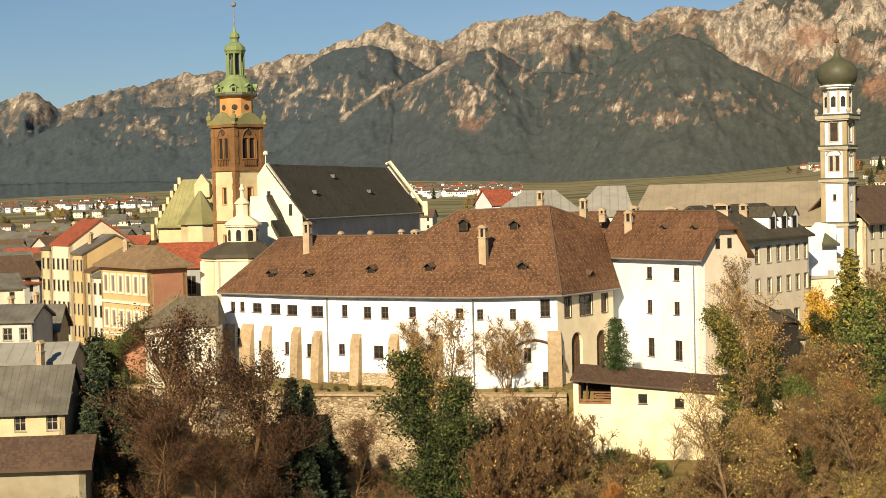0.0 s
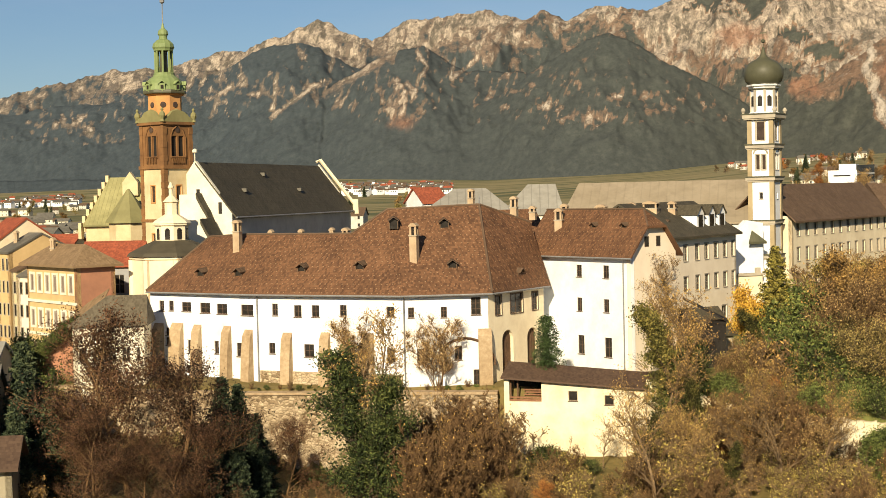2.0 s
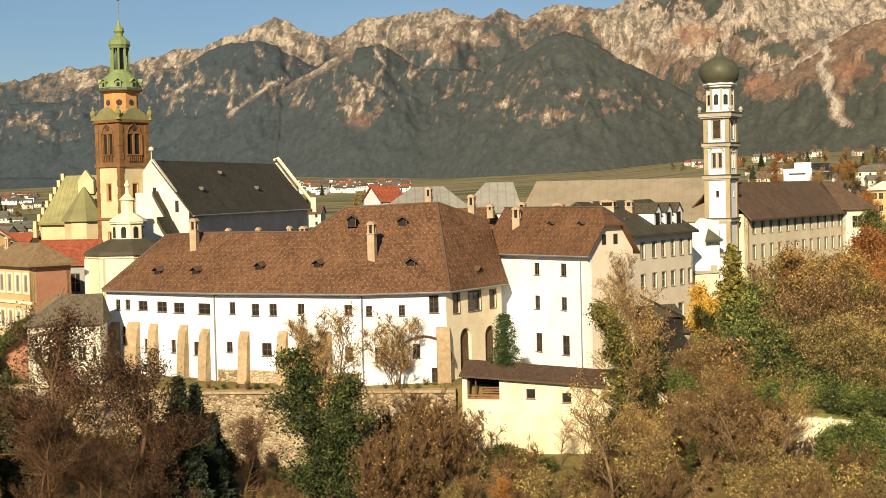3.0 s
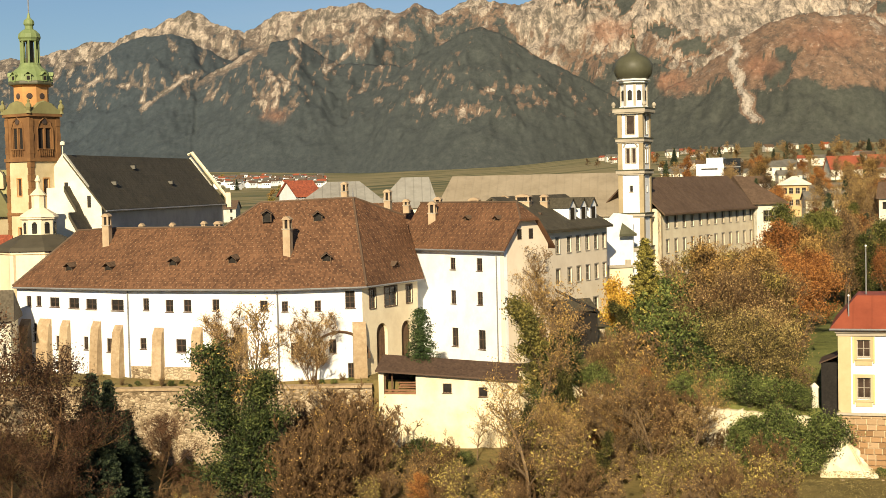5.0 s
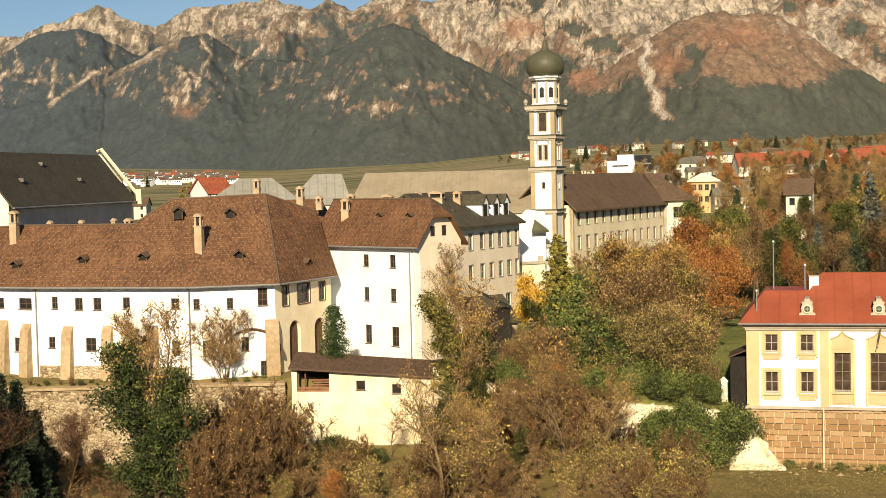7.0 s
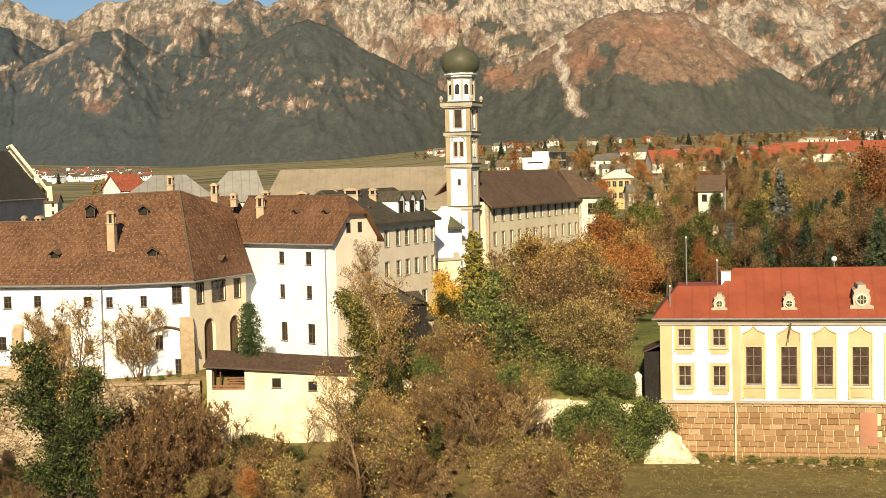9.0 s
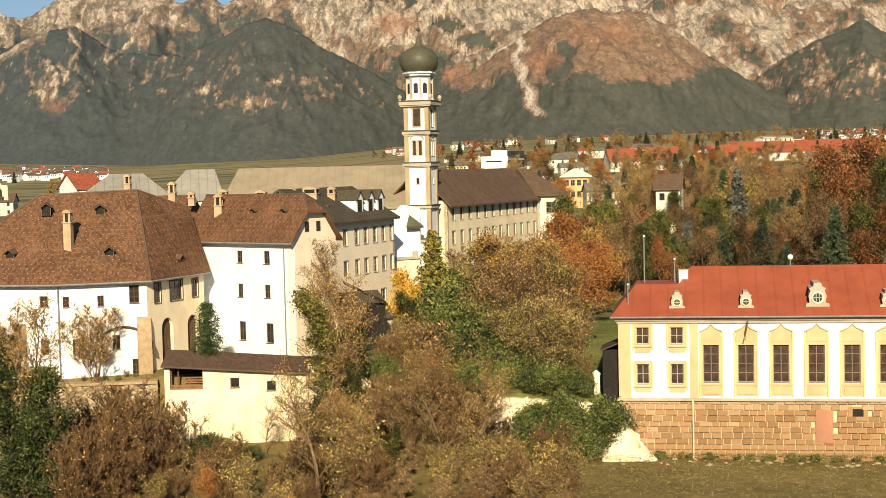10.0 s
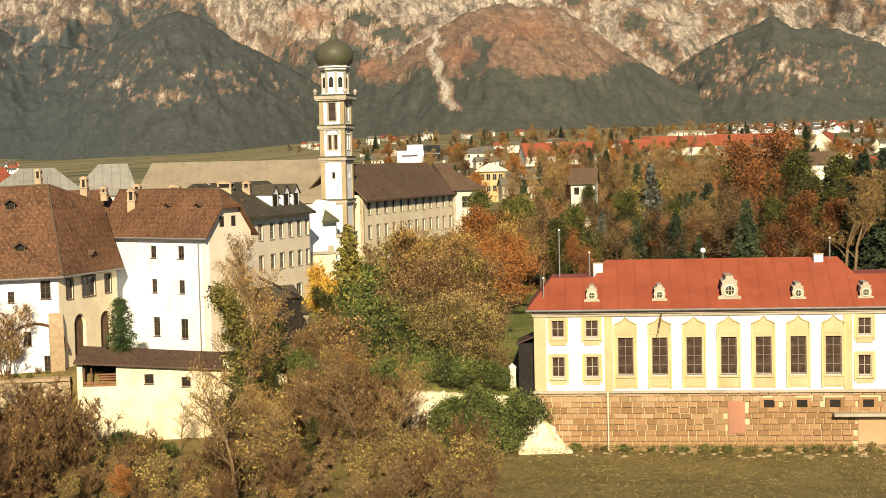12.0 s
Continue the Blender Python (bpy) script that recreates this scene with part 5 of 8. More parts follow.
    part("octagon_stage", bm, ORANGE, t)
    for k in range(8):
        m = Matrix.Translation((cx, cy, 0)) @ Matrix.Rotation(radians(-34) + math.pi / 4 * k, 4, "Z")
        bm = bmesh.new()
        lathe(bm, [(0.36, 0), (0.36, 0.1), (0.3, 0.14)], 14, (0, 0, 0))
        bm.transform(m @ Matrix.Translation((0, -1.82, 37.1)) @ Matrix.Rotation(math.pi / 2, 4, "X"))
        dial = part("clock" if k % 2 == 0 else "oculus", bm, PANE_BROWN, t)
    bm = bmesh.new()
    lathe(bm, [(2.45, 38.65), (2.42, 39.0), (2.2, 39.7), (1.85, 40.2), (1.4, 40.55), (1.25, 40.75), (1.25, 40.95), (0.95, 41.05)], 16, (cx, cy, 0), radians(-34))
    part("lower_dome", bm, COPPER, t, "green copper dome")
    bm = bmesh.new()
    lathe(bm, [(2.62, 38.45), (2.66, 38.6), (2.6, 38.85), (2.4, 38.9)], 8, (cx, cy, 0), radians(-34) + math.pi / 8)
    part("dome_rim", bm, ONION, t)
    for k in range(8):
        m = Matrix.Translation((cx, cy, 0)) @ Matrix.Rotation(radians(-34) + math.pi / 4 * k, 4, "Z")
        bm = bmesh.new()
        box(bm, -0.34, 0.34, -2.5, -1.8, 38.8, 39.6, m)
        roof_slab(bm, [[tuple(m @ Vector(p)) for p in ((-0.48, -2.6, 39.55), (0, -2.6, 39.95), (0, -1.6, 39.95), (-0.48, -1.6, 39.55))],
                       [tuple(m @ Vector(p)) for p in ((0, -2.6, 39.95), (0.48, -2.6, 39.55), (0.48, -1.6, 39.55), (0, -1.6, 39.95))]], 0.08)
        part("dome_dormer", bm, COPPER, t)
        bm = bmesh.new()
        box(bm, -0.17, 0.17, -2.54, -2.48, 38.95, 39.4, m)
        part("dormer_opening", bm, SHADE_BLACK, t)
    for k in range(8):
        a = radians(-34) + math.pi / 4 * k
        bm = bmesh.new()
        tube(bm, [(cx + 1.0 * math.cos(a), cy + 1.0 * math.sin(a), 41.0), (cx + 1.0 * math.cos(a), cy + 1.0 * math.sin(a), 44.0)], [0.13, 0.13], 6)
        part("lantern_column", bm, COPPER, t)
    bm = bmesh.new()
    lathe(bm, [(0.5, 41.0), (0.45, 44.0)], 8, (cx, cy, 0))
    part("lantern_core", bm, ONION, t)
    bm = bmesh.new()
    lathe(bm, [(1.15, 43.6), (1.2, 43.8), (1.32, 44.0), (1.22, 44.45), (0.8, 44.85), (0.5, 45.0), (0.48, 45.35), (0.64, 45.6), (0.56, 46.0), (0.22, 46.3), (0.09, 46.9)], 12, (cx, cy, 0), radians(-34))
    part("upper_dome", bm, COPPER, t, "green copper lantern dome")
    bm = bmesh.new()
    lathe(bm, [(0.08, 46.8), (0.06, 49.2), (0.3, 49.4), (0.3, 49.7), (0.05, 49.9), (0.04, 51.6)], 8, (cx, cy, 0))
    box(bm, cx - 0.45, cx + 0.45, cy - 0.04, cy + 0.04, 50.8, 50.95)
    part("spire_cross", bm, METAL, t)


build_steeple()


def build_church():
    p0, p1 = (-54.9, 171.5), (-45.8, 170.1)
    t = thing("parish_church", "gothic church nave with white gable front and dark steep roof", "church", (*p0, 7))
    far = Vector((6.7, 41.0, 0))
    q0, q1 = (p0[0] + far.x, p0[1] + far.y), (p1[0] + far.x, p1[1] + far.y)
    z, rise = 24.25, 5.95
    # the nave's side wall is painted grey for the shade it lies in
    for a, b, mt in ((p0, p1, PALE), (p1, q1, SHADEWALL), (q1, q0, PALE), (q0, p0, PALE)):
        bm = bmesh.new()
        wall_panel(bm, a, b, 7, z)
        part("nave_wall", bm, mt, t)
    for a, b in ((p0, p1), (q1, q0)):
        bm = bmesh.new()
        gable_wall(bm, a, b, z, rise + 0.25, 0.6)
        part("gable", bm, PALE, t)
    m = axes(p0, p1)
    for u, zz in ((4.9, 25.6), (7.7, 24.0)):
        bm = bmesh.new()
        box(bm, u - 0.22, u + 0.22, -0.03, 0.05, zz, zz + 1.4, m)
        part("slit_window", bm, PANE, t)
    mid0, mid1 = Vector(((p0[0] + p1[0]) / 2, (p0[1] + p1[1]) / 2, z + rise)), Vector(((q0[0] + q1[0]) / 2, (q0[1] + q1[1]) / 2, z + rise))
    s = Vector((0.5, -0.1, -0.55))
    r0, l0 = Vector((*p1, z)) + s, Vector((*p0, z)) + Vector((-0.5, 0.1, -0.55))
    up = Vector((0, 0, 0.05))
    bm = bmesh.new()
    roof_slab(bm, [[tuple(mid0 + up), tuple(r0), tuple(r0 + far), tuple(mid1 + up)], [tuple(l0), tuple(mid0 + up), tuple(mid1 + up), tuple(l0 + far)]], 0.3)
    part("roof", bm, ROOF_DARK, t, "dark shingled church roof")
    bm = bmesh.new()
    tube(bm, [tuple(r0 + Vector((0.1, 0, -0.15))), tuple(r0 + far + Vector((0.1, 0, -0.15)))], [0.12, 0.12], 6)
    part("gutter", bm, METAL, t)
    for f_, dn in ((0.18, 3.6), (0.42, 1.5), (0.62, 3.6)):
        bm = bmesh.new()
        c = mid0 + far * f_ + Vector((dn * 0.8, 0, -dn * 0.98))
        box(bm, c.x - 0.3, c.x + 0.3, c.y - 0.4, c.y + 0.4, c.z - 0.1, c.z + 0.35)
        part("roof_hatch", bm, ROOF_GREY, t)
    bm = bmesh.new()
    lathe(bm, [(0.06, 0), (0.05, 1.1), (0.3, 1.2), (0.3, 1.5), (0.05, 1.65)], 8, tuple(mid0))
    part("gable_finial", bm, PALE, t)
    # far parapet gable
    bm = bmesh.new()
    e0, e1 = mid1 + Vector((0, 0.3, 0.9)), Vector((*q1, z)) + Vector((0.7, 0.2, 0.1))
    tube(bm, [tuple(e0 + Vector((-0.6, 0, -0.3))), tuple(e0), tuple(e0.lerp(e1, 0.3)), tuple(e1)], [0.2, 0.26, 0.24, 0.24], 4)
    tube(bm, [tuple(e1 + Vector((0.1, -0.2, -1.2))), tuple(e1 + Vector((0.1, -0.2, 0.9)))], [0.45, 0.4], 6)
    part("parapet", bm, CREAM, t)
    # curved side gables beside the front
    for k, (dx, dy, dz) in enumerate(((0.0, 0.0, 0.0), (1.5, -3.6, -3.0))):
        base = (-49.0 + dx, 169.2 + dy)
        pts = [(-3.0, 12), (2.6, 12), (2.6, 20.6), (2.0, 21.0), (1.2, 21.8), (0.7, 23.0), (0.2, 24.2), (-0.5, 25.4), (-1.0, 26.4), (-3.0, 26.4)]
        mm = Matrix.Translation((base[0], base[1], dz)) @ Matrix.Rotation(radians(-4), 4, "Z")
        bm = bmesh.new()
        f = [bm.verts.new(mm @ Vector((u, 0, zz))) for u, zz in pts]
        g = [bm.verts.new(mm @ Vector((u, 0.7, zz))) for u, zz in pts]
        bm.faces.new(f), bm.faces.new(g[::-1])
        for i in range(len(f)):
            j = (i + 1) % len(f)
            bm.faces.new((f[j], f[i], g[i], g[j]))
        part("swept_gable", bm, PALE, t, "white swept baroque gable")
        bm = bmesh.new()
        roof_slab(bm, [[tuple(mm @ Vector(p)) for p in ((u0 + 0.25, -0.5, z0 + 0.15), (u0 + 0.25, 4.0, z0 + 0.15), (u1 + 0.25, 4.0, z1 + 0.15), (u1 + 0.25, -0.5, z1 + 0.15))]
                       for (u0, z0), (u1, z1) in zip(pts[2:8], pts[3:9])], 0.6)
        part("swept_roof", bm, ROOF_DARK, t)


build_church()


def build_choir():
    cx, cy = -68.6, 200.0
    t = thing("choir", "church choir with a green copper polygonal roof and stepped parapet", "church", (cx, cy, 7))
    bm = bmesh.new()
    prism(bm, [(-73.2, 195.0), (-64.5, 195.0), (-64.5, 206.0), (-73.2, 206.0)], 7, 22.7)
    part("choir_wall", bm, TOWER_PLASTER, t)
    bm = bmesh.new()
    roof_slab(bm, [[(-73.4, 194.4, 22.6), (-64.3, 194.4, 22.6), (-64.3, 200.2, 29.1), (-71.4, 200.2, 29.1)], [(-64.3, 206.2, 22.6), (-73.4, 206.2, 22.6), (-71.4, 200.2, 29.1), (-64.3, 200.2, 29.1)]], 0.25)
    part("roof", bm, OLD_COPPER, t, "olive weathered copper roof")
    bm = bmesh.new()
    lathe(bm, [(2.7, 7), (2.7, 22.8)], 8, (-66.6, 193.8, 0), math.pi / 8)
    part("apse_wall", bm, TOWER_PLASTER, t)
    bm = bmesh.new()
    lathe(bm, [(3.2, 22.8), (3.1, 23.1), (0.15, 27.4)], 8, (-66.6, 193.8, 0), math.pi / 8)
    part("apse_roof", bm, OLD_COPPER, t)
    for i in range(8):
        f = i / 7
        bm = bmesh.new()
        x, y, z = -73.7 + 2.0 * f, 194.4 + 5.8 * f, 22.7 + 6.5 * f
        box(bm, x - 0.22, x + 0.22, y - 0.45, y + 0.45, z - 2.0, z + 0.2)
        part("parapet_step", bm, TOWER_PLASTER, t)
    bm = bmesh.new()
    box(bm, -68.6, -66.4, 197.2, 200.0, 26.5, 28.3)
    gable_wall(bm, (-68.6, 197.2), (-66.4, 197.2), 28.3, 1.5, 0.8)
    part("small_gable", bm, TOWER_PLASTER, t)


build_choir()


def build_chapel():
    cx, cy = -50.2, 160.5
    t = thing("lantern_chapel", "white chapel with a low dark roof and a little lantern", "chapel", (cx, cy, 7))
    bm = bmesh.new()
    lathe(bm, [(4.6, 0), (4.6, 12.2), (4.8, 12.3), (4.8, 12.7)], 8, (cx, cy, 7), math.pi / 8)
    part("chapel_wall", bm, CREAM, t)
    for k in range(8):
        bm = bmesh.new()
        a = math.pi / 8 + k * math.pi / 4
        lathe(bm, [(0.4, 0), (0.4, 12.2)], 6, (cx + 4.55 * math.cos(a), cy + 4.55 * math.sin(a), 7))
        part("corner_pillar", bm, CREAM, t)
    bm = bmesh.new()
    lathe(bm, [(5.1, 12.6), (4.8, 13.0), (3.0, 13.9), (2.0, 14.3)], 8, (cx, cy, 7), math.pi / 8)
    part("lower_roof", bm, ROOF_DARK, t)
    bm = bmesh.new()
    lathe(bm, [(1.85, 14.0), (1.85, 15.9), (2.1, 16.0), (2.1, 16.25)], 8, (cx, cy, 7), math.pi / 8)
    part("lantern", bm, CREAM, t)
    for k in range(8):
        m = Matrix.Translation((cx, cy, 7)) @ Matrix.Rotation(k * math.pi / 4, 4, "Z")
        bm = bmesh.new()
        box(bm, -0.28, 0.28, -1.76, -1.66, 14.4, 15.5, m)
        lathe(bm, [(0.28, 0), (0.26, 0.15), (0.01, 0.3)], 8, tuple(m @ Vector((0, -1.6, 15.45))))
        part("lantern_window", bm, PANE, t)
    bm = bmesh.new()
    lathe(bm, [(2.2, 16.2), (1.9, 16.5), (1.1, 17.0), (0.75, 17.2), (0.75, 18.5), (0.95, 18.6), (0.5, 19.1), (0.25, 19.3), (0.2, 20.0), (0.35, 20.2), (0.1, 20.8)], 8, (cx, cy, 7), math.pi / 8)
    part("lantern_roof", bm, CREAM, t, "pale lantern cap with a stone ball")


build_chapel()


# ---- town houses beside the church ----
def build_town():
    def grid(u0, du, n, rows, w, h):
        return [(u0 + i * du, z, w, h) for z in rows for i in range(n)]
    house("red_roofed_house", "house with shade-grey walls under an orange-red tiled roof", (-63.4, 165.5), (-56.4, 166.0), 9, 5, 18.5, 2.5, SHADEWALL, ROOF_RED, [(5.0, 15.0, 1.2, 2.2)])
    rows4 = (9.0, 11.8, 14.6, 17.4)
    def street_house(label, p0, p1, depth, z1, rise, wall_mat, roof_mat, cols, rows, w=0.75):
        """A narrow house whose street windows sit almost flush in the wall."""
        t = house("town_house", label, p0, p1, depth, 5, z1, rise, wall_mat, roof_mat, (), (), (0, 0), 0.18)
        m, ln = axes(p0, p1), math.hypot(p1[0] - p0[0], p1[1] - p0[1])
        for z in rows:
            for i in range(cols):
                u = ln * (i + 0.5) / cols
                bm = bmesh.new()
                ring(bm, u - w / 2, u + w / 2, z, z + 1.6, 0.1, -0.05, 0.0)
                bm.transform(m)
                f = part("window", bm, TRIM, t)
                bm = bmesh.new()
                box(bm, u - w / 2, u + w / 2, -0.03, 0.0, z, z + 1.6, m)
                part("pane", bm, PANE, f)
        return t
    yp0, yp1 = (-67.8, 161.5), (-58.6, 152.8)
    t = house("yellow_palace", "ochre three-storey town palace with pale window surrounds and bands", yp0, yp1, 4.6, 5, 19.4, 1.7, YELLOW, ROOF_CLAY, (), (), (2.2, 2.2), 0.7, "", 1, True, (), REDWALL)
    m, ln = axes(yp0, yp1), math.hypot(yp1[0] - yp0[0], yp1[1] - yp0[1])
    for z in (8.1, 11.9, 15.9):
        for i in range(6):
            u = 1.4 + i * 1.98
            bm = bmesh.new()
            ring(bm, u - 0.72, u + 0.72, z - 0.25, z + 2.1, 0.24, -0.08, 0.0)
            bm.transform(m)
            f = part("window", bm, PALE, t, "window with a pale painted surround")
            bm = bmesh.new()
            box(bm, u - 0.48, u + 0.48, -0.03, 0.0, z - 0.01, z + 1.86, m)
            part("pane", bm, FRAME, f)
            bm = bmesh.new()
            box(bm, u - 0.14, u + 0.18, -0.05, -0.032, z + 0.1, z + 1.7, m)
            part("opening", bm, FRAME_MID, f)
    for z in (10.9, 14.6, 18.6):
        bm = bmesh.new()
        box(bm, 0, ln, -0.14, 0.0, z, z + 0.3, m)
        part("string_course", bm, PALE, t)
    street_house("tall pale yellow town house on an old street", (-85.6, 184.0), (-83.4, 182.2), 7, 20.2, 1.0, TOWER_PLASTER, ROOF_BROWN, 2, rows4)
    street_house("tall white gabled town house with rows of dark windows", (-83.2, 182.0), (-79.2, 178.7), 9, 20.9, 3.0, CREAM, ROOF_RED, 4, rows4)
    street_house("tall orange town house with rows of dark windows", (-78.2, 177.0), (-75.7, 174.9), 9, 19.8, 2.2, YELLOW, ROOF_GREY, 3, rows4, 0.6)
    street_house("narrow cream town house between taller ones", (-75.3, 174.5), (-74.0, 173.4), 7, 17.6, 1.4, TOWER_PLASTER, ROOF_BROWN, 1, rows4[:3])
    street_house("narrow grey-brown town house on an old street", (-73.8, 173.0), (-71.6, 171.2), 7, 17.0, 1.6, BEIGE, ROOF_GREY, 2, rows4[:3])
    house("town_house", "long town house with a red tiled roof", (-92.0, 199.0), (-77.5, 198.0), 10, 6, 18.4, 2.8, PALE, ROOF_RED, grid(2, 3, 4, (15,), 1, 1.6))
    house("grey_roofed_building", "low building with a grey standing-seam metal roof", (-66.0, 105.5), (-49.6, 110.0), 9, 2.5, 9.8, 2.9, TOWER_PLASTER, ROOF_GREY,
          [(u, 8.0, 0.9, 1.3) for u in (8.5, 11, 13.5, 16)], (), (0, 0), 0.5)
    house("garden_shed", "low shed with a brown roof below a town building", (-64.0, 100.0), (-45.6, 104.5), 4, 2.0, 6.8, 1.4, SANDWALL, ROOF_SHED, (), (), (0, 0), 0.9)
    house("flat_white_house", "small off-white house with a grey tiled roof", (-70.5, 130.0), (-62.2, 131.3), 7, 3, 15.1, 1.2, FARWALL, ROOF_GREY, grid(4.4, 1.6, 3, (13.1,), 0.9, 1.2))
    house("corner_cottage", "pale cottage with a grey-brown hipped roof behind trees", (-55.7, 143.6), (-48.6, 145.0), 6, 4, 13.6, 2.4, PALE, ROOF_OLD, grid(1.0, 1.45, 5, (9.4,), 0.8, 1.5), (), (3.2, 0.01))

    house("grey_roofed_house", "cream house with a grey seamed metal roof among town buildings", (-72.5, 138.5), (-63.9, 140.5), 6, 3, 13.6, 2.0, TOWER_PLASTER, ROOF_GREY, grid(2.0, 2.2, 3, (11.2,), 1.1, 1.6), (), (0, 0), 0.6)
    house("low_annex", "low pale building with a grey sheet roof", (-66.0, 117.0), (-53.2, 119.5), 6, 3, 12.5, 1.3, TOWER_PLASTER, ROOF_PALE, (), (), (0, 0), 0.3)
    for x, y, z0, z1 in ((-58.2, 113.5, 10.4, 13.4), (-55.0, 117.5, 12.2, 14.4), (-66.5, 141.5, 14.4, 17.0), (-69.5, 142.0, 14.6, 16.6), (-62.0, 112.0, 10.4, 12.8), (-82.0, 187.0, 21.0, 23.6), (-76.0, 178.0, 19.8, 22.3), (-64.0, 160.0, 19.0, 21.8)):
        chimney((x, y), 0.5, z0, z1)
    # sloping boundary wall under red tiles
    t = thing("sloping_wall", "sloping boundary wall with red-brown tiles and ivy below the town", "wall", (-58.6, 151, 4))
    m = axes((-62.6, 150.0), (-54.6, 150.6))
    bm = bmesh.new()
    pts = [(0, 4), (8.02, 4), (8.02, 15.6), (5.5, 14.0), (3.0, 11.9), (0, 9.6)]
    f = [bm.verts.new(m @ Vector((u, 0, z))) for u, z in pts]
    g = [bm.verts.new(m @ Vector((u, 0.6, z))) for u, z in pts]
    bm.faces.new(f), bm.faces.new(g[::-1])
    for i in range(len(f)):
        j = (i + 1) % len(f)
        bm.faces.new((f[j], f[i], g[i], g[j]))
    part("wall_body", bm, REDWALL, t)
    bm = bmesh.new()
    roof_slab(bm, [[tuple(m @ Vector(p)) for p in ((u0, -0.5, z0 - 0.1), (u1, -0.5, z1 - 0.1), (u1, 1.6, z1 + 0.9), (u0, 1.6, z0 + 0.9))] for (u0, z0), (u1, z1) in zip(pts[:2:-1], pts[4:1:-1])], 0.12)
    part("tile_cover", bm, ROOF_CLAY, t)


build_town()


# ---- terrace walls and the roofed wall house ----
def build_walls():
    t = thing("terrace_wall", "rough rubble stone terrace wall with a stone coping", "wall", (-36.0, 139.5, 0), "", "structure")
    line = [(-66, 148.5), (-48.0, 141.6), (-37.0, 139.6), (-12.0, 139.2)]
    for a, b in zip(line, line[1:]):
        bm = bmesh.new()
        wall_panel(bm, a, b, -2.0, 6.6, (), 1.1)
        bmesh.ops.subdivide_edges(bm, edges=[e for e in bm.edges if e.calc_length() > 3], cuts=24, use_grid_fill=True)
        for v in bm.verts:
            v.co += Vector((0, 1, 0)) * 0.12 * noise.noise(v.co * 1.4)
        part("wall_section", bm, RUBBLE, t)
        bm = bmesh.new()
        box(bm, 0, math.hypot(b[0] - a[0], b[1] - a[1]), -0.2, 1.3, 6.6, 6.85, axes(a, b))
        part("coping", bm, SANDSTONE, t)
    w = thing("wall_house", "cream garden wall with a brown shed roof and open loggia", "building", (-11.2, 138, -2))
    p0, p1 = (-11.3, 138.3), (2.0, 136.4)
    m = axes(p0, p1)
    ln = math.hypot(p1[0] - p0[0], p1[1] - p0[1])
    holes = [(6.6, 6.2, 0.85, 0.9), (10.0, 5.85, 0.85, 0.9)]
    # the wall beside, under and beyond the loggia; its top follows the falling roof
    for u0, u1, top, openings in ((0.0, 0.5, 9.0, []), (0.5, 3.6, 6.05, []), (3.6, ln, 9.0, holes)):
        bm = bmesh.new()
        a, b = [tuple((m @ Vector((u, 0, 0)))[:2]) for u in (u0, u1)]
        wall_panel(bm, a, b, -2, top, [(h[0] - u0, *h[1:]) for h in openings], 0.6, 0.5)
        for v in bm.verts:
            if v.co.z > 8.9:
                v.co.z = 8.36 - 0.065 * (m.inverted() @ v.co).x
        part("outer_wall", bm, GARDENWALL, w)
    for h in holes:
        window(w, p0, p1, h, 0, False, FRAME_DARK)
    bm = bmesh.new()
    roof_slab(bm, [[tuple(m @ Vector(p)) for p in ((-0.2, -0.55, 8.4), (ln + 0.2, -0.55, 7.5), (ln + 0.2, 3.2, 8.55), (-0.2, 3.2, 9.5))]], 0.16)
    part("roof", bm, ROOF_SHED, w, "long dark brown shed roof")
    bm = bmesh.new()
    box(bm, 0, ln, 2.9, 3.1, 5.5, 8.1, m)
    part("inner_wall", bm, WOOD, w, "dark boarded back of the loggia")
    # black boards and floor added to paint the loggia's inner shade
    bm = bmesh.new()
    box(bm, 0.45, 3.65, 2.6, 2.66, 5.9, 8.6, m), box(bm, 0.45, 3.65, 0.62, 2.6, 5.9, 6.0, m)
    part("shade_board", bm, SHADE_BLACK, w, "near-black boards that paint the shade inside the loggia")
    for z, h in ((6.06, 0.2), (6.33, 0.17)):
        bm = bmesh.new()
        box(bm, 0.52, 3.58, 0.15, 0.26, z, z + h, m)
        part("rail", bm, RAILWOOD, w, "reddish-brown wooden rail")
    for k, (u, v, z) in enumerate(((1.75, 0.75, 6.55), (1.9, 0.8, 6.78), (1.7, 0.85, 7.0))):
        bm = bmesh.new()
        box(bm, u, 3.58, v, v + 0.2, z, z + 0.13, m)
        part("plank", bm, RAILWOOD, w, "reddish timber plank across the loggia")
    for u in (0.58, 1.25):
        bm = bmesh.new()
        box(bm, u - 0.07, u + 0.07, 0.3, 0.44, 6.0, 8.25, m)
        part("post", bm, WOOD, w)
    g = thing("garden_wall", "crumbling pale garden wall overgrown by shrubs", "wall", (2.0, 136.5, -2), "", "structure")
    line = [(2.0, 136.6), (11.0, 134.8), (22.0, 132.2), (30.0, 130.05)]
    tops = [(8.2, 5.6), (5.3, 4.9), (4.8, 4.3)]
    for (a, b), (za, zb) in zip(zip(line, line[1:]), tops):
        bm = bmesh.new()
        mm = axes(a, b)
        n = 24
        lng = math.hypot(b[0] - a[0], b[1] - a[1])
        low, top, lowb, topb = [], [], [], []
        for i in range(n + 1):
            u = lng * i / n
            z = za + (zb - za) * i / n + 0.35 * noise.noise(Vector((a[0] + u * 0.9, 0, 4)))
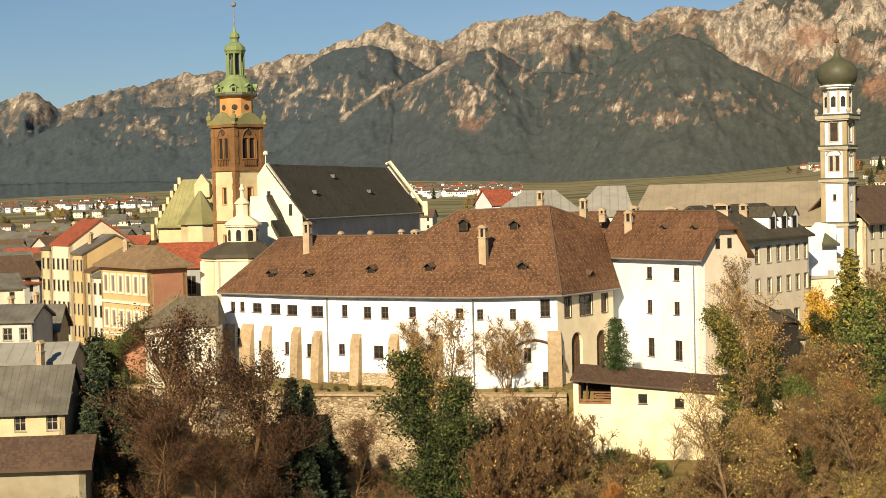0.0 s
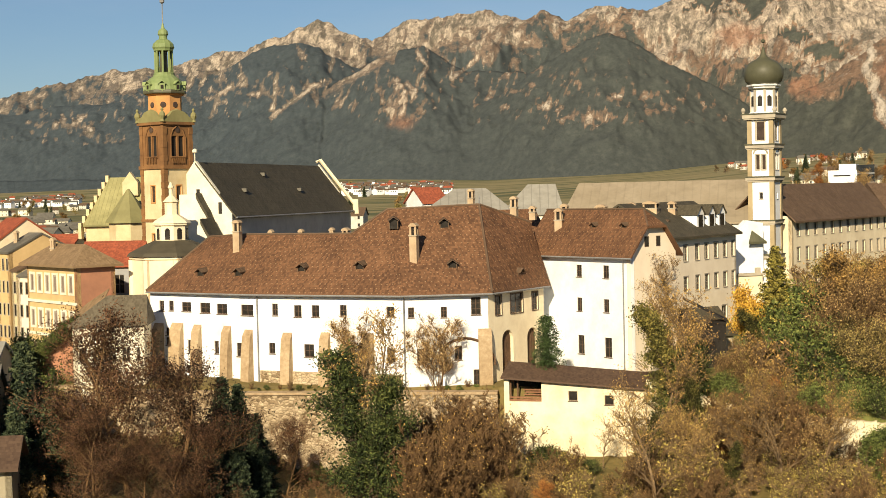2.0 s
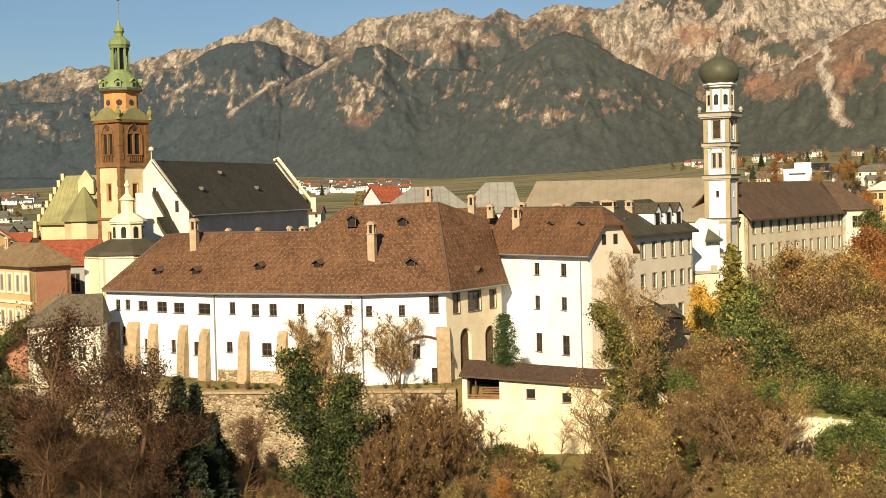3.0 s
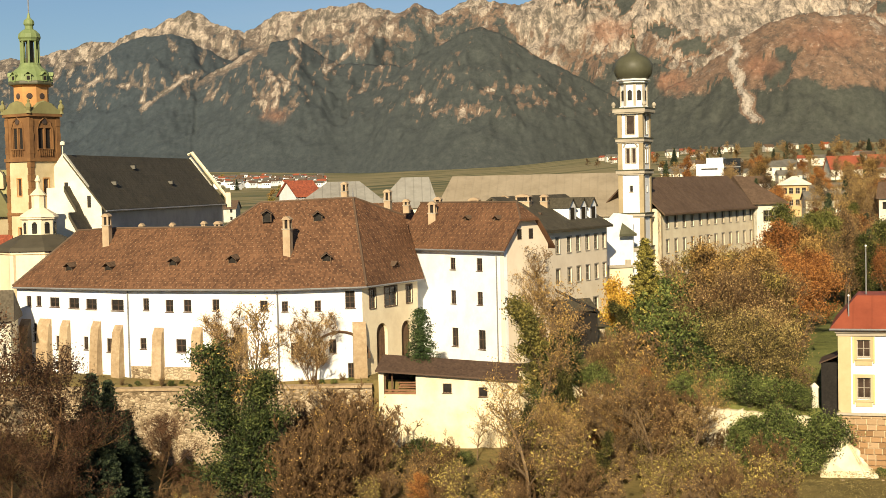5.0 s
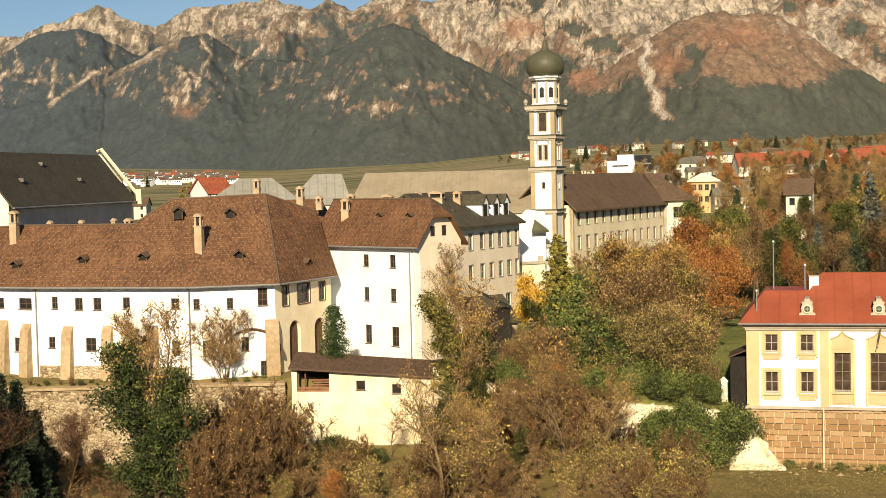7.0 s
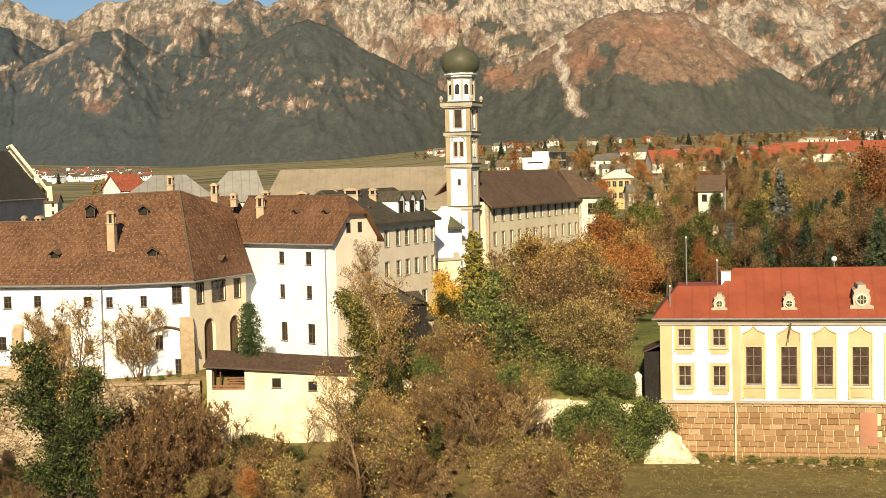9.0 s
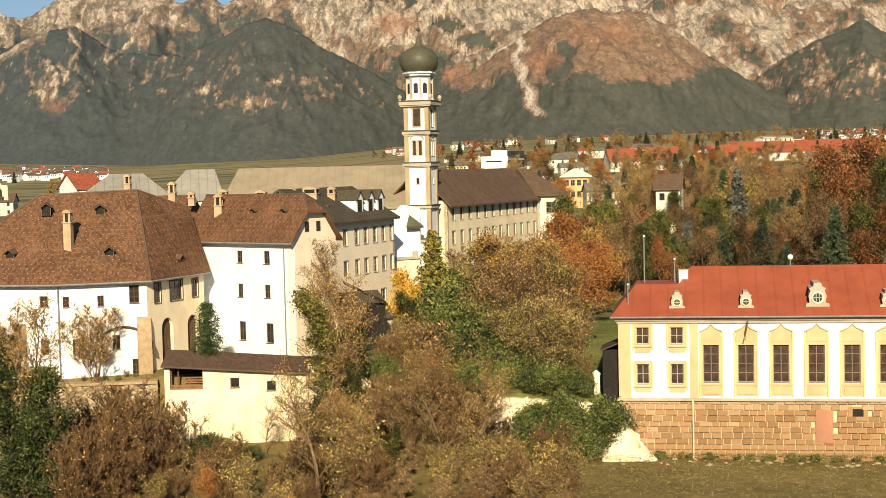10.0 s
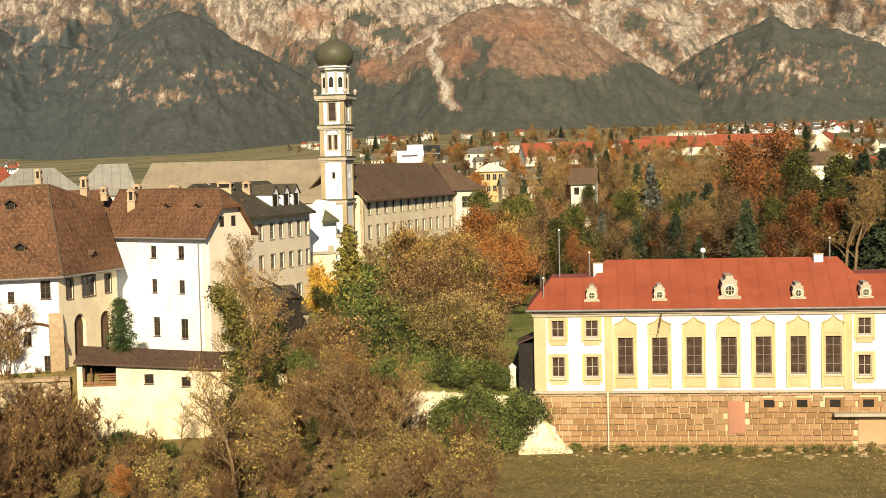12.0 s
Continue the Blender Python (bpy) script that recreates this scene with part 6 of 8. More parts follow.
            low.append(bm.verts.new(mm @ Vector((u, 0.2 * noise.noise(Vector((u, 1, 0))), -2)))), top.append(bm.verts.new(mm @ Vector((u, 0.15, z))))
            lowb.append(bm.verts.new(mm @ Vector((u, 0.8, -2)))), topb.append(bm.verts.new(mm @ Vector((u, 0.8, z))))
        for i in range(n):
            bm.faces.new((low[i], low[i + 1], top[i + 1], top[i])), bm.faces.new((top[i], top[i + 1], topb[i + 1], topb[i])), bm.faces.new((lowb[i + 1], lowb[i], topb[i], topb[i + 1]))
        bm.faces.new((low[0], top[0], topb[0], lowb[0])), bm.faces.new((low[n], lowb[n], topb[n], top[n]))
        part("wall_section", bm, GARDENWALL, g)


build_walls()


# ---- garden palace with its red roof ----
PV0, PV1, PVZ = (30.0, 130.0), (63.4, 120.67), 4.85


def build_garden_palace():
    t = thing("garden_palace", "white baroque garden palace with ochre trim and red roof", "building", (*PV0, -1.5))
    end = 34.65
    small = [2.18, 5.24, 29.4, 32.45]
    tall = [8.26 + i * 3.07 for i in range(7)]
    holes = [(u, 9.88, 1.13, 1.5) for u in small] + [(u, 6.25, 1.13, 1.8) for u in small] + [(u, 6.42, 1.4, 3.35) for u in tall]
    o = rect(PV0, PV1, 12)
    bm = bmesh.new()
    wall_panel(bm, o[0], o[1], PVZ, 12.25, holes, 0.5, 0.3)
    part("front_wall", bm, WHITE, t)
    for h in holes[:8]:
        window(t, o[0], o[1], h, 1, False, FRAME, PANE_BROWN)
    for h in holes[8:]:
        window(t, o[0], o[1], h, 3, False, FRAME_MID, PANE_BROWN)
    for a, b in ((o[1], o[2]), (o[2], o[3]), (o[3], o[0])):
        pierced_wall("side_wall", t, a, b, PVZ, 12.25, [], YELLOW)
    m = axes(PV0, PV1)
    # painted window surrounds with pediments and aprons, standing proud
    def surround(u, z, w, h, ped):
        bm = bmesh.new()
        e = 0.22
        box(bm, u - w / 2 - e, u - w / 2, -0.1, -0.002, z - 0.15, z + h + 0.3, m), box(bm, u + w / 2, u + w / 2 + e, -0.1, -0.002, z - 0.15, z + h + 0.3, m)
        box(bm, u - w / 2, u + w / 2, -0.1, -0.002, z + h, z + h + 0.3, m)
        box(bm, u - w / 2 - e - 0.06, u + w / 2 + e + 0.06, -0.2, -0.002, z - 0.3, z - 0.15, m)
        part("window_surround", bm, OCHRE, t, "ochre painted window surround")
        for sx in (-1, 1):
            bm = bmesh.new()
            ux = u + sx * (w / 2 + e + 0.07)
            box(bm, ux - 0.07, ux + 0.07, -0.17, -0.002, z - (1.25 if ped else 0.5), z + h + (1.15 if ped else 0.3), m)
            part("side_strip", bm, STRIP, t)
        bm = bmesh.new()
        if ped:
            pts = [(-w / 2 - e, 0), (w / 2 + e, 0), (w / 2 + e * 0.7, 0.9), (w / 4, 1.15), (0, 1.5), (-w / 4, 1.15), (-w / 2 - e * 0.7, 0.9)]
            f = [bm.verts.new(m @ Vector((u + x, -0.14, z + h + 0.3 + zz))) for x, zz in pts]
            g = [bm.verts.new(m @ Vector((u + x, -0.002, z + h + 0.3 + zz))) for x, zz in pts]
            bm.faces.new(f)
            for i in range(len(f)):
                j = (i + 1) % len(f)
                bm.faces.new((f[j], f[i], g[i], g[j]))
            tube(bm, [m @ Vector((u - w / 2 - e - 0.1, -0.16, z + h + 1.2)), m @ Vector((u - w / 4, -0.16, z + h + 1.5)), m @ Vector((u, -0.16, z + h + 1.85)), m @ Vector((u + w / 4, -0.16, z + h + 1.5)), m @ Vector((u + w / 2 + e + 0.1, -0.16, z + h + 1.2))], [0.07] * 5, 4)
            part("pediment", bm, OCHRE, t, "shaped ochre pediment")
            bm = bmesh.new()
            box(bm, u - w / 2 - e, u + w / 2 + e, -0.08, -0.002, z - 1.25, z - 0.32, m)
            box(bm, u - w / 2, u + w / 2, -0.13, -0.08, z - 1.1, z - 0.5, m)
        else:
            box(bm, u - w / 2 - 0.15, u + w / 2 + 0.15, -0.09, -0.002, z - 0.75, z - 0.32, m)
        part("apron", bm, OCHRE, t)
    for u in small:
        surround(u, 9.88, 1.13, 1.5, False), surround(u, 6.25, 1.13, 1.8, False)
    for u in tall:
        surround(u, 6.42, 1.4, 3.35, True)
    for u, w in ((0.55, 1.1), (6.75, 0.75), (27.95, 0.75), (end - 0.5, 1.1)):
        bm = bmesh.new()
        box(bm, u - w / 2, u + w / 2, -0.09, -0.002, PVZ, 12.2, m)
        part("pilaster", bm, OCHRE, t)
    bm = bmesh.new()
    box(bm, -0.25, end + 0.25, -0.35, 0.1, 12.0, 12.3, m), box(bm, -0.12, end + 0.12, -0.2, 0.0, 11.75, 12.0, m)
    part("cornice", bm, TRIM, t)
    bm = bmesh.new()
    box(bm, -0.15, end + 0.15, -0.25, 0.0, PVZ - 0.12, PVZ + 0.1, m)
    part("string_course", bm, TRIM, t)
    # red mansard-like roof: lower bays at the ends, a higher hip in the middle
    def P(u, v, z):
        return tuple(m @ Vector((u, v, z)))
    zE, zR, zL = 12.35, 16.45, 15.0
    faces = [[P(-0.7, -0.7, zE), P(5.5, -0.7, zE), P(5.5, 3.6, zL), P(1.5, 3.6, zL)], [P(-0.7, 12.7, zE), P(-0.7, -0.7, zE), P(1.5, 3.6, zL), P(1.5, 8.4, zL)],
             [P(5.5, 12.7, zE), P(-0.7, 12.7, zE), P(1.5, 8.4, zL), P(5.5, 8.4, zL)], [P(1.5, 3.6, zL), P(5.5, 3.6, zL), P(5.5, 8.4, zL), P(1.5, 8.4, zL)],
             [P(5.5, -0.7, zE), P(29.2, -0.7, zE), P(29.2, 3.6, zL), P(28.0, 6, zR), P(6.6, 6, zR), P(5.5, 3.6, zL)],
             [P(5.5, 8.4, zL), P(5.5, 3.6, zL), P(6.6, 6, zR)], [P(29.2, 3.6, zL), P(29.2, 8.4, zL), P(28.0, 6, zR)],
             [P(29.2, 12.7, zE), P(5.5, 12.7, zE), P(5.5, 8.4, zL), P(6.6, 6, zR), P(28.0, 6, zR), P(29.2, 8.4, zL)],
             [P(29.2, -0.7, zE), P(end + 0.7, -0.7, zE), P(end - 1.5, 3.6, zL), P(29.2, 3.6, zL)], [P(end + 0.7, -0.7, zE), P(end + 0.7, 12.7, zE), P(end - 1.5, 8.4, zL), P(end - 1.5, 3.6, zL)],
             [P(end + 0.7, 12.7, zE), P(29.2, 12.7, zE), P(29.2, 8.4, zL), P(end - 1.5, 8.4, zL)], [P(29.2, 3.6, zL), P(end - 1.5, 3.6, zL), P(end - 1.5, 8.4, zL), P(29.2, 8.4, zL)]]
    bm = bmesh.new()
    roof_slab(bm, faces, 0.12)
    part("roof", bm, ROOF_PAV, t, "red painted sheet metal roof")
    bm = bmesh.new()
    tube(bm, [P(-0.7, -0.75, 12.35), P(end + 0.7, -0.75, 12.35)], [0.09, 0.09], 6)
    part("gutter", bm, METAL, t)
    # oculus dormers
    for u, z, k in ((5.3, 13.05, 0.56), (11.4, 13.05, 0.56), (17.65, 13.1, 0.82), (23.7, 13.05, 0.56), (29.6, 13.05, 0.56)):
        v = (z - 12.35) / 2.65 * 4.3 - 0.75
        bm = bmesh.new()
        pts = [(-1.25, 0), (1.25, 0), (1.25, 0.3), (0.85, 0.45), (0.95, 1.2), (0.75, 1.75), (0.9, 2.0), (0.45, 2.2), (0.4, 2.6), (-0.4, 2.6), (-0.45, 2.2), (-0.9, 2.0), (-0.75, 1.75), (-0.95, 1.2), (-0.85, 0.45), (-1.25, 0.3)]
        f = [bm.verts.new(m @ Vector((u + x * k, v, z + zz * k))) for x, zz in pts]
        g = [bm.verts.new(m @ Vector((u + x * k * 0.9, v + 1.3 * k + zz * k * 1.25, z + zz * k))) for x, zz in pts]
        bm.faces.new(f)
        for i in range(len(f)):
            j = (i + 1) % len(f)
            bm.faces.new((f[j], f[i], g[i], g[j]))
        dm = part("dormer", bm, TRIM, t, "pale stone oculus dormer")
        bm = bmesh.new()
        lathe(bm, [(0.68 * k, 0), (0.68 * k, 0.1), (0.5 * k, 0.12)], 16, (0, 0, 0))
        bm.transform(m @ Matrix.Translation((u, v - 0.0, z + 1.0 * k)) @ Matrix.Rotation(math.pi / 2, 4, "X"))
        part("ring", bm, CREAM, dm)
        bm = bmesh.new()
        lathe(bm, [(0.5 * k, 0), (0.5 * k, 0.13)], 16, (0, 0, 0))
        bm.transform(m @ Matrix.Translation((u, v - 0.01, z + 1.0 * k)) @ Matrix.Rotation(math.pi / 2, 4, "X"))
        part("pane", bm, PANE_OCULUS, dm)
        bm = bmesh.new()
        at = m @ Matrix.Translation((u, v - 0.01, z + 1.0 * k))
        box(bm, -0.5 * k, 0.5 * k, -0.16, -0.13, -0.035, 0.035, at)
        for x in (-0.17, 0.17) if k > 0.7 else (0.0,):
            box(bm, (x - 0.035) * k, (x + 0.035) * k, -0.16, -0.13, -0.46 * k, 0.46 * k, at)
        part("glazing_bar", bm, TRIM, dm)
    # basement core behind the stone blocks
    bm = bmesh.new()
    prism(bm, rect(tuple((m @ Vector((0.0, 0.12, 0)))[:2]), tuple((m @ Vector((end, 0.12, 0)))[:2]), 11.6), -1.5, PVZ - 0.12)
    part("basement", bm, MORTAR, t)
    bm = bmesh.new()
    tube(bm, [P(6.6, -0.3, -0.6), P(6.6, -0.3, PVZ)], [0.07, 0.07], 6)
    part("downpipe", bm, CREAM, t)
    bm = bmesh.new()
    tube(bm, [P(11.5, -0.2, 11.95), P(11.35, -0.75, 11.2), P(11.2, -1.0, 10.3)], [0.08, 0.07, 0.06], 6)
    part("flag_holder", bm, FRAME_DARK, t, "dark iron flag holder under the eaves")
    return t


PALACE = build_garden_palace()


def build_garden_details():
    for x, y, z in ((28.6, 133.2, 4.4), (30.6, 137.0, 4.9)):
        t = thing("gate_pillar", "pale weathered stone gate pillar in a garden", "pillar", (x, y, z), "gate pillars")
        bm = bmesh.new()
        box(bm, x - 0.28, x + 0.28, y - 0.28, y + 0.28, z - 0.4, z + 2.3)
        part("shaft", bm, PALE, t)
        bm = bmesh.new()
        lathe(bm, [(0.46, 2.3), (0.46, 2.45), (0.05, 2.75)], 4, (x, y, z), math.pi / 4)
        part("cap", bm, PALE, t)
    # the black body paints the shadow on the palace's side wall
    t = thing("lean_to", "lean-to against the palace side, painted black for shade", "shed", (29.0, 132.5, 4.4))
    m = axes(PV0, PV1)
    bm = bmesh.new()
    box(bm, -1.5, -0.05, 1.0, 5.0, 4.2, 9.2, m)
    part("body", bm, SHADE_BLACK, t)
    bm = bmesh.new()
    roof_slab(bm, [[tuple(m @ Vector(p)) for p in ((-1.7, 0.8, 9.2), (-0.05, 0.8, 9.9), (-0.05, 5.2, 9.9), (-1.7, 5.2, 9.2))]], 0.12)
    part("roof", bm, ROOF_SHED, t)
    # black shed that paints the shadow gap behind the tall house
    t = thing("tarred_shed", "shed with a steep lean-to roof, painted black for the shade beside a tall house", "shed", (8.6, 152.0, 5.0))
    bm = bmesh.new()
    box(bm, 6.4, 10.4, 151.2, 154.0, 5.0, 12.2)
    part("body", bm, SHADE_BLACK, t)
    bm = bmesh.new()
    roof_slab(bm, [[(6.2, 150.8, 14.6), (10.8, 150.8, 12.2), (10.8, 154.4, 12.2), (6.2, 154.4, 14.6)]], 0.15)
    part("roof", bm, SHADE_BLACK, t)
    t = thing("stone_heap", "pale plastered wall stump against the palace corner", "wall", (31.0, 129.0, -1))
    m = axes(PV0, PV1)
    bm = bmesh.new()
    pts = [(-1.2, -1.2), (3.6, -1.2), (2.7, 0.0), (1.6, 1.2), (1.0, 2.6), (0.5, 4.0), (-0.6, 4.2), (-1.2, 3.0)]
    f = [bm.verts.new(m @ Vector((u, -1.6 + 0.2 * z, z))) for u, z in pts]
    g = [bm.verts.new(m @ Vector((u, -0.1, z))) for u, z in pts]
    bm.faces.new(f), bm.faces.new(g[::-1])
    for i in range(len(f)):
        j = (i + 1) % len(f)
        bm.faces.new((f[j], f[i], g[i], g[j]))
    bmesh.ops.subdivide_edges(bm, edges=bm.edges[:], cuts=5, use_grid_fill=True)
    for v in bm.verts:
        v.co += Vector((noise.noise(v.co * 1.3), noise.noise(v.co * 1.7 + Vector((9, 0, 0))) - 0.2, 0.6 * noise.noise(v.co * 1.1))) * 0.6
    part("stump", bm, GARDENWALL, t)


build_garden_details()


# ---- trees and shrubs ----
def branching(seed, height, spread, stems=1, start=0.25, limbs=9, lean=0.0, levels=3, droop=0.0):
    """Grows a skeleton of limbs. Returns bars (points, radii, level) and the twig ends."""
    rnd = random.Random(seed)
    bars, ends = [], []

    def grow(p, d, length, radius, level):
        pts, rad = [p.copy()], [radius]
        n = 5 if level < 2 else 3
        q = p.copy()
        for i in range(n):
            d = (d + Vector((rnd.gauss(0, 0.16), rnd.gauss(0, 0.16), rnd.gauss(0.05, 0.08) - droop * 0.1))).normalized()
            q = q + d * length / n
            pts.append(q.copy()), rad.append(radius * (1 - 0.82 * (i + 1) / n))
        bars.append((pts, rad, level))
        if level >= levels:
            ends.extend(pts[1:])
            return
        count = limbs if level == 0 else (6 if level == 1 else 5)
        for k in range(count):
            f = (start + (1 - start) * (k + rnd.random()) / count) if level == 0 else 0.25 + 0.75 * (k + rnd.random()) / count
            i = min(n - 1, int(f * n))
            c = pts[i].lerp(pts[i + 1], f * n - i)
            a = rnd.random() * 2 * math.pi
            out = Vector((math.cos(a), math.sin(a), 0))
            if level == 0:
                nd = (out * 1.0 + Vector((0, 0, 0.35 + 0.8 * f))).normalized()
                ln = spread * (1.15 - 0.65 * f) * rnd.uniform(0.75, 1.15)
            else:
                nd = (d * 0.75 + out * 0.75 + Vector((0, 0, rnd.uniform(-0.2, 0.5)))).normalized()
                ln = length * rnd.uniform(0.38, 0.62)
            grow(c, nd, ln, max(0.034, radius * (1 - 0.75 * f) * 0.55), level + 1)
    for s in range(stems):
        a = rnd.random() * 6.28
        off = Vector((math.cos(a), math.sin(a), 0)) * (0.35 * (stems > 1) * rnd.random() * 2)
        dr = (Vector((0, 0, 1)) + Vector((math.cos(a), math.sin(a), 0)) * (lean + (0.35 if stems > 1 else 0.0) * rnd.random())).normalized()
        grow(off, dr, height * rnd.uniform(0.8, 1.0) if stems > 1 else height, 0.02 * height / math.sqrt(stems), 0)
    return bars, ends


def limb_mesh(name, bars, low, high, material):
    bm = bmesh.new()
    for pts, rad, level in bars:
        if low <= level <= high:
            tube(bm, pts, rad, 6 if level == 0 else (4 if level == 1 else 3))
    data = bpy.data.meshes.new(name)
    bm.to_mesh(data)
    bm.free()
    data.materials.append(material)
    return data


def leaf_mesh(name, ends, count, size, jitter, material, seed, flat=0.0, narrow=0.45):
    """Many small bent leaves scattered about the twig ends."""
    rng = np.random.default_rng(seed)
    e = np.array([tuple(p) for p in ends])
    c = e[rng.integers(0, len(e), count)] + rng.normal(0, jitter, (count, 3)) * np.array([1, 1, 0.8])
    c[:, 2] = np.maximum(c[:, 2], 0.05)
    u = rng.normal(0, 1, (count, 3))
    u[:, 2] *= 1 - flat
    u /= np.linalg.norm(u, axis=1)[:, None]
    w = np.cross(u, rng.normal(0, 1, (count, 3)))
    w /= np.linalg.norm(w, axis=1)[:, None]
    n = np.cross(u, w)
    s = size * rng.uniform(0.55, 1.4, count)[:, None]
    a, b = c - u * s * 0.5, c + u * s * 0.5
    l, r = c + w * s * narrow * 0.5 + n * s * 0.12, c - w * s * narrow * 0.5 + n * s * 0.12
    verts = np.stack([a, l, b, r], 1).reshape(-1, 3)
    idx = np.arange(count)[:, None] * 4
    faces = np.concatenate([idx + [[0, 1, 2]], idx + [[0, 2, 3]]]).tolist()
    data = bpy.data.meshes.new(name)
    data.from_pydata(verts.tolist(), [], faces)
    data.materials.append(material)
    return data


def broad_tree(name, label, seed, height, spread, bark, leaf, count, size, jitter=0.35, stems=1, start=0.25, limbs=10, levels=3, twigs=True, category="tree", lean=0.0):
    bars, ends = branching(seed, height, spread, stems, start, limbs, lean, levels)
    t = thing(name, label, category)
    mesh_part("trunk", limb_mesh("trunk", bars, 0, 1, bark), None, t)
    if twigs:
        mesh_part("twig_work", limb_mesh("twig_work", bars, 2, 3, bark), None, t)
    mesh_part("crown", leaf_mesh("crown", ends, count, size, jitter, leaf, seed), None, t)
    return t


def fir_tree(name, label, seed, height, radius, leaf, count=6000, size=0.5, point=1.0):
    rnd = random.Random(seed)
    t = thing(name, label, "tree")
    bm = bmesh.new()
    tube(bm, [(0, 0, 0), (0, 0, height * 0.5), (0, 0, height)], [height * 0.018, height * 0.011, 0.02], 6)
    ends = []
    z = height * 0.08
    while z < height * 0.98:
        f = 1 - z / height
        r = radius * (f ** point) * rnd.uniform(0.8, 1.12) + 0.12
        n = max(4, int(9 * f) + 3)
        a0 = rnd.random() * 6
        for k in range(n):
            a = a0 + 6.283 * k / n + rnd.gauss(0, 0.15)
            rr = r * rnd.uniform(0.72, 1.1)
            tip = Vector((math.cos(a) * rr, math.sin(a) * rr, z - rr * 0.22))
            tube(bm, [(0, 0, z), tuple(tip)], [0.04 * f + 0.012, 0.01], 3)
            for j in range(1, 8):
                g = (j / 7) ** 0.8
                ends.append(Vector((0, 0, z)).lerp(tip, g))
        z += height * 0.028 + 0.12
    data = bpy.data.meshes.new("trunk")
    bm.to_mesh(data)
    bm.free()
    data.materials.append(BARK)
    mesh_part("trunk", data, None, t)
    mesh_part("crown", leaf_mesh("crown", ends, count, size, 0.16, leaf, seed, 0.35, 0.4), None, t)
    return t


def plant(proto, x, y, scale=1.0, turn=0.0, z=None, tall=1.0, group=""):
    """A copy of a grown tree on the ground."""
    zz = ground_z(x, y) - 0.1 if z is None else z
    ob = copy_thing(proto, Matrix())
    ob.matrix_basis = Matrix.Translation((x, y, zz)) @ Matrix.Rotation(turn, 4, "Z") @ Matrix.Diagonal((scale, scale, scale * tall, 1))
    if group:
        ob["group"] = group
    return ob


def settle(proto, x, y, z=None, turn=0.0, scale=1.0, tall=1.0):
    """Sets the grown tree itself in its place."""
    zz = ground_z(x, y) - 0.1 if z is None else z
    proto.matrix_basis = Matrix.Translation((x, y, zz)) @ Matrix.Rotation(turn, 4, "Z") @ Matrix.Diagonal((scale, scale, scale * tall, 1))
    return proto


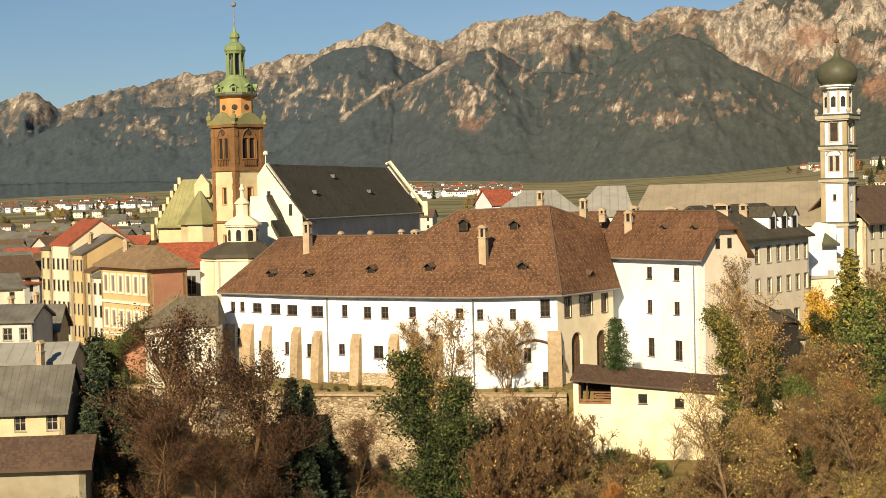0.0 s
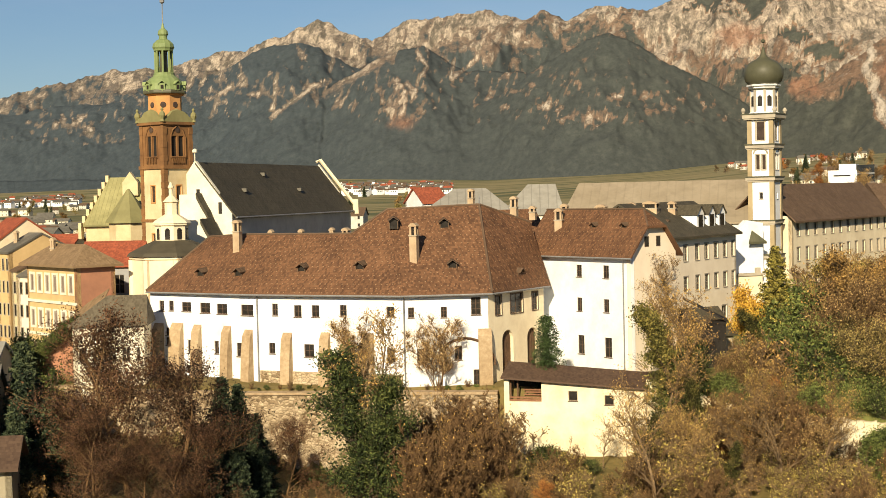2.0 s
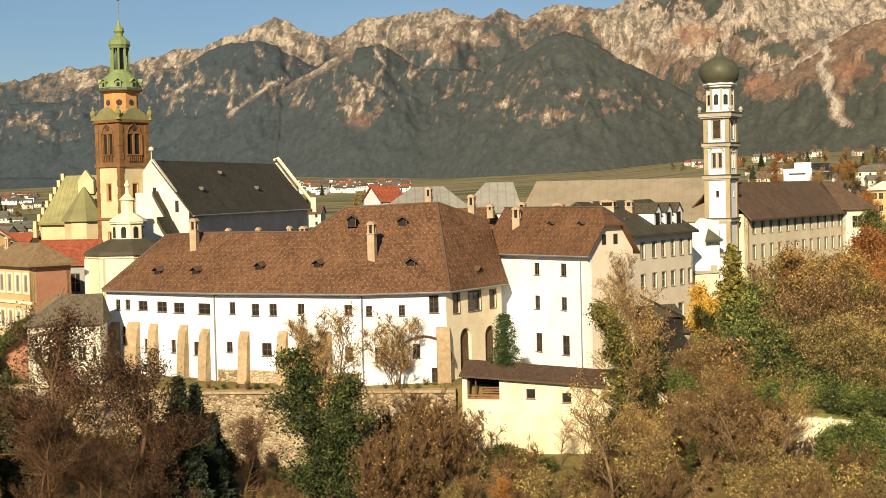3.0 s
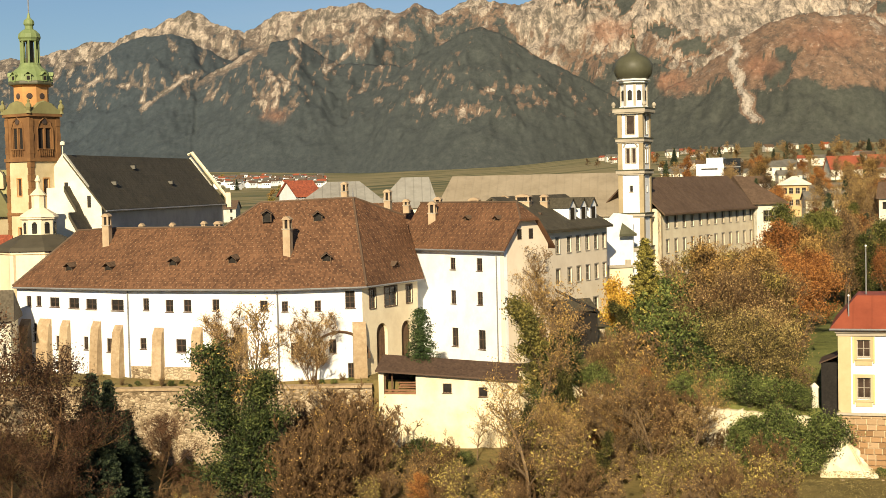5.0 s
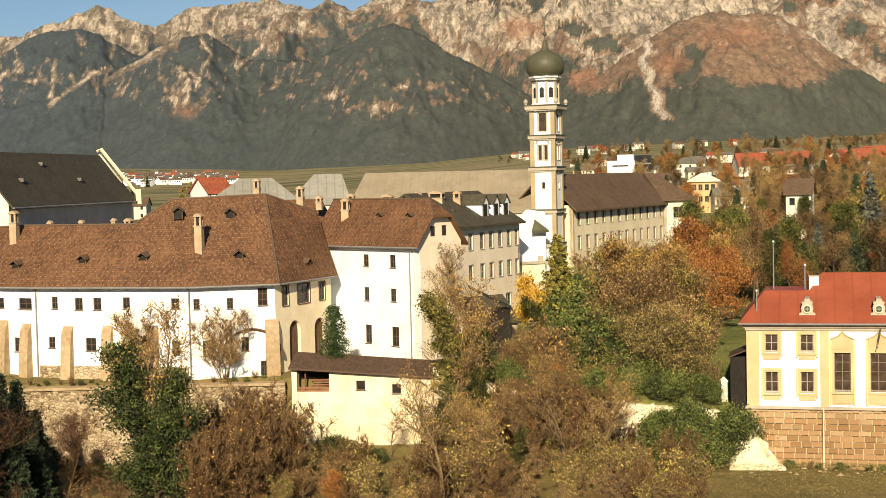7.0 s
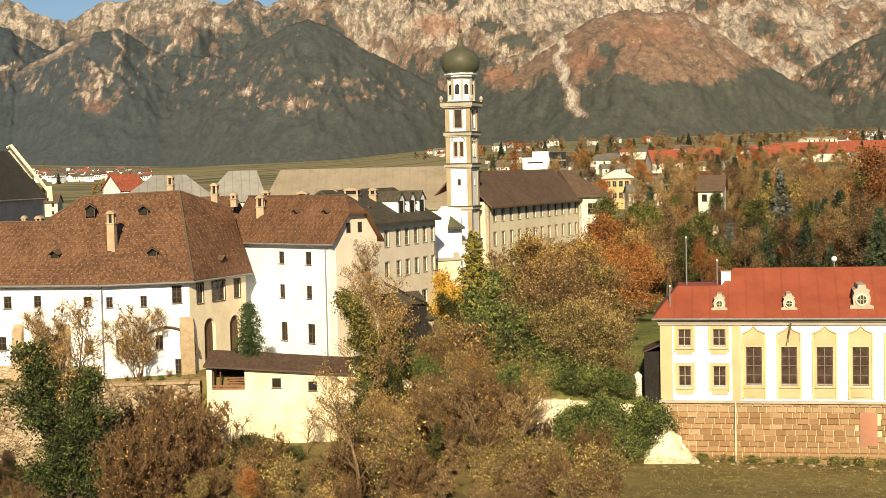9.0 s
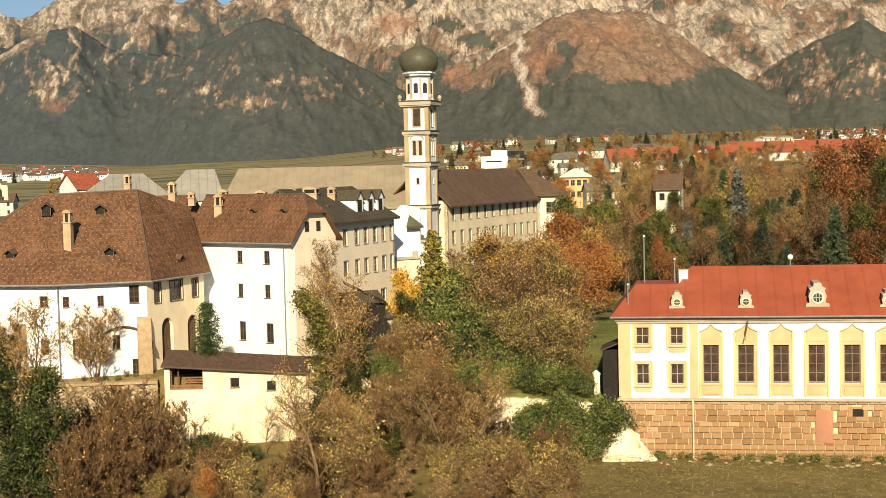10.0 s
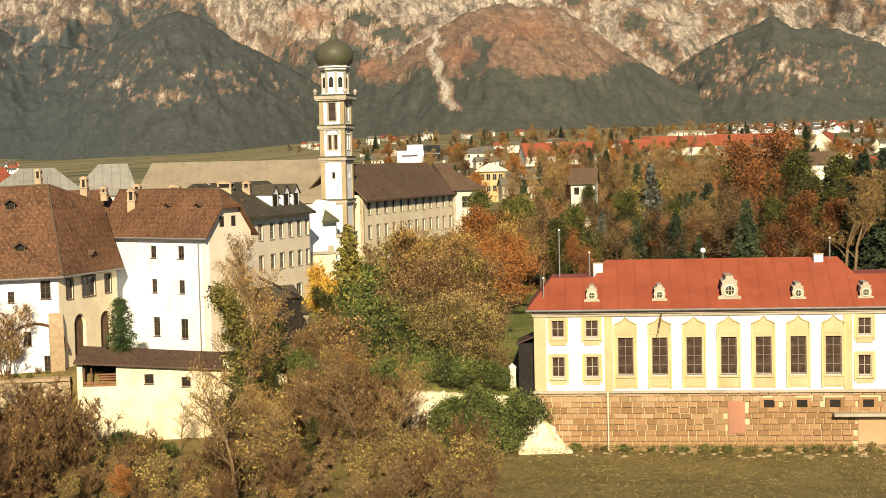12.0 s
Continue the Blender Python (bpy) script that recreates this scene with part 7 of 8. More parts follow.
def build_trees():
    R = random.Random(5)
    # one of each kind, set where the largest of its kind stands
    big = settle(broad_tree("beech_tree", "large dark red-brown autumn tree below the terrace", 11, 15.5, 7.4, BARK_RUST, LEAF_DARK, 12500, 0.25, 0.45, start=0.12, limbs=18), -39.3, 113.0, scale=0.92)
    plant(big, -35.2, 111.5, 0.76, 2.0), plant(big, -31.8, 109.0, 0.5, 5.0), plant(big, -44.0, 117.0, 0.66, 4.0), plant(big, -40.0, 107.5, 0.52, 1.0)
    ivy = settle(broad_tree("ivy_tree", "bare tree wrapped in dark green ivy", 21, 12.4, 2.7, BARK, LEAF_GREEN, 15000, 0.28, 0.5, start=0.03, limbs=22, twigs=True), -20.3, 119.0, scale=1.15, tall=0.9)
    vine = settle(broad_tree("vine_tree", "slender tree grown over with olive-green ivy", 22, 14.5, 1.9, BARK, LEAF_VINE, 12000, 0.27, 0.4, start=0.03, limbs=24), 5.2, 134.8, turn=3.3)
    plant(vine, 4.9, 135.4, 0.92, 1.6), plant(ivy, 5.4, 136.2, 0.72, 4.0), plant(vine, 6.6, 138.5, 0.45, 1.0), plant(vine, 14.2, 147.5, 0.6, 3.0, 5.0)
    bare = settle(broad_tree("bare_tree", "leafless pale-barked tree with fine upright twigs", 31, 13.0, 5.2, BARK_PALE, LEAF_TAN, 2600, 0.2, 0.3, start=0.25, limbs=15), -20.2, 120.5, tall=1.15)
    plant(bare, 3.4, 136.5, 1.02, 2.0), plant(bare, 4.9, 137.5, 0.7, 4.4)
    shrub = settle(broad_tree("brown_shrub", "brown autumn shrub with many thin upright stems", 41, 6.8, 1.35, BARK_PALE, LEAF_BROWN, 1300, 0.31, 0.35, stems=15, start=0.15, limbs=6, category="shrub"), -15.0, 128.0)
    olive = settle(broad_tree("olive_shrub", "olive and yellow autumn shrub with thin upright stems", 42, 6.8, 1.35, BARK_PALE, LEAF_OLIVE, 1250, 0.31, 0.35, stems=15, start=0.15, limbs=6, category="shrub"), -4.0, 117.0, scale=0.6)
    tan = settle(broad_tree("dry_shrub", "dry tan shrub with fine bare upright twigs", 43, 6.0, 1.3, BARK_PALE, LEAF_TAN, 900, 0.22, 0.3, stems=15, start=0.15, limbs=6, category="shrub"), -10.5, 131.0)
    green = settle(broad_tree("green_bush", "low dense dark green bush", 44, 3.2, 2.0, BARK, LEAF_GREEN, 6500, 0.24, 0.35, stems=5, start=0.05, limbs=8, category="shrub"), -6.8, 131.0, scale=0.7)
    mixed = settle(broad_tree("autumn_tree", "autumn tree with thinning olive-brown leaves", 51, 11.0, 3.6, BARK, LEAF_OLIVE, 6500, 0.27, 0.5, start=0.1, limbs=14), 28.2, 151.0, scale=0.8)
    rust = settle(broad_tree("rust_tree", "autumn tree with rust-brown leaves", 52, 10.0, 4.2, BARK, LEAF_BROWN, 10000, 0.28, 0.5, start=0.15, limbs=13), 24.0, 150.0)
    orange = settle(broad_tree("orange_tree", "autumn tree with bright orange leaves", 53, 10.0, 4.2, BARK, LEAF_ORANGE, 10000, 0.3, 0.5, start=0.15, limbs=13), 35.5, 185.0)
    fir = settle(fir_tree("fir_tree", "dark green broad fir tree", 61, 13.0, 3.7, LEAF_FIR, 11000, 0.42, 0.8), -49.3, 116.0)
    golden = settle(broad_tree("golden_tree", "small tree with bright golden leaves", 54, 5.0, 2.0, BARK, LEAF_YELLOW, 5000, 0.25, 0.4, start=0.3, limbs=9), 12.85, 150.0, scale=0.95, tall=1.36)
    cyp = settle(fir_tree("cypress", "dense green columnar yew", 62, 7.4, 1.6, LEAF_YEW, 20000, 0.17, 0.28), -7.35, 141.0, 6.6)
    spruce = settle(fir_tree("blue_spruce", "tall pale blue-green spruce", 63, 17.0, 4.4, LEAF_BLUE, 11000, 0.5), 71.1, 224.0)
    slim = settle(fir_tree("slim_conifer", "slender yellow-green conifer on a bank", 64, 12.8, 4.3, LEAF_CONIFER, 17000, 0.34, 0.85), 15.3, 150.0, 7.0)
    fan = settle(broad_tree("fan_tree", "small vase-shaped tree with dry orange-tan leaves on the terrace", 46, 7.2, 1.5, BARK_RUST, LEAF_GOLDTAN, 8500, 0.115, 0.3, stems=11, start=0.2, limbs=7), -17.91, 140.2, 6.7)
    plant(fan, -26.35, 140.2, 1.0, 2.0, 6.7), plant(ivy, -20.9, 118.4, 0.9, 2.5)
    bushy = settle(broad_tree("bushy_tree", "wide bushy tree with dark olive autumn leaves", 57, 9.5, 4.6, BARK, LEAF_BUSH, 13000, 0.26, 0.45, stems=3, start=0.08, limbs=12), 19.6, 141.5, scale=0.7)
    twiggy = settle(broad_tree("twiggy_shrub", "bare reddish-brown shrub of dense upright twigs", 47, 8.2, 1.5, BARK_RUST, LEAF_BROWN, 700, 0.2, 0.35, stems=22, start=0.12, limbs=7, category="shrub"), -14.2, 131.0)
    umber = settle(broad_tree("umber_tree", "half-bare autumn tree with dull brown leaves", 58, 11.0, 3.9, BARK, LEAF_UMBER, 9000, 0.22, 0.5, start=0.15, limbs=14), 46.0, 205.0)
    hazel = settle(broad_tree("hazel_tree", "thin half-bare tree with light brown leaves", 59, 10.0, 4.0, BARK_RUST, LEAF_HAZEL, 5200, 0.22, 0.5, stems=3, start=0.12, limbs=14), 22.6, 146.0)
    russet = settle(broad_tree("russet_tree", "tall full autumn tree with dark russet leaves", 66, 11.0, 3.6, BARK, LEAF_RUSSET, 10000, 0.25, 0.5, start=0.12, limbs=14), 84.0, 209.0, scale=1.6)
    moss = settle(broad_tree("yellow_green_tree", "tall upright tree with dark yellow-green leaves", 67, 13.0, 2.6, BARK, LEAF_MOSS, 11000, 0.27, 0.5, start=0.06, limbs=18), 64.0, 205.0, scale=0.95)
    hedge = settle(broad_tree("hedge_bush", "spreading light green ivy bush on a wall", 45, 3.2, 2.2, BARK, LEAF_HEDGE, 8500, 0.26, 0.45, stems=6, start=0.05, limbs=8, category="shrub"), 24.5, 130.5, 1.0)
    # belts of shrubs in front of the walls
    for _ in range(44):
        x = R.uniform(-16.5, 2)
        y = R.uniform(114, 131)
        k = R.choice([shrub, olive, olive, tan, olive, twiggy] if x > -11 else [twiggy, twiggy, twiggy, shrub])
        low = x > -11
        plant(k, x, y, R.uniform(0.32, 0.55) if low else R.uniform(0.75, 1.05), R.random() * 6, group="shrubs below the wall")
    plant(orange, 9.6, 132.5, 0.4, 1.0), plant(mixed, 3.3, 134.0, 0.34, 2.0)
    for x, y, s in ((-42.0, 109.0, 0.4), (-37.0, 108.0, 0.42), (-33.5, 108.0, 0.36)):
        plant(big, x, y, s, R.random() * 6, group="undergrowth")
    for _ in range(22):
        plant(R.choice([olive, olive, twiggy, olive, bare]), R.uniform(1.5, 8.0), R.uniform(114, 134), R.uniform(0.5, 0.95), R.random() * 6, group="thicket before the garden wall")
    for _ in range(26):
        plant(R.choice([tan, olive, olive, twiggy, shrub]), R.uniform(7.5, 19.0), R.uniform(112, 131), R.uniform(0.36, 0.64), R.random() * 6, group="thicket before the garden wall")
    for _ in range(5):
        plant(R.choice([bare, twiggy, bare]), R.uniform(8.0, 17.0), R.uniform(122, 131), R.uniform(0.5, 0.75), R.random() * 6, group="thicket before the garden wall")
    for _ in range(16):
        plant(R.choice([olive, olive, tan, twiggy]), R.uniform(15.5, 23.0), R.uniform(112, 128), R.uniform(0.35, 0.75), R.random() * 6, group="thicket before the garden wall")
    for x, y, k, s in ((6.6, 135.5, mixed, 0.5), (2.6, 131.0, olive, 0.6), (8.6, 134.0, twiggy, 0.8), (9.0, 138.8, hazel, 0.42), (11.5, 138.5, hazel, 0.5), (14.0, 138.0, shrub, 1.0), (17.0, 136.8, olive, 0.8)):
        plant(k, x, y, s, R.random() * 6, group="thicket before the garden wall")
    for i in range(10):
        x = 8.2 + i * 0.95 + R.uniform(-0.3, 0.3)
        k = (olive, twiggy, hazel, bare, twiggy)[i % 5]
        plant(k, x, edge_y(x) - R.uniform(1.2, 4.5), R.uniform(0.72, 1.0) * (0.7 if k in (hazel, bare) else 1.0), R.random() * 6, group="thicket before the garden wall")
    for i in range(9):
        x = 9.5 + i * 1.3 + R.uniform(-0.3, 0.3)
        plant(R.choice([hedge, olive, green]), x, edge_y(x) + R.uniform(1.2, 2.2), R.uniform(0.45, 0.7), R.random() * 6, group="bushes behind the garden wall")
    for _ in range(30):
        plant(R.choice([olive, olive, tan, shrub, twiggy]), R.uniform(-15, 24), R.uniform(104, 112), R.uniform(0.3, 0.55), R.random() * 6, group="low shrubs")
    for x, y, k, sc in ((-9.5, 124.0, olive, 0.6), (-2.0, 133.0, bare, 0.3), (1.8, 127.0, vine, 0.5), (8.5, 121.0, vine, 0.42), (12.5, 125.0, olive, 0.6), (14.5, 122.0, olive, 0.5), (5.0, 133.0, ivy, 0.86), (0.5, 118.0, rust, 0.4), (-6.0, 118.5, orange, 0.28),
                        (6.8, 131.0, vine, 0.6), (2.9, 133.0, mixed, 0.32)):
        plant(k, x, y, sc, R.random() * 6, group="thicket before the garden wall")
    # overgrown wall next to the palace
    for _ in range(22):
        x = R.uniform(21.5, 29.3)
        plant(hedge, x, edge_y(x) - R.uniform(0.2, 1.6), R.uniform(0.6, 0.9), R.random() * 6, R.uniform(-0.7, 1.3), group="ivy on the garden wall")
    for x, y, s in ((-6.2, 131.5, 0.55), (-3.0, 131.0, 0.4), (-14.0, 133.0, 0.6), (-33, 132, 0.8), (-30, 133, 0.4), (-28.5, 131, 0.4)):
        plant(green, x, y, s, R.random() * 6)
    # weeds along the foot of the palace wall
    foot = axes(PV0, PV1)
    for i in range(26):
        p = foot @ Vector((3.0 + i * 1.22 + R.uniform(-0.5, 0.5), -R.uniform(0.25, 0.9), 0))
        plant(R.choice([hedge, hedge, tan]), p.x, p.y, R.uniform(0.1, 0.19), R.random() * 6, group="weeds at the foot of the palace wall")
    # dark conifers and undergrowth beside the big tree
    for x, y, s in ((-33.6, 124.0, 0.62), (-31.4, 123.0, 0.55), (-50.6, 119, 0.9), (-48.0, 113.0, 0.85), (-45.8, 112.5, 0.7), (-47.2, 109.0, 0.7), (-35.5, 125.0, 0.6), (-32.6, 119.0, 0.62), (-36.5, 120.0, 0.6), (-30.6, 118.5, 0.55), (-29.6, 117.0, 0.42), (-31.5, 115.5, 0.5), (-34.2, 122.0, 0.82), (-32.4, 120.5, 0.8), (-30.8, 120.0, 0.62), (-32.2, 111.0, 0.55), (-30.6, 113.0, 0.58), (-33.4, 113.5, 0.64)):
        plant(fir, x, y, s, R.random() * 6, group="dark firs")
    for x, y, s in ((-45.5, 108, 0.4), (-29.0, 108, 0.35)):
        plant(shrub, x, y, s * 1.4, R.random() * 6, group="undergrowth")
    for x, y, k, s in ((-27.2, 112.0, green, 0.6), (-25.8, 114.5, twiggy, 0.4), (-24.6, 112.0, olive, 0.4), (-26.2, 109.0, green, 0.5), (-23.8, 114.0, twiggy, 0.45), (-28.6, 121.0, big, 0.42), (-47.5, 101.0, olive, 0.45), (-46.2, 102.5, hedge, 0.6)):
        plant(k, x, y, s, R.random() * 6, group="undergrowth")
    # weeds and low growth on the rim of the terrace
    for i in range(24):
        x = -37.0 + i * 1.05 + R.uniform(-0.4, 0.4)
        plant(R.choice([twiggy, tan, green, hedge]), x, edge_y(x) + R.uniform(0.9, 2.6), R.uniform(0.07, 0.17), R.random() * 6, 6.8, group="weeds on the terrace")
    # garden trees behind the wall
    for x, y, k, s in ((12.0, 143, hazel, 0.5), (10.5, 139, olive, 0.7), (16.4, 149, hedge, 1.4), (17.2, 152, hedge, 1.5), (21.5, 150, hazel, 0.85), (27, 150, hazel, 0.9), (29.5, 158, rust, 0.9), (24.5, 141, hazel, 0.8),
                       (20.0, 136.4, green, 0.85), (23.4, 136.2, green, 0.9), (22.3, 136.2, bushy, 0.74), (25.0, 137.2, bushy, 0.7), (12.6, 136.6, shrub, 0.6), (14.2, 135.4, orange, 0.3), (15.6, 136.2, shrub, 0.62), (18.0, 135.6, olive, 0.6), (17.2, 139.0, rust, 0.55), (30.0, 167, hazel, 0.9), (33.8, 163, orange, 0.78), (26.8, 137.0, bushy, 0.5), (27.6, 134.6, olive, 0.55), (19.6, 144.0, hazel, 0.9), (25.6, 147.0, hazel, 0.95), (17.3, 138.0, hedge, 1.0), (19.3, 138.2, hedge, 1.35), (18.2, 141.0, hedge, 1.6), (21.2, 136.6, hedge, 1.05), (23.2, 135.8, hedge, 0.95), (24.9, 136.6, bushy, 0.4), (26.3, 136.0, hedge, 0.7), (22.8, 133.0, green, 0.6), (24.0, 132.7, hedge, 0.7), (25.2, 132.5, olive, 0.35), (26.2, 132.3, hedge, 0.6), (27.3, 132.2, hedge, 0.5), (27, 165, hazel, 0.85), (33, 172, orange, 0.7),
                       (36.5, 178, orange, 0.72), (39, 186, rust, 0.85), (31, 182, rust, 0.75), (34.5, 192, rust, 0.75), (42, 190, orange, 0.7), (44, 198, rust, 0.95), (24.5, 172, mixed, 0.75),
                       (28.5, 178, tan, 1.5), (22.0, 176, tan, 1.4), (26.0, 186, bare, 0.6), (31.0, 194, bare, 0.6), (36.0, 205, bare, 0.6), (20.5, 161, mixed, 0.8), (25.5, 158, rust, 0.9), (30.2, 150, tan, 1.0), (6.0, 150, bare, 0.8)):
        plant(k, x, y, s, R.random() * 6, group="garden trees")
    # wood behind the palace
    for i in range(110):
        a, r = radians(R.uniform(11.5, 28)), R.uniform(196, 290)
        k = R.choice([fir, moss, umber, moss, umber, moss, bare, russet, fir])
        top = R.uniform(11, 15.5) if a > radians(20) else R.uniform(6.5, 11.5)
        plant(k, r * math.sin(a), r * math.cos(a), top / 13.0, R.random() * 6, group="wood behind the palace")
    for a, r, k, s in ((21.5, 238, russet, 1.72), (22.7, 218, moss, 1.35), (23.5, 214, moss, 1.3), (20.7, 212, umber, 1.1), (15.35, 205, moss, 0.85), (13.7, 204, moss, 0.72), (11.55, 207, moss, 0.93), (11.95, 206, moss, 1.02), (12.4, 210, moss, 0.95), (14.4, 203, fir, 0.72), (12.9, 206, umber, 0.8), (18.3, 206, umber, 0.85), (16.3, 203, umber, 0.75), (25.5, 210, fir, 1.35), (26.3, 205, fir, 1.4),
                       (12.6, 230, russet, 0.9), (13.4, 215, bare, 0.95), (14.3, 218, umber, 0.9), (15.7, 216, spruce, 0.6), (15.2, 205, fir, 0.6), (16.45, 235, mixed, 1.25), (16.1, 228, umber, 0.95),
                       (18.6, 240, bare, 1.0), (19.8, 225, fir, 1.05), (20.4, 232, fir, 0.95), (19.2, 215, bare, 0.8), (24.3, 220, fir, 1.2), (17.0, 208, fir, 0.7)):
        plant(k, r * math.sin(radians(a)), r * math.cos(radians(a)), s, R.random() * 6, group="wood behind the palace")
    for _ in range(80):
        a, r = radians(R.uniform(12.3, 21.5)), R.uniform(290, 430)
        plant(R.choice([bare, umber, fir, umber, orange, bare]), r * math.sin(a), r * math.cos(a), R.uniform(0.75, 1.1), R.random() * 6, group="wood behind the palace")
    for _ in range(150):
        a, r = radians(R.uniform(3.5, 27)), R.uniform(1500, 2080)
        plant(R.choice([umber, umber, bare, bare]), r * math.sin(a), r * math.cos(a), R.uniform(0.35, 0.8), R.random() * 6, group="trees at the foot of the slopes")
    for _ in range(170):
        a, r = radians(R.uniform(5.5, 28)), R.uniform(600, 1600)
        plant(R.choice([umber, umber, bare, orange, rust, fir]), r * math.sin(a), r * math.cos(a), R.uniform(0.7, 1.2), R.random() * 6, group="trees among the far houses")
    for _ in range(170):
        a, r = radians(R.uniform(6.5, 28)), R.uniform(300, 1000)
        if abs(a - 0.2) < 0.012 and r < 430:
            r += 180
        plant(R.choice([umber, bare, umber, orange, fir, rust, bare]), r * math.sin(a), r * math.cos(a), R.uniform(0.6, 1.0), R.random() * 6, group="trees among the far houses")
    for _ in range(150):
        a, r = radians(R.uniform(-27, -7)), R.uniform(520, 2050)
        plant(R.choice([rust, mixed, mixed, fir]), r * math.sin(a), r * math.cos(a), R.uniform(0.5, 0.9), R.random() * 6, group="trees in the valley")
    # ivy along the sloping wall below the town
    for i in range(14):
        f = (i + R.random()) / 14
        plant(R.choice([hedge, green, green]), -62.2 + 5.0 * f, 149.6 - 0.4 * R.random(), R.uniform(0.28, 0.42), R.random() * 6, 8.6 + 4.1 * f, group="ivy on the sloping wall")
    # trees round the town houses
    for x, y, k, s in ((-57.5, 133, mixed, 0.6), (-56.6, 129, ivy, 0.8), (-58.6, 131, ivy, 0.7), (-54.6, 127, green, 1.5), (-55.0, 139, olive, 0.8), (-63, 150, green, 1.3), (-60.5, 146, green, 1.5), (-58, 141, green, 1.2), (-66, 128, mixed, 0.5), (-52.5, 125, shrub, 0.9), (-49.5, 133, bare, 0.75), (-54, 147, olive, 0.6)):
        plant(k, x, y, s, R.random() * 6, group="trees by the old town")


build_trees()


# ---- chimneys, roof hatches and vents on the convent roofs ----
def roof_vent(at, n, size=1.0, label="small tiled roof vent with a dark opening"):
    """A little hooded opening in a roof that looks along n."""
    t = thing("roof_vent", label, "roof vent", at, "roof vents")
    d = Vector((-n[1], n[0], 0))
    m = Matrix(((d.x, -n[0], 0, at[0]), (d.y, -n[1], 0, at[1]), (0, 0, 1, at[2]), (0, 0, 0, 1))) @ Matrix.Diagonal((size, size, size, 1))
    bm = bmesh.new()
    roof_slab(bm, [[tuple(m @ Vector(p)) for p in ((-0.42, -0.25, 0.42), (0, -0.25, 0.72), (0, 1.2, 0.8), (-0.42, 1.2, 0.5))],
                   [tuple(m @ Vector(p)) for p in ((0, -0.25, 0.72), (0.42, -0.25, 0.42), (0.42, 1.2, 0.5), (0, 1.2, 0.8))]], 0.07)
    part("hood", bm, ROOF_BROWN, t)
    bm = bmesh.new()
    box(bm, -0.34, -0.28, 0, 0.9, -0.2, 0.5, m), box(bm, 0.28, 0.34, 0, 0.9, -0.2, 0.5, m)
    part("cheek", bm, ROOF_BROWN, t)
    bm = bmesh.new()
    box(bm, -0.28, 0.28, 0.1, 0.16, -0.2, 0.5, m)
    part("opening", bm, PANE, t)
    return t


def on_plane(x, y, a, b, c):
    """Height at (x, y) of the plane through three points."""
    n = (Vector(b) - Vector(a)).cross(Vector(c) - Vector(a))
    return a[2] - (n.x * (x - a[0]) + n.y * (y - a[1])) / n.z


def build_roof_things():
    eL, eA, eB, eC, eD = (-50.6, 152.0, 16.2), (-37.2, 145.2, 16.2), (-21.25, 140.25, 16.2), (-12.55, 142.0, 16.2), (-7.4, 152.0, 16.2)
    apex, rb, w1, w2, w3 = (-14.6, 152.0, 24.65), (-24.1, 151.0, 24.35), (-27.6, 149.0, 21.95), (-40.0, 154.0, 21.95), (-44.9, 157.2, 21.7)
    for x, y, pl, n in ((-44.2, 150.6, (eL, eA, w2), (-0.4, -0.9)), (-39.5, 148.3, (eL, eA, w2), (-0.4, -0.9)), (-32.3, 146.0, (eA, eB, w1), (-0.3, -0.95)),
                        (-26.0, 144.3, (eA, eB, w1), (-0.3, -0.95)), (-16.6, 143.9, (eB, eC, apex), (0.15, -0.98)), (-10.2, 148.3, (eC, eD, apex), (0.9, -0.4)),
                        (-23.0, 147.9, (eB, eC, apex), (0.15, -0.98)), (-17.9, 148.6, (eB, eC, apex), (0.15, -0.98))):
        n = Vector(n).normalized()
        roof_vent((x, y, on_plane(x, y, *pl) - 0.05), (n.x, n.y), 1.35)
    for x, y, pl, w, z1 in ((-20.45, 144.5, (eB, eC, apex), 0.75, 22.95), (-40.5, 152.3, (eL, eA, w2), 0.75, 23.5)):
        z = on_plane(x, y, *pl)
        chimney((x, y), w, z - 0.9, z1)
    for x, y, z0, z1, w in ((-21.7, 159.5, 21.0, 24.3, 0.85), (-12.0, 166.0, 22.0, 25.3, 0.75), (-10.25, 172.0, 22.5, 24.1, 0.7), (-6.55, 156.5, 19.6, 23.95, 0.8),
                            (-6.45, 170.0, 22.5, 24.3, 0.8), (-2.26, 172.0, 22.0, 24.1, 1.2), (1.3, 177.0, 22.3, 24.2, 1.0), (3.6, 178.0, 22.4, 24.3, 1.7), (6.2, 181.0, 22.3, 24.2, 0.9),
                            (-39.9, 165.0, 20.0, 22.1, 0.5), (-36.4, 165.0, 20.0, 22.1, 0.5), (-32.8, 165.0, 20.0, 22.2, 0.5), (-30.8, 163.0, 20.0, 22.2, 0.75), (-20.3, 200.0, 23.0, 26.3, 0.8)):
        chimney((x, y), w, z0, z1)
    m = axes(AL, AR)
    for u, v in ((8.6, 2.0), (13.2, 2.0)):
        p = m @ Vector((u, v, 0))
        n = m.to_3x3() @ Vector((0, -1, 0))
        shift_thing(roof_vent((p.x, p.y, 18.85 + (v + 0.6) * 1.05), (n.x, n.y), 1.1), -0.08, 0.955)
    m = axes((5.2, 171.0), (14.3, 188.0))
    n = m.to_3x3() @ Vector((0, -1, 0))
    p = m @ Vector((5.0, 2.4, 0))
    roof_vent((p.x, p.y, 21.4), (n.x, n.y))


build_roof_things()


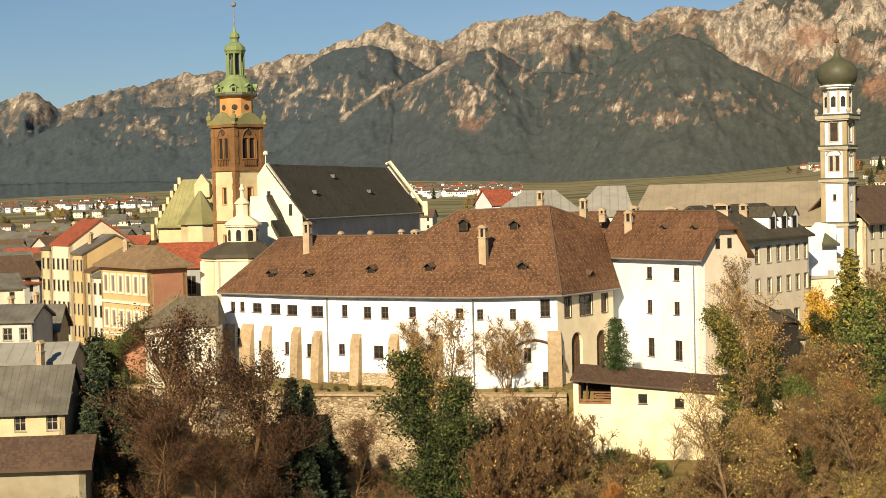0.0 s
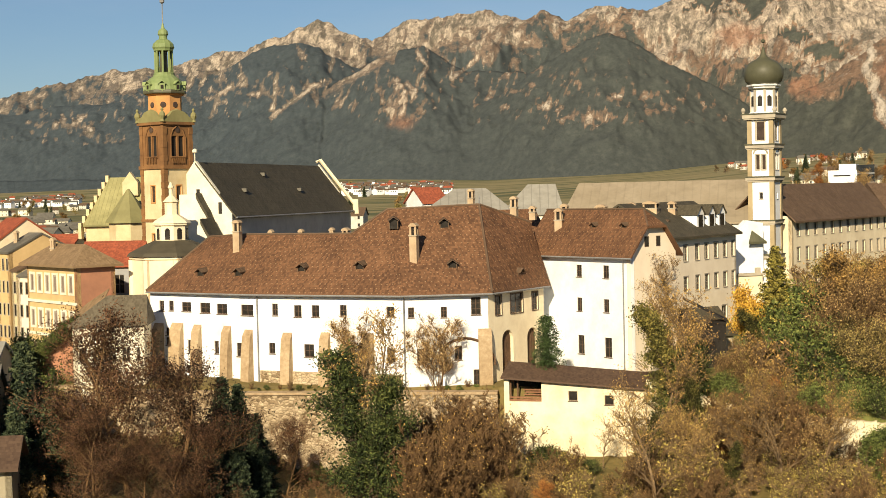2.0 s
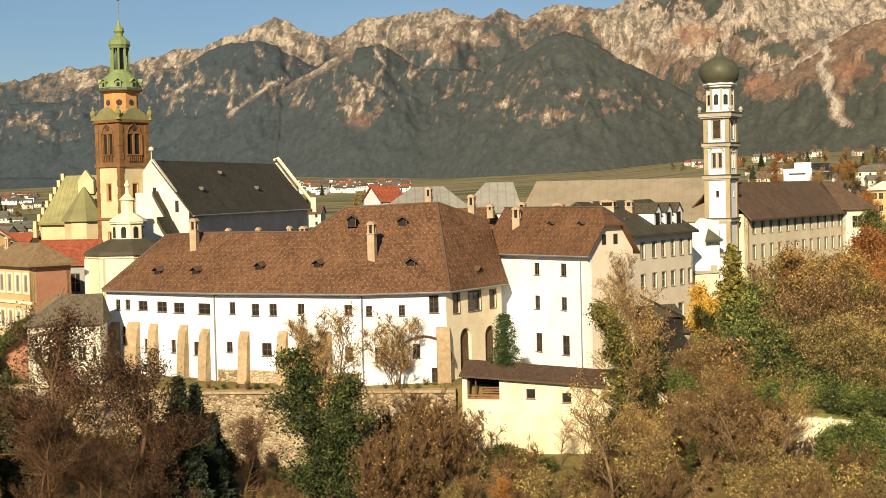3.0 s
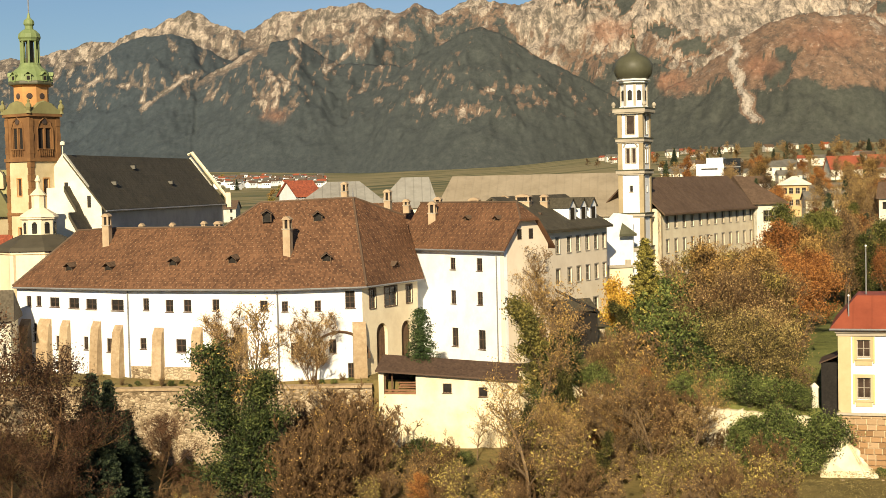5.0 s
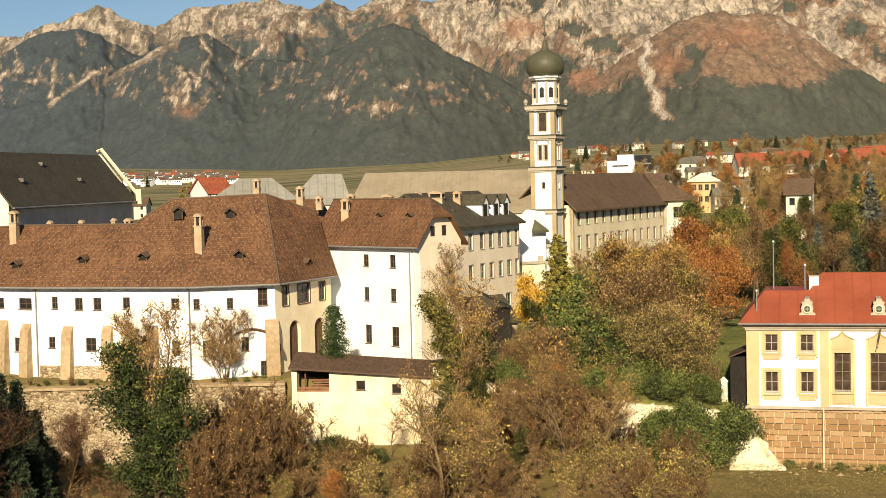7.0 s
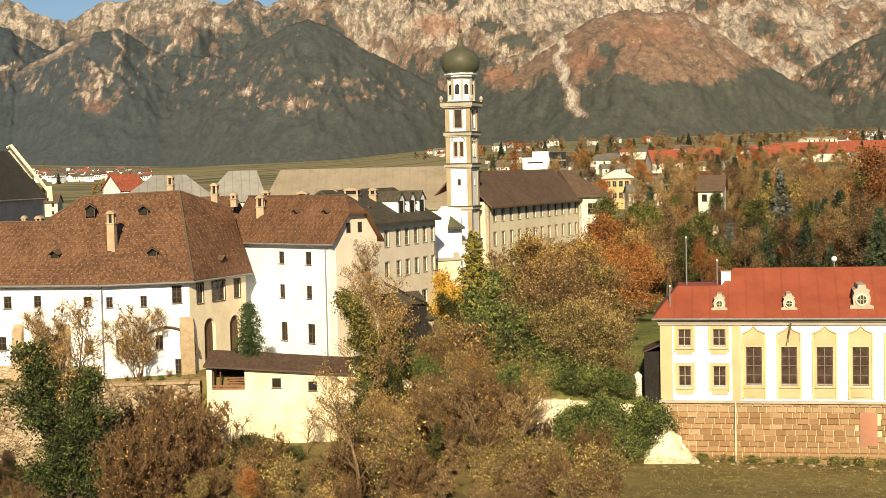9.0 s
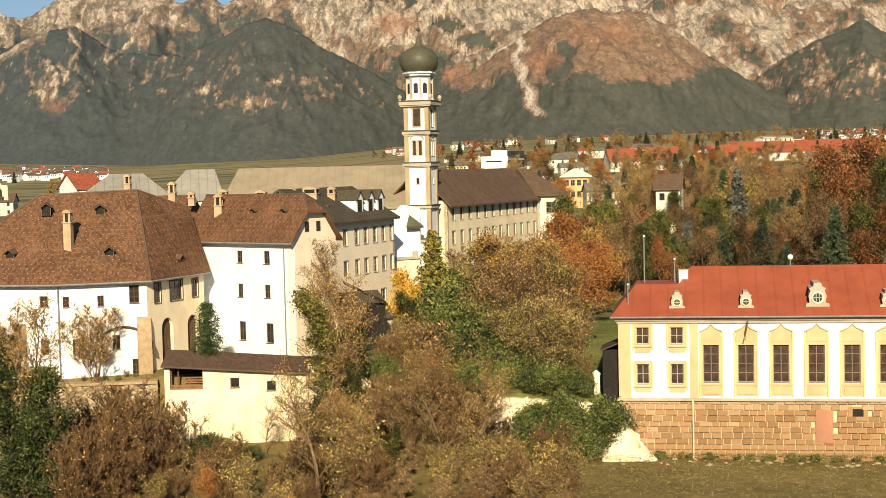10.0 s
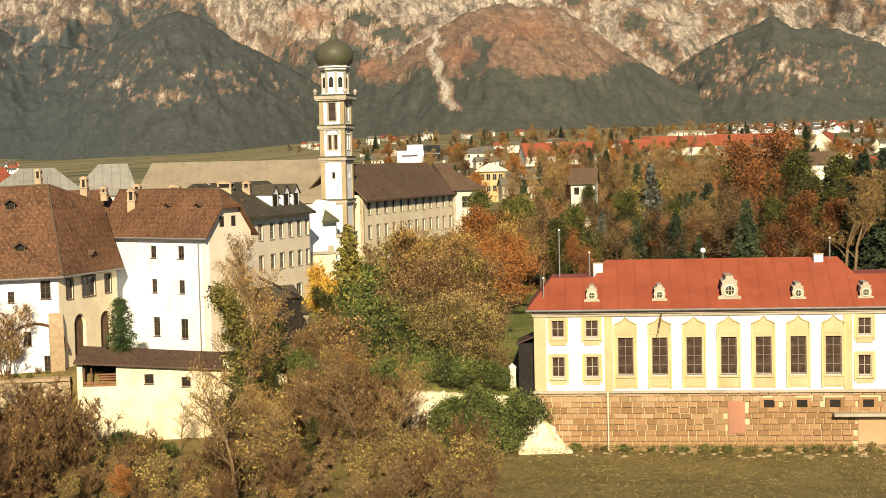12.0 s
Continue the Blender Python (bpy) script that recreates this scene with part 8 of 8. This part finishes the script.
def build_palace_roof_things():
    m = axes(PV0, PV1)
    for u, v, z in ((5.9, 4.6, 15.6), (26.2, 5.6, 16.1)):
        p = m @ Vector((u, v, z))
        t = thing("chimney", "low white chimney block on a red sheet roof", "chimney", p, "palace chimneys")
        bm = bmesh.new()
        box(bm, -0.42, 0.42, -0.35, 0.35, -0.6, 0.6, Matrix.Translation(p) @ axes((0, 0), (PV1[0] - PV0[0], PV1[1] - PV0[1])))
        part("shaft", bm, WHITE, t)
        bm = bmesh.new()
        box(bm, -0.48, 0.48, -0.41, 0.41, 0.602, 0.69, Matrix.Translation(p) @ axes((0, 0), (PV1[0] - PV0[0], PV1[1] - PV0[1])))
        part("cap", bm, TRIM, t)
    for u, v, z, h in ((5.1, 5.5, 15.0, 2.2), (15.7, 6.0, 16.4, 0.8), (27.3, 5.8, 16.2, 2.0), (0.9, 1.0, 13.2, 2.0), (2.3, 5.0, 14.8, 4.6)):
        p = m @ Vector((u, v, z))
        t = thing("roof_finial", "thin metal mast with a pale knob on a roof", "finial", p, "palace finials")
        bm = bmesh.new()
        tube(bm, [p, p + Vector((0, 0, h))], [0.07, 0.05], 6)
        part("mast", bm, METAL, t)
        bm = bmesh.new()
        bmesh.ops.create_icosphere(bm, subdivisions=2, radius=0.26 if h < 1.5 else 0.1, matrix=Matrix.Translation(p + Vector((0, 0, h))))
        part("knob", bm, WHITE, t)


build_palace_roof_things()


# ---- the far town ----
def far_house(name, label, w, d, h, rise, wall_mat, roof_mat, rows=2, cols=3):
    """A house seen from far away: walls with dark windows, a ridged roof."""
    t = thing(name, label, "house")
    bm = bmesh.new()
    box(bm, -w / 2, w / 2, -d / 2, d / 2, 0, h)
    for s in (-1, 1):
        f = [bm.verts.new(p) for p in ((s * w / 2, -d / 2, h), (s * w / 2, d / 2, h), (s * w / 2, 0, h + rise))]
        bm.faces.new(f if s > 0 else f[::-1])
    part("wall", bm, wall_mat, t)
    bm = bmesh.new()
    roof_slab(bm, [[(-w / 2 - 0.5, -d / 2 - 0.6, h - 0.3), (w / 2 + 0.5, -d / 2 - 0.6, h - 0.3), (w / 2 + 0.5, 0, h + rise), (-w / 2 - 0.5, 0, h + rise)],
                   [(w / 2 + 0.5, d / 2 + 0.6, h - 0.3), (-w / 2 - 0.5, d / 2 + 0.6, h - 0.3), (-w / 2 - 0.5, 0, h + rise), (w / 2 + 0.5, 0, h + rise)]], 0.25)
    part("roof", bm, roof_mat, t)
    for r in range(rows):
        for c in range(cols):
            x = -w / 2 + w * (c + 0.5) / cols
            z = h * (r + 0.35) / rows
            bm = bmesh.new()
            box(bm, x - 0.5, x + 0.5, -d / 2 - 0.05, -d / 2 + 0.03, z, z + 1.4)
            part("window", bm, PANE, t)
    return t


def put(proto, x, y, turn, scale=1.0, z=None, group=""):
    ob = copy_thing(proto, Matrix())
    ob.matrix_basis = Matrix.Translation((x, y, (ground_z(x, y) - 0.3) if z is None else z)) @ Matrix.Rotation(turn, 4, "Z") @ Matrix.Diagonal((scale, scale, scale, 1))
    if group:
        ob["group"] = group
    return ob


def build_far_town():
    R = random.Random(9)
    kinds = [far_house("village_house", "distant white village house with a brown roof", 12, 10, 6.5, 3.2, FARWALL, ROOF_BROWN),
             far_house("village_house", "distant white village house with a red roof", 11, 9, 6.5, 3.0, FARWALL, ROOF_RED),
             far_house("village_house", "distant cream village house with a grey roof", 14, 10, 7.5, 2.6, PALE, ROOF_GREY),
             far_house("village_block", "distant pale apartment block with a flat-pitched roof", 24, 11, 11, 1.2, PALE, ROOF_TAN, 3, 6)]
    spots = [(-118, 640), (-60, 560), (140, 720), (330, 960)]
    for k, (x, y) in zip(kinds, spots):
        k.matrix_basis = Matrix.Translation((x, y, ground_z(x, y) - 0.3)) @ Matrix.Rotation(R.uniform(-0.4, 0.4), 4, "Z")
    def scatter(n, a0, a1, r0, r1, picks, s0, s1, group):
        for _ in range(n):
            a, r = radians(R.uniform(a0, a1)), R.uniform(r0, r1)
            put(R.choice(picks), r * math.sin(a), r * math.cos(a), R.uniform(-0.6, 0.6) - a, R.uniform(s0, s1), None, group)
    scatter(30, -27, -19.5, 800, 1500, [kinds[0], kinds[2]], 0.5, 0.75, "valley town")
    scatter(70, 6.5, 27, 400, 1150, kinds[:3], 0.5, 0.8, "houses among the trees")
    scatter(64, -27.5, -20, 230, 640, [kinds[0], kinds[0], kinds[2], kinds[2], kinds[1]], 0.7, 1.0, "old town roofs")
    scatter(24, 4, 13, 1700, 2100, kinds[:3], 0.6, 1.0, "houses on the upper fields")
    # the villages under the slopes, too small to pick apart
    verts, faces, mats = [], [], []
    for n, a0, a1, r0, r1 in ((130, -10.8, -6.6, 1500, 2150), (230, -27, -20.8, 1650, 2080), (150, 19.5, 27.5, 1300, 2120)):
        for _ in range(n):
            a, r = radians(R.uniform(a0, a1)), R.uniform(r0, r1)
            x, y = r * math.sin(a), r * math.cos(a)
            m = Matrix.Translation((x, y, ground_z(x, y) - 0.3)) @ Matrix.Rotation(R.uniform(-0.7, 0.7) - a, 4, "Z")
            w, d, h, up = R.uniform(2.6, 5.2), R.uniform(2.5, 4.0), R.uniform(4, 7), R.uniform(1.2, 2.4)
            o = len(verts)
            local = [(-w, -d, 0), (w, -d, 0), (w, d, 0), (-w, d, 0), (-w, -d, h), (w, -d, h), (w, d, h), (-w, d, h), (-w, 0, h + up), (w, 0, h + up),
                     (-w - 0.5, -d - 0.6, h - 0.2), (w + 0.5, -d - 0.6, h - 0.2), (w + 0.5, 0, h + up + 0.2), (-w - 0.5, 0, h + up + 0.2), (w + 0.5, d + 0.6, h - 0.2), (-w - 0.5, d + 0.6, h - 0.2)]
            tint = R.choice((1, 1, 3, 3, 2))
            quads = [(0, 1, 5, 4), (1, 2, 6, 5), (2, 3, 7, 6), (3, 0, 4, 7), (5, 6, 9), (7, 4, 8), (10, 11, 12, 13), (13, 12, 14, 15)]
            kinds_of = [0, 0, 0, 0, 0, 0, tint, tint]
            for cx in (-0.5, 0.0, 0.5):
                if h > 4.6:
                    q = len(local)
                    local += [(cx * w - 0.5, -d - 0.04, h * 0.55), (cx * w + 0.5, -d - 0.04, h * 0.55), (cx * w + 0.5, -d - 0.04, h * 0.55 + 1.4), (cx * w - 0.5, -d - 0.04, h * 0.55 + 1.4)]
                    quads.append((q, q + 1, q + 2, q + 3))
                    kinds_of.append(4)
            verts += [tuple(m @ Vector(p)) for p in local]
            faces += [tuple(o + i for i in f) for f in quads]
            mats += kinds_of
    data = bpy.data.meshes.new("distant_villages")
    data.from_pydata(verts, [], faces)
    for mt in (WHITE, ROOF_BROWN, ROOF_RED, ROOF_GREY, PANE):
        data.materials.append(mt)
    data.polygons.foreach_set("material_index", mats)
    ob = mesh_part("distant_villages", data, None)
    tagged(ob, "clusters of tiny white houses on the valley floor below mountains", "village", "", "stuff")
    # long institute buildings under red roofs
    for x, y, w, turn in ((166, 705, 15, 0.3), (189, 716, 16, 0.15), (207, 700, 12, 1.3), (228, 734, 19, 0.05), (268, 800, 34, 0.1), (312, 800, 46, -0.1), (240, 760, 16, 1.2), (350, 780, 20, 1.2)):
        h = far_house("institute", "long distant building under a bright red tiled roof", w, 14, 9, 6, PALE, ROOF_RED, 2, max(3, int(w / 5)))
        h.matrix_basis = Matrix.Translation((x, y, ground_z(x, y) - 4.0)) @ Matrix.Rotation(turn - 0.28, 4, "Z")
        h["group"] = "institute buildings"
    # white block with a dark glass end
    t = thing("white_block", "white modern tower block with a dark glazed end", "building", (91, 600, 14))
    m = Matrix.Translation((91, 600, 0)) @ Matrix.Rotation(radians(-14), 4, "Z")
    bm = bmesh.new()
    box(bm, -8.0, 3.0, -7, 7, 10, 31.0, m)
    part("wall", bm, WHITE, t)
    bm = bmesh.new()
    box(bm, -4.0, 2.5, -6, 6, 31.0, 33.4, m)
    part("penthouse", bm, WHITE, t)
    bm = bmesh.new()
    box(bm, -6.0, 0.5, -7.05, -6.9, 28.6, 29.2, m)
    part("window", bm, PANE, t)
    bm = bmesh.new()
    box(bm, 3.02, 9.6, -7.2, 7.2, 10, 33.0, m)
    part("glazed_end", bm, DARK_GLASS, t)
    for i in range(5):
        bm = bmesh.new()
        box(bm, 3.0, 9.65, -7.3, -7.22, 15 + i * 3.6, 15.5 + i * 3.6, m)
        part("spandrel", bm, METAL, t)
    # yellow villa with a pale hipped roof
    t = thing("yellow_villa", "pale yellow villa with a light hipped roof", "house", (85, 420, 10))
    m = Matrix.Translation((85.2, 420, 0)) @ Matrix.Rotation(radians(-12), 4, "Z")
    p0, p1 = tuple((m @ Vector((-3.9, -5, 0)))[:2]), tuple((m @ Vector((3.9, -5, 0)))[:2])
    pierced_wall("front_wall", t, p0, p1, 10, 23.6, [(u, z, 1.2, 1.7) for u in (1.3, 3.0, 4.8, 6.5) for z in (17.3, 20.6)], YELLOW)
    o = rect(p0, p1, 10)
    for a, b in ((o[1], o[2]), (o[2], o[3]), (o[3], o[0])):
        pierced_wall("side_wall", t, a, b, 10, 23.6, [], YELLOW)
    bm = bmesh.new()
    gable_roof(bm, p0, p1, 10, 23.6, 1.9, 0.8, 3.2, 3.2)
    part("roof", bm, PALE, t)
    # white villas half hidden by trees
    for x, y, w in ((75.6, 281, 4.6), (150, 340, 8), (128, 330, 7)):
        v = far_house("villa", "white villa half hidden among autumn trees", w, 8, 11.5, 2.6, PALE, ROOF_BROWN, 3, 2)
        v.matrix_basis = Matrix.Translation((x, y, ground_z(x, y) - 0.3)) @ Matrix.Rotation(-0.35, 4, "Z")


build_far_town()


# ---- sandstone blocks of the palace basement ----
def build_blocks():
    m = axes(PV0, PV1)
    R = random.Random(3)
    shapes, pale = [], []
    for k in range(6):
        bm = bmesh.new()
        box(bm, -0.5, 0.5, 0, 1, -0.5, 0.5)
        bmesh.ops.bevel(bm, geom=[e for e in bm.edges if all(v.co.y < 0.01 for v in e.verts)], offset=0.035, segments=1, affect="EDGES")
        for v in bm.verts:
            v.co += Vector((R.uniform(-0.012, 0.012), 0, R.uniform(-0.012, 0.012)))
        data = bpy.data.meshes.new("block")
        bm.to_mesh(data)
        bm.free()
        data.materials.append(BLOCK)
        shapes.append(data)
        light = data.copy()
        light.materials.clear()
        light.materials.append(PALE_BLOCK)
        pale.append(light)
    z, row = -0.75, 0
    rest = []
    base = HOME[PALACE].inverted()
    while z < PVZ - 0.3:
        h = min(R.uniform(0.46, 0.56), PVZ - 0.14 - z)
        u = 0.02 - R.uniform(0, 0.8)
        while u < 34.6:
            w = R.uniform(0.68, 1.08)
            a, b = max(u, 0.02), min(u + w, 34.62)
            if b - a > 0.25 and not any(abs((a + b) / 2 - c) < 0.85 and z > 3.0 and z < 4.2 for c in (21.0, 23.9, 26.8, 29.7)):
                if (a + b) / 2 > 28.8 and z < 2.4 or 17.4 < (a + b) / 2 < 18.9 and 1.0 < z < 3.6:
                    u += w
                    continue
                if z < 0.4:
                    rest.append((a, b, z, h))
                    u += w
                    continue
                ob = mesh_part("block", R.choice(pale if z > 3.7 or R.random() < 0.08 else shapes), None, PALACE)
                ob.matrix_local = base @ m @ Matrix.Translation(((a + b) / 2, R.uniform(-0.06, 0.0), z + h / 2)) @ Matrix.Diagonal((b - a - 0.085, 0.3, h - 0.08, 1))
            u += w
        z += h
    bm = bmesh.new()
    for a, b, zz, h in rest:
        box(bm, a + 0.04, b - 0.04, -0.04, 0.2, zz + 0.04, zz + h - 0.04, m)
    part("footing_course", bm, BLOCK, PALACE, "", "stuff")
    bm = bmesh.new()
    box(bm, 17.35, 18.85, -0.075, 0.2, 1.0, 3.95, m)
    part("bricked_door", bm, REDWALL, PALACE, "bricked-up reddish doorway")
    bm = bmesh.new()
    box(bm, 28.8, 34.64, -0.05, 0.2, -0.8, 2.55, m)
    part("plaster_patch", bm, CLAYWALL, PALACE, "pale tan plastered patch")
    bm = bmesh.new()
    box(bm, 26.6, 34.9, -0.9, 0.0, 2.62, 2.9, m)
    part("ledge", bm, TRIM, PALACE, "projecting stone ledge")
    for u in (21.0, 23.9, 26.8, 29.7):
        bm = bmesh.new()
        box(bm, u - 0.45, u + 0.45, 0.02, 0.1, 3.35, 4.0, m)
        part("cellar_window", bm, SHADE_BLACK, PALACE)
        bm = bmesh.new()
        box(bm, u - 0.85, u + 0.85, -0.02, 0.3, 3.0, 3.33, m), box(bm, u - 0.85, u - 0.47, -0.02, 0.3, 3.34, 4.2, m), box(bm, u + 0.47, u + 0.85, -0.02, 0.3, 3.34, 4.2, m), box(bm, u - 0.46, u + 0.46, -0.02, 0.3, 4.02, 4.2, m)
        part("cellar_surround", bm, BLOCK, PALACE)


build_blocks()


# ---- grass on the lawn before the palace ----
def build_grass():
    rng = np.random.default_rng(12)
    n = 26000
    x = rng.uniform(14, 66, n)
    y = np.array([edge_y(v) for v in x]) - 0.4 - 24 * rng.random(n) ** 1.6
    ends = [(a, b, ground_z(a, b) + 0.06) for a, b in zip(x, y)]
    data = leaf_mesh("grass", ends, n, 0.15, 0.1, LEAF_TAN, 5, 0.0, 0.3)
    data.materials.clear()
    data.materials.append(leafy("dry_lawn_grass", (0.125, 0.1, 0.03), (0.2, 0.165, 0.053), (0.27, 0.21, 0.08)))
    ob = mesh_part("grass", data, None)
    tagged(ob, "short dry tufts of lawn grass before a stone wall", "grass", "", "stuff")
    rnd = random.Random(8)
    for i in range(60):
        u = rnd.uniform(0, 34)
        p = axes(PV0, PV1) @ Vector((u, -rnd.uniform(0.3, 3.2), 0))
        bm = bmesh.new()
        bmesh.ops.create_icosphere(bm, subdivisions=1, radius=rnd.uniform(0.1, 0.3))
        for v in bm.verts:
            v.co = Vector((v.co.x * rnd.uniform(0.8, 1.6), v.co.y, v.co.z * 0.6)) * rnd.uniform(0.8, 1.2)
        z = ground_z(p.x, p.y)
        t = part("fallen_stone", bm, SANDSTONE)
        t.location = (p.x, p.y, z + 0.03)
        tagged(t, "pale broken stone lying in the grass", "stone", "stones in the grass")


build_grass()
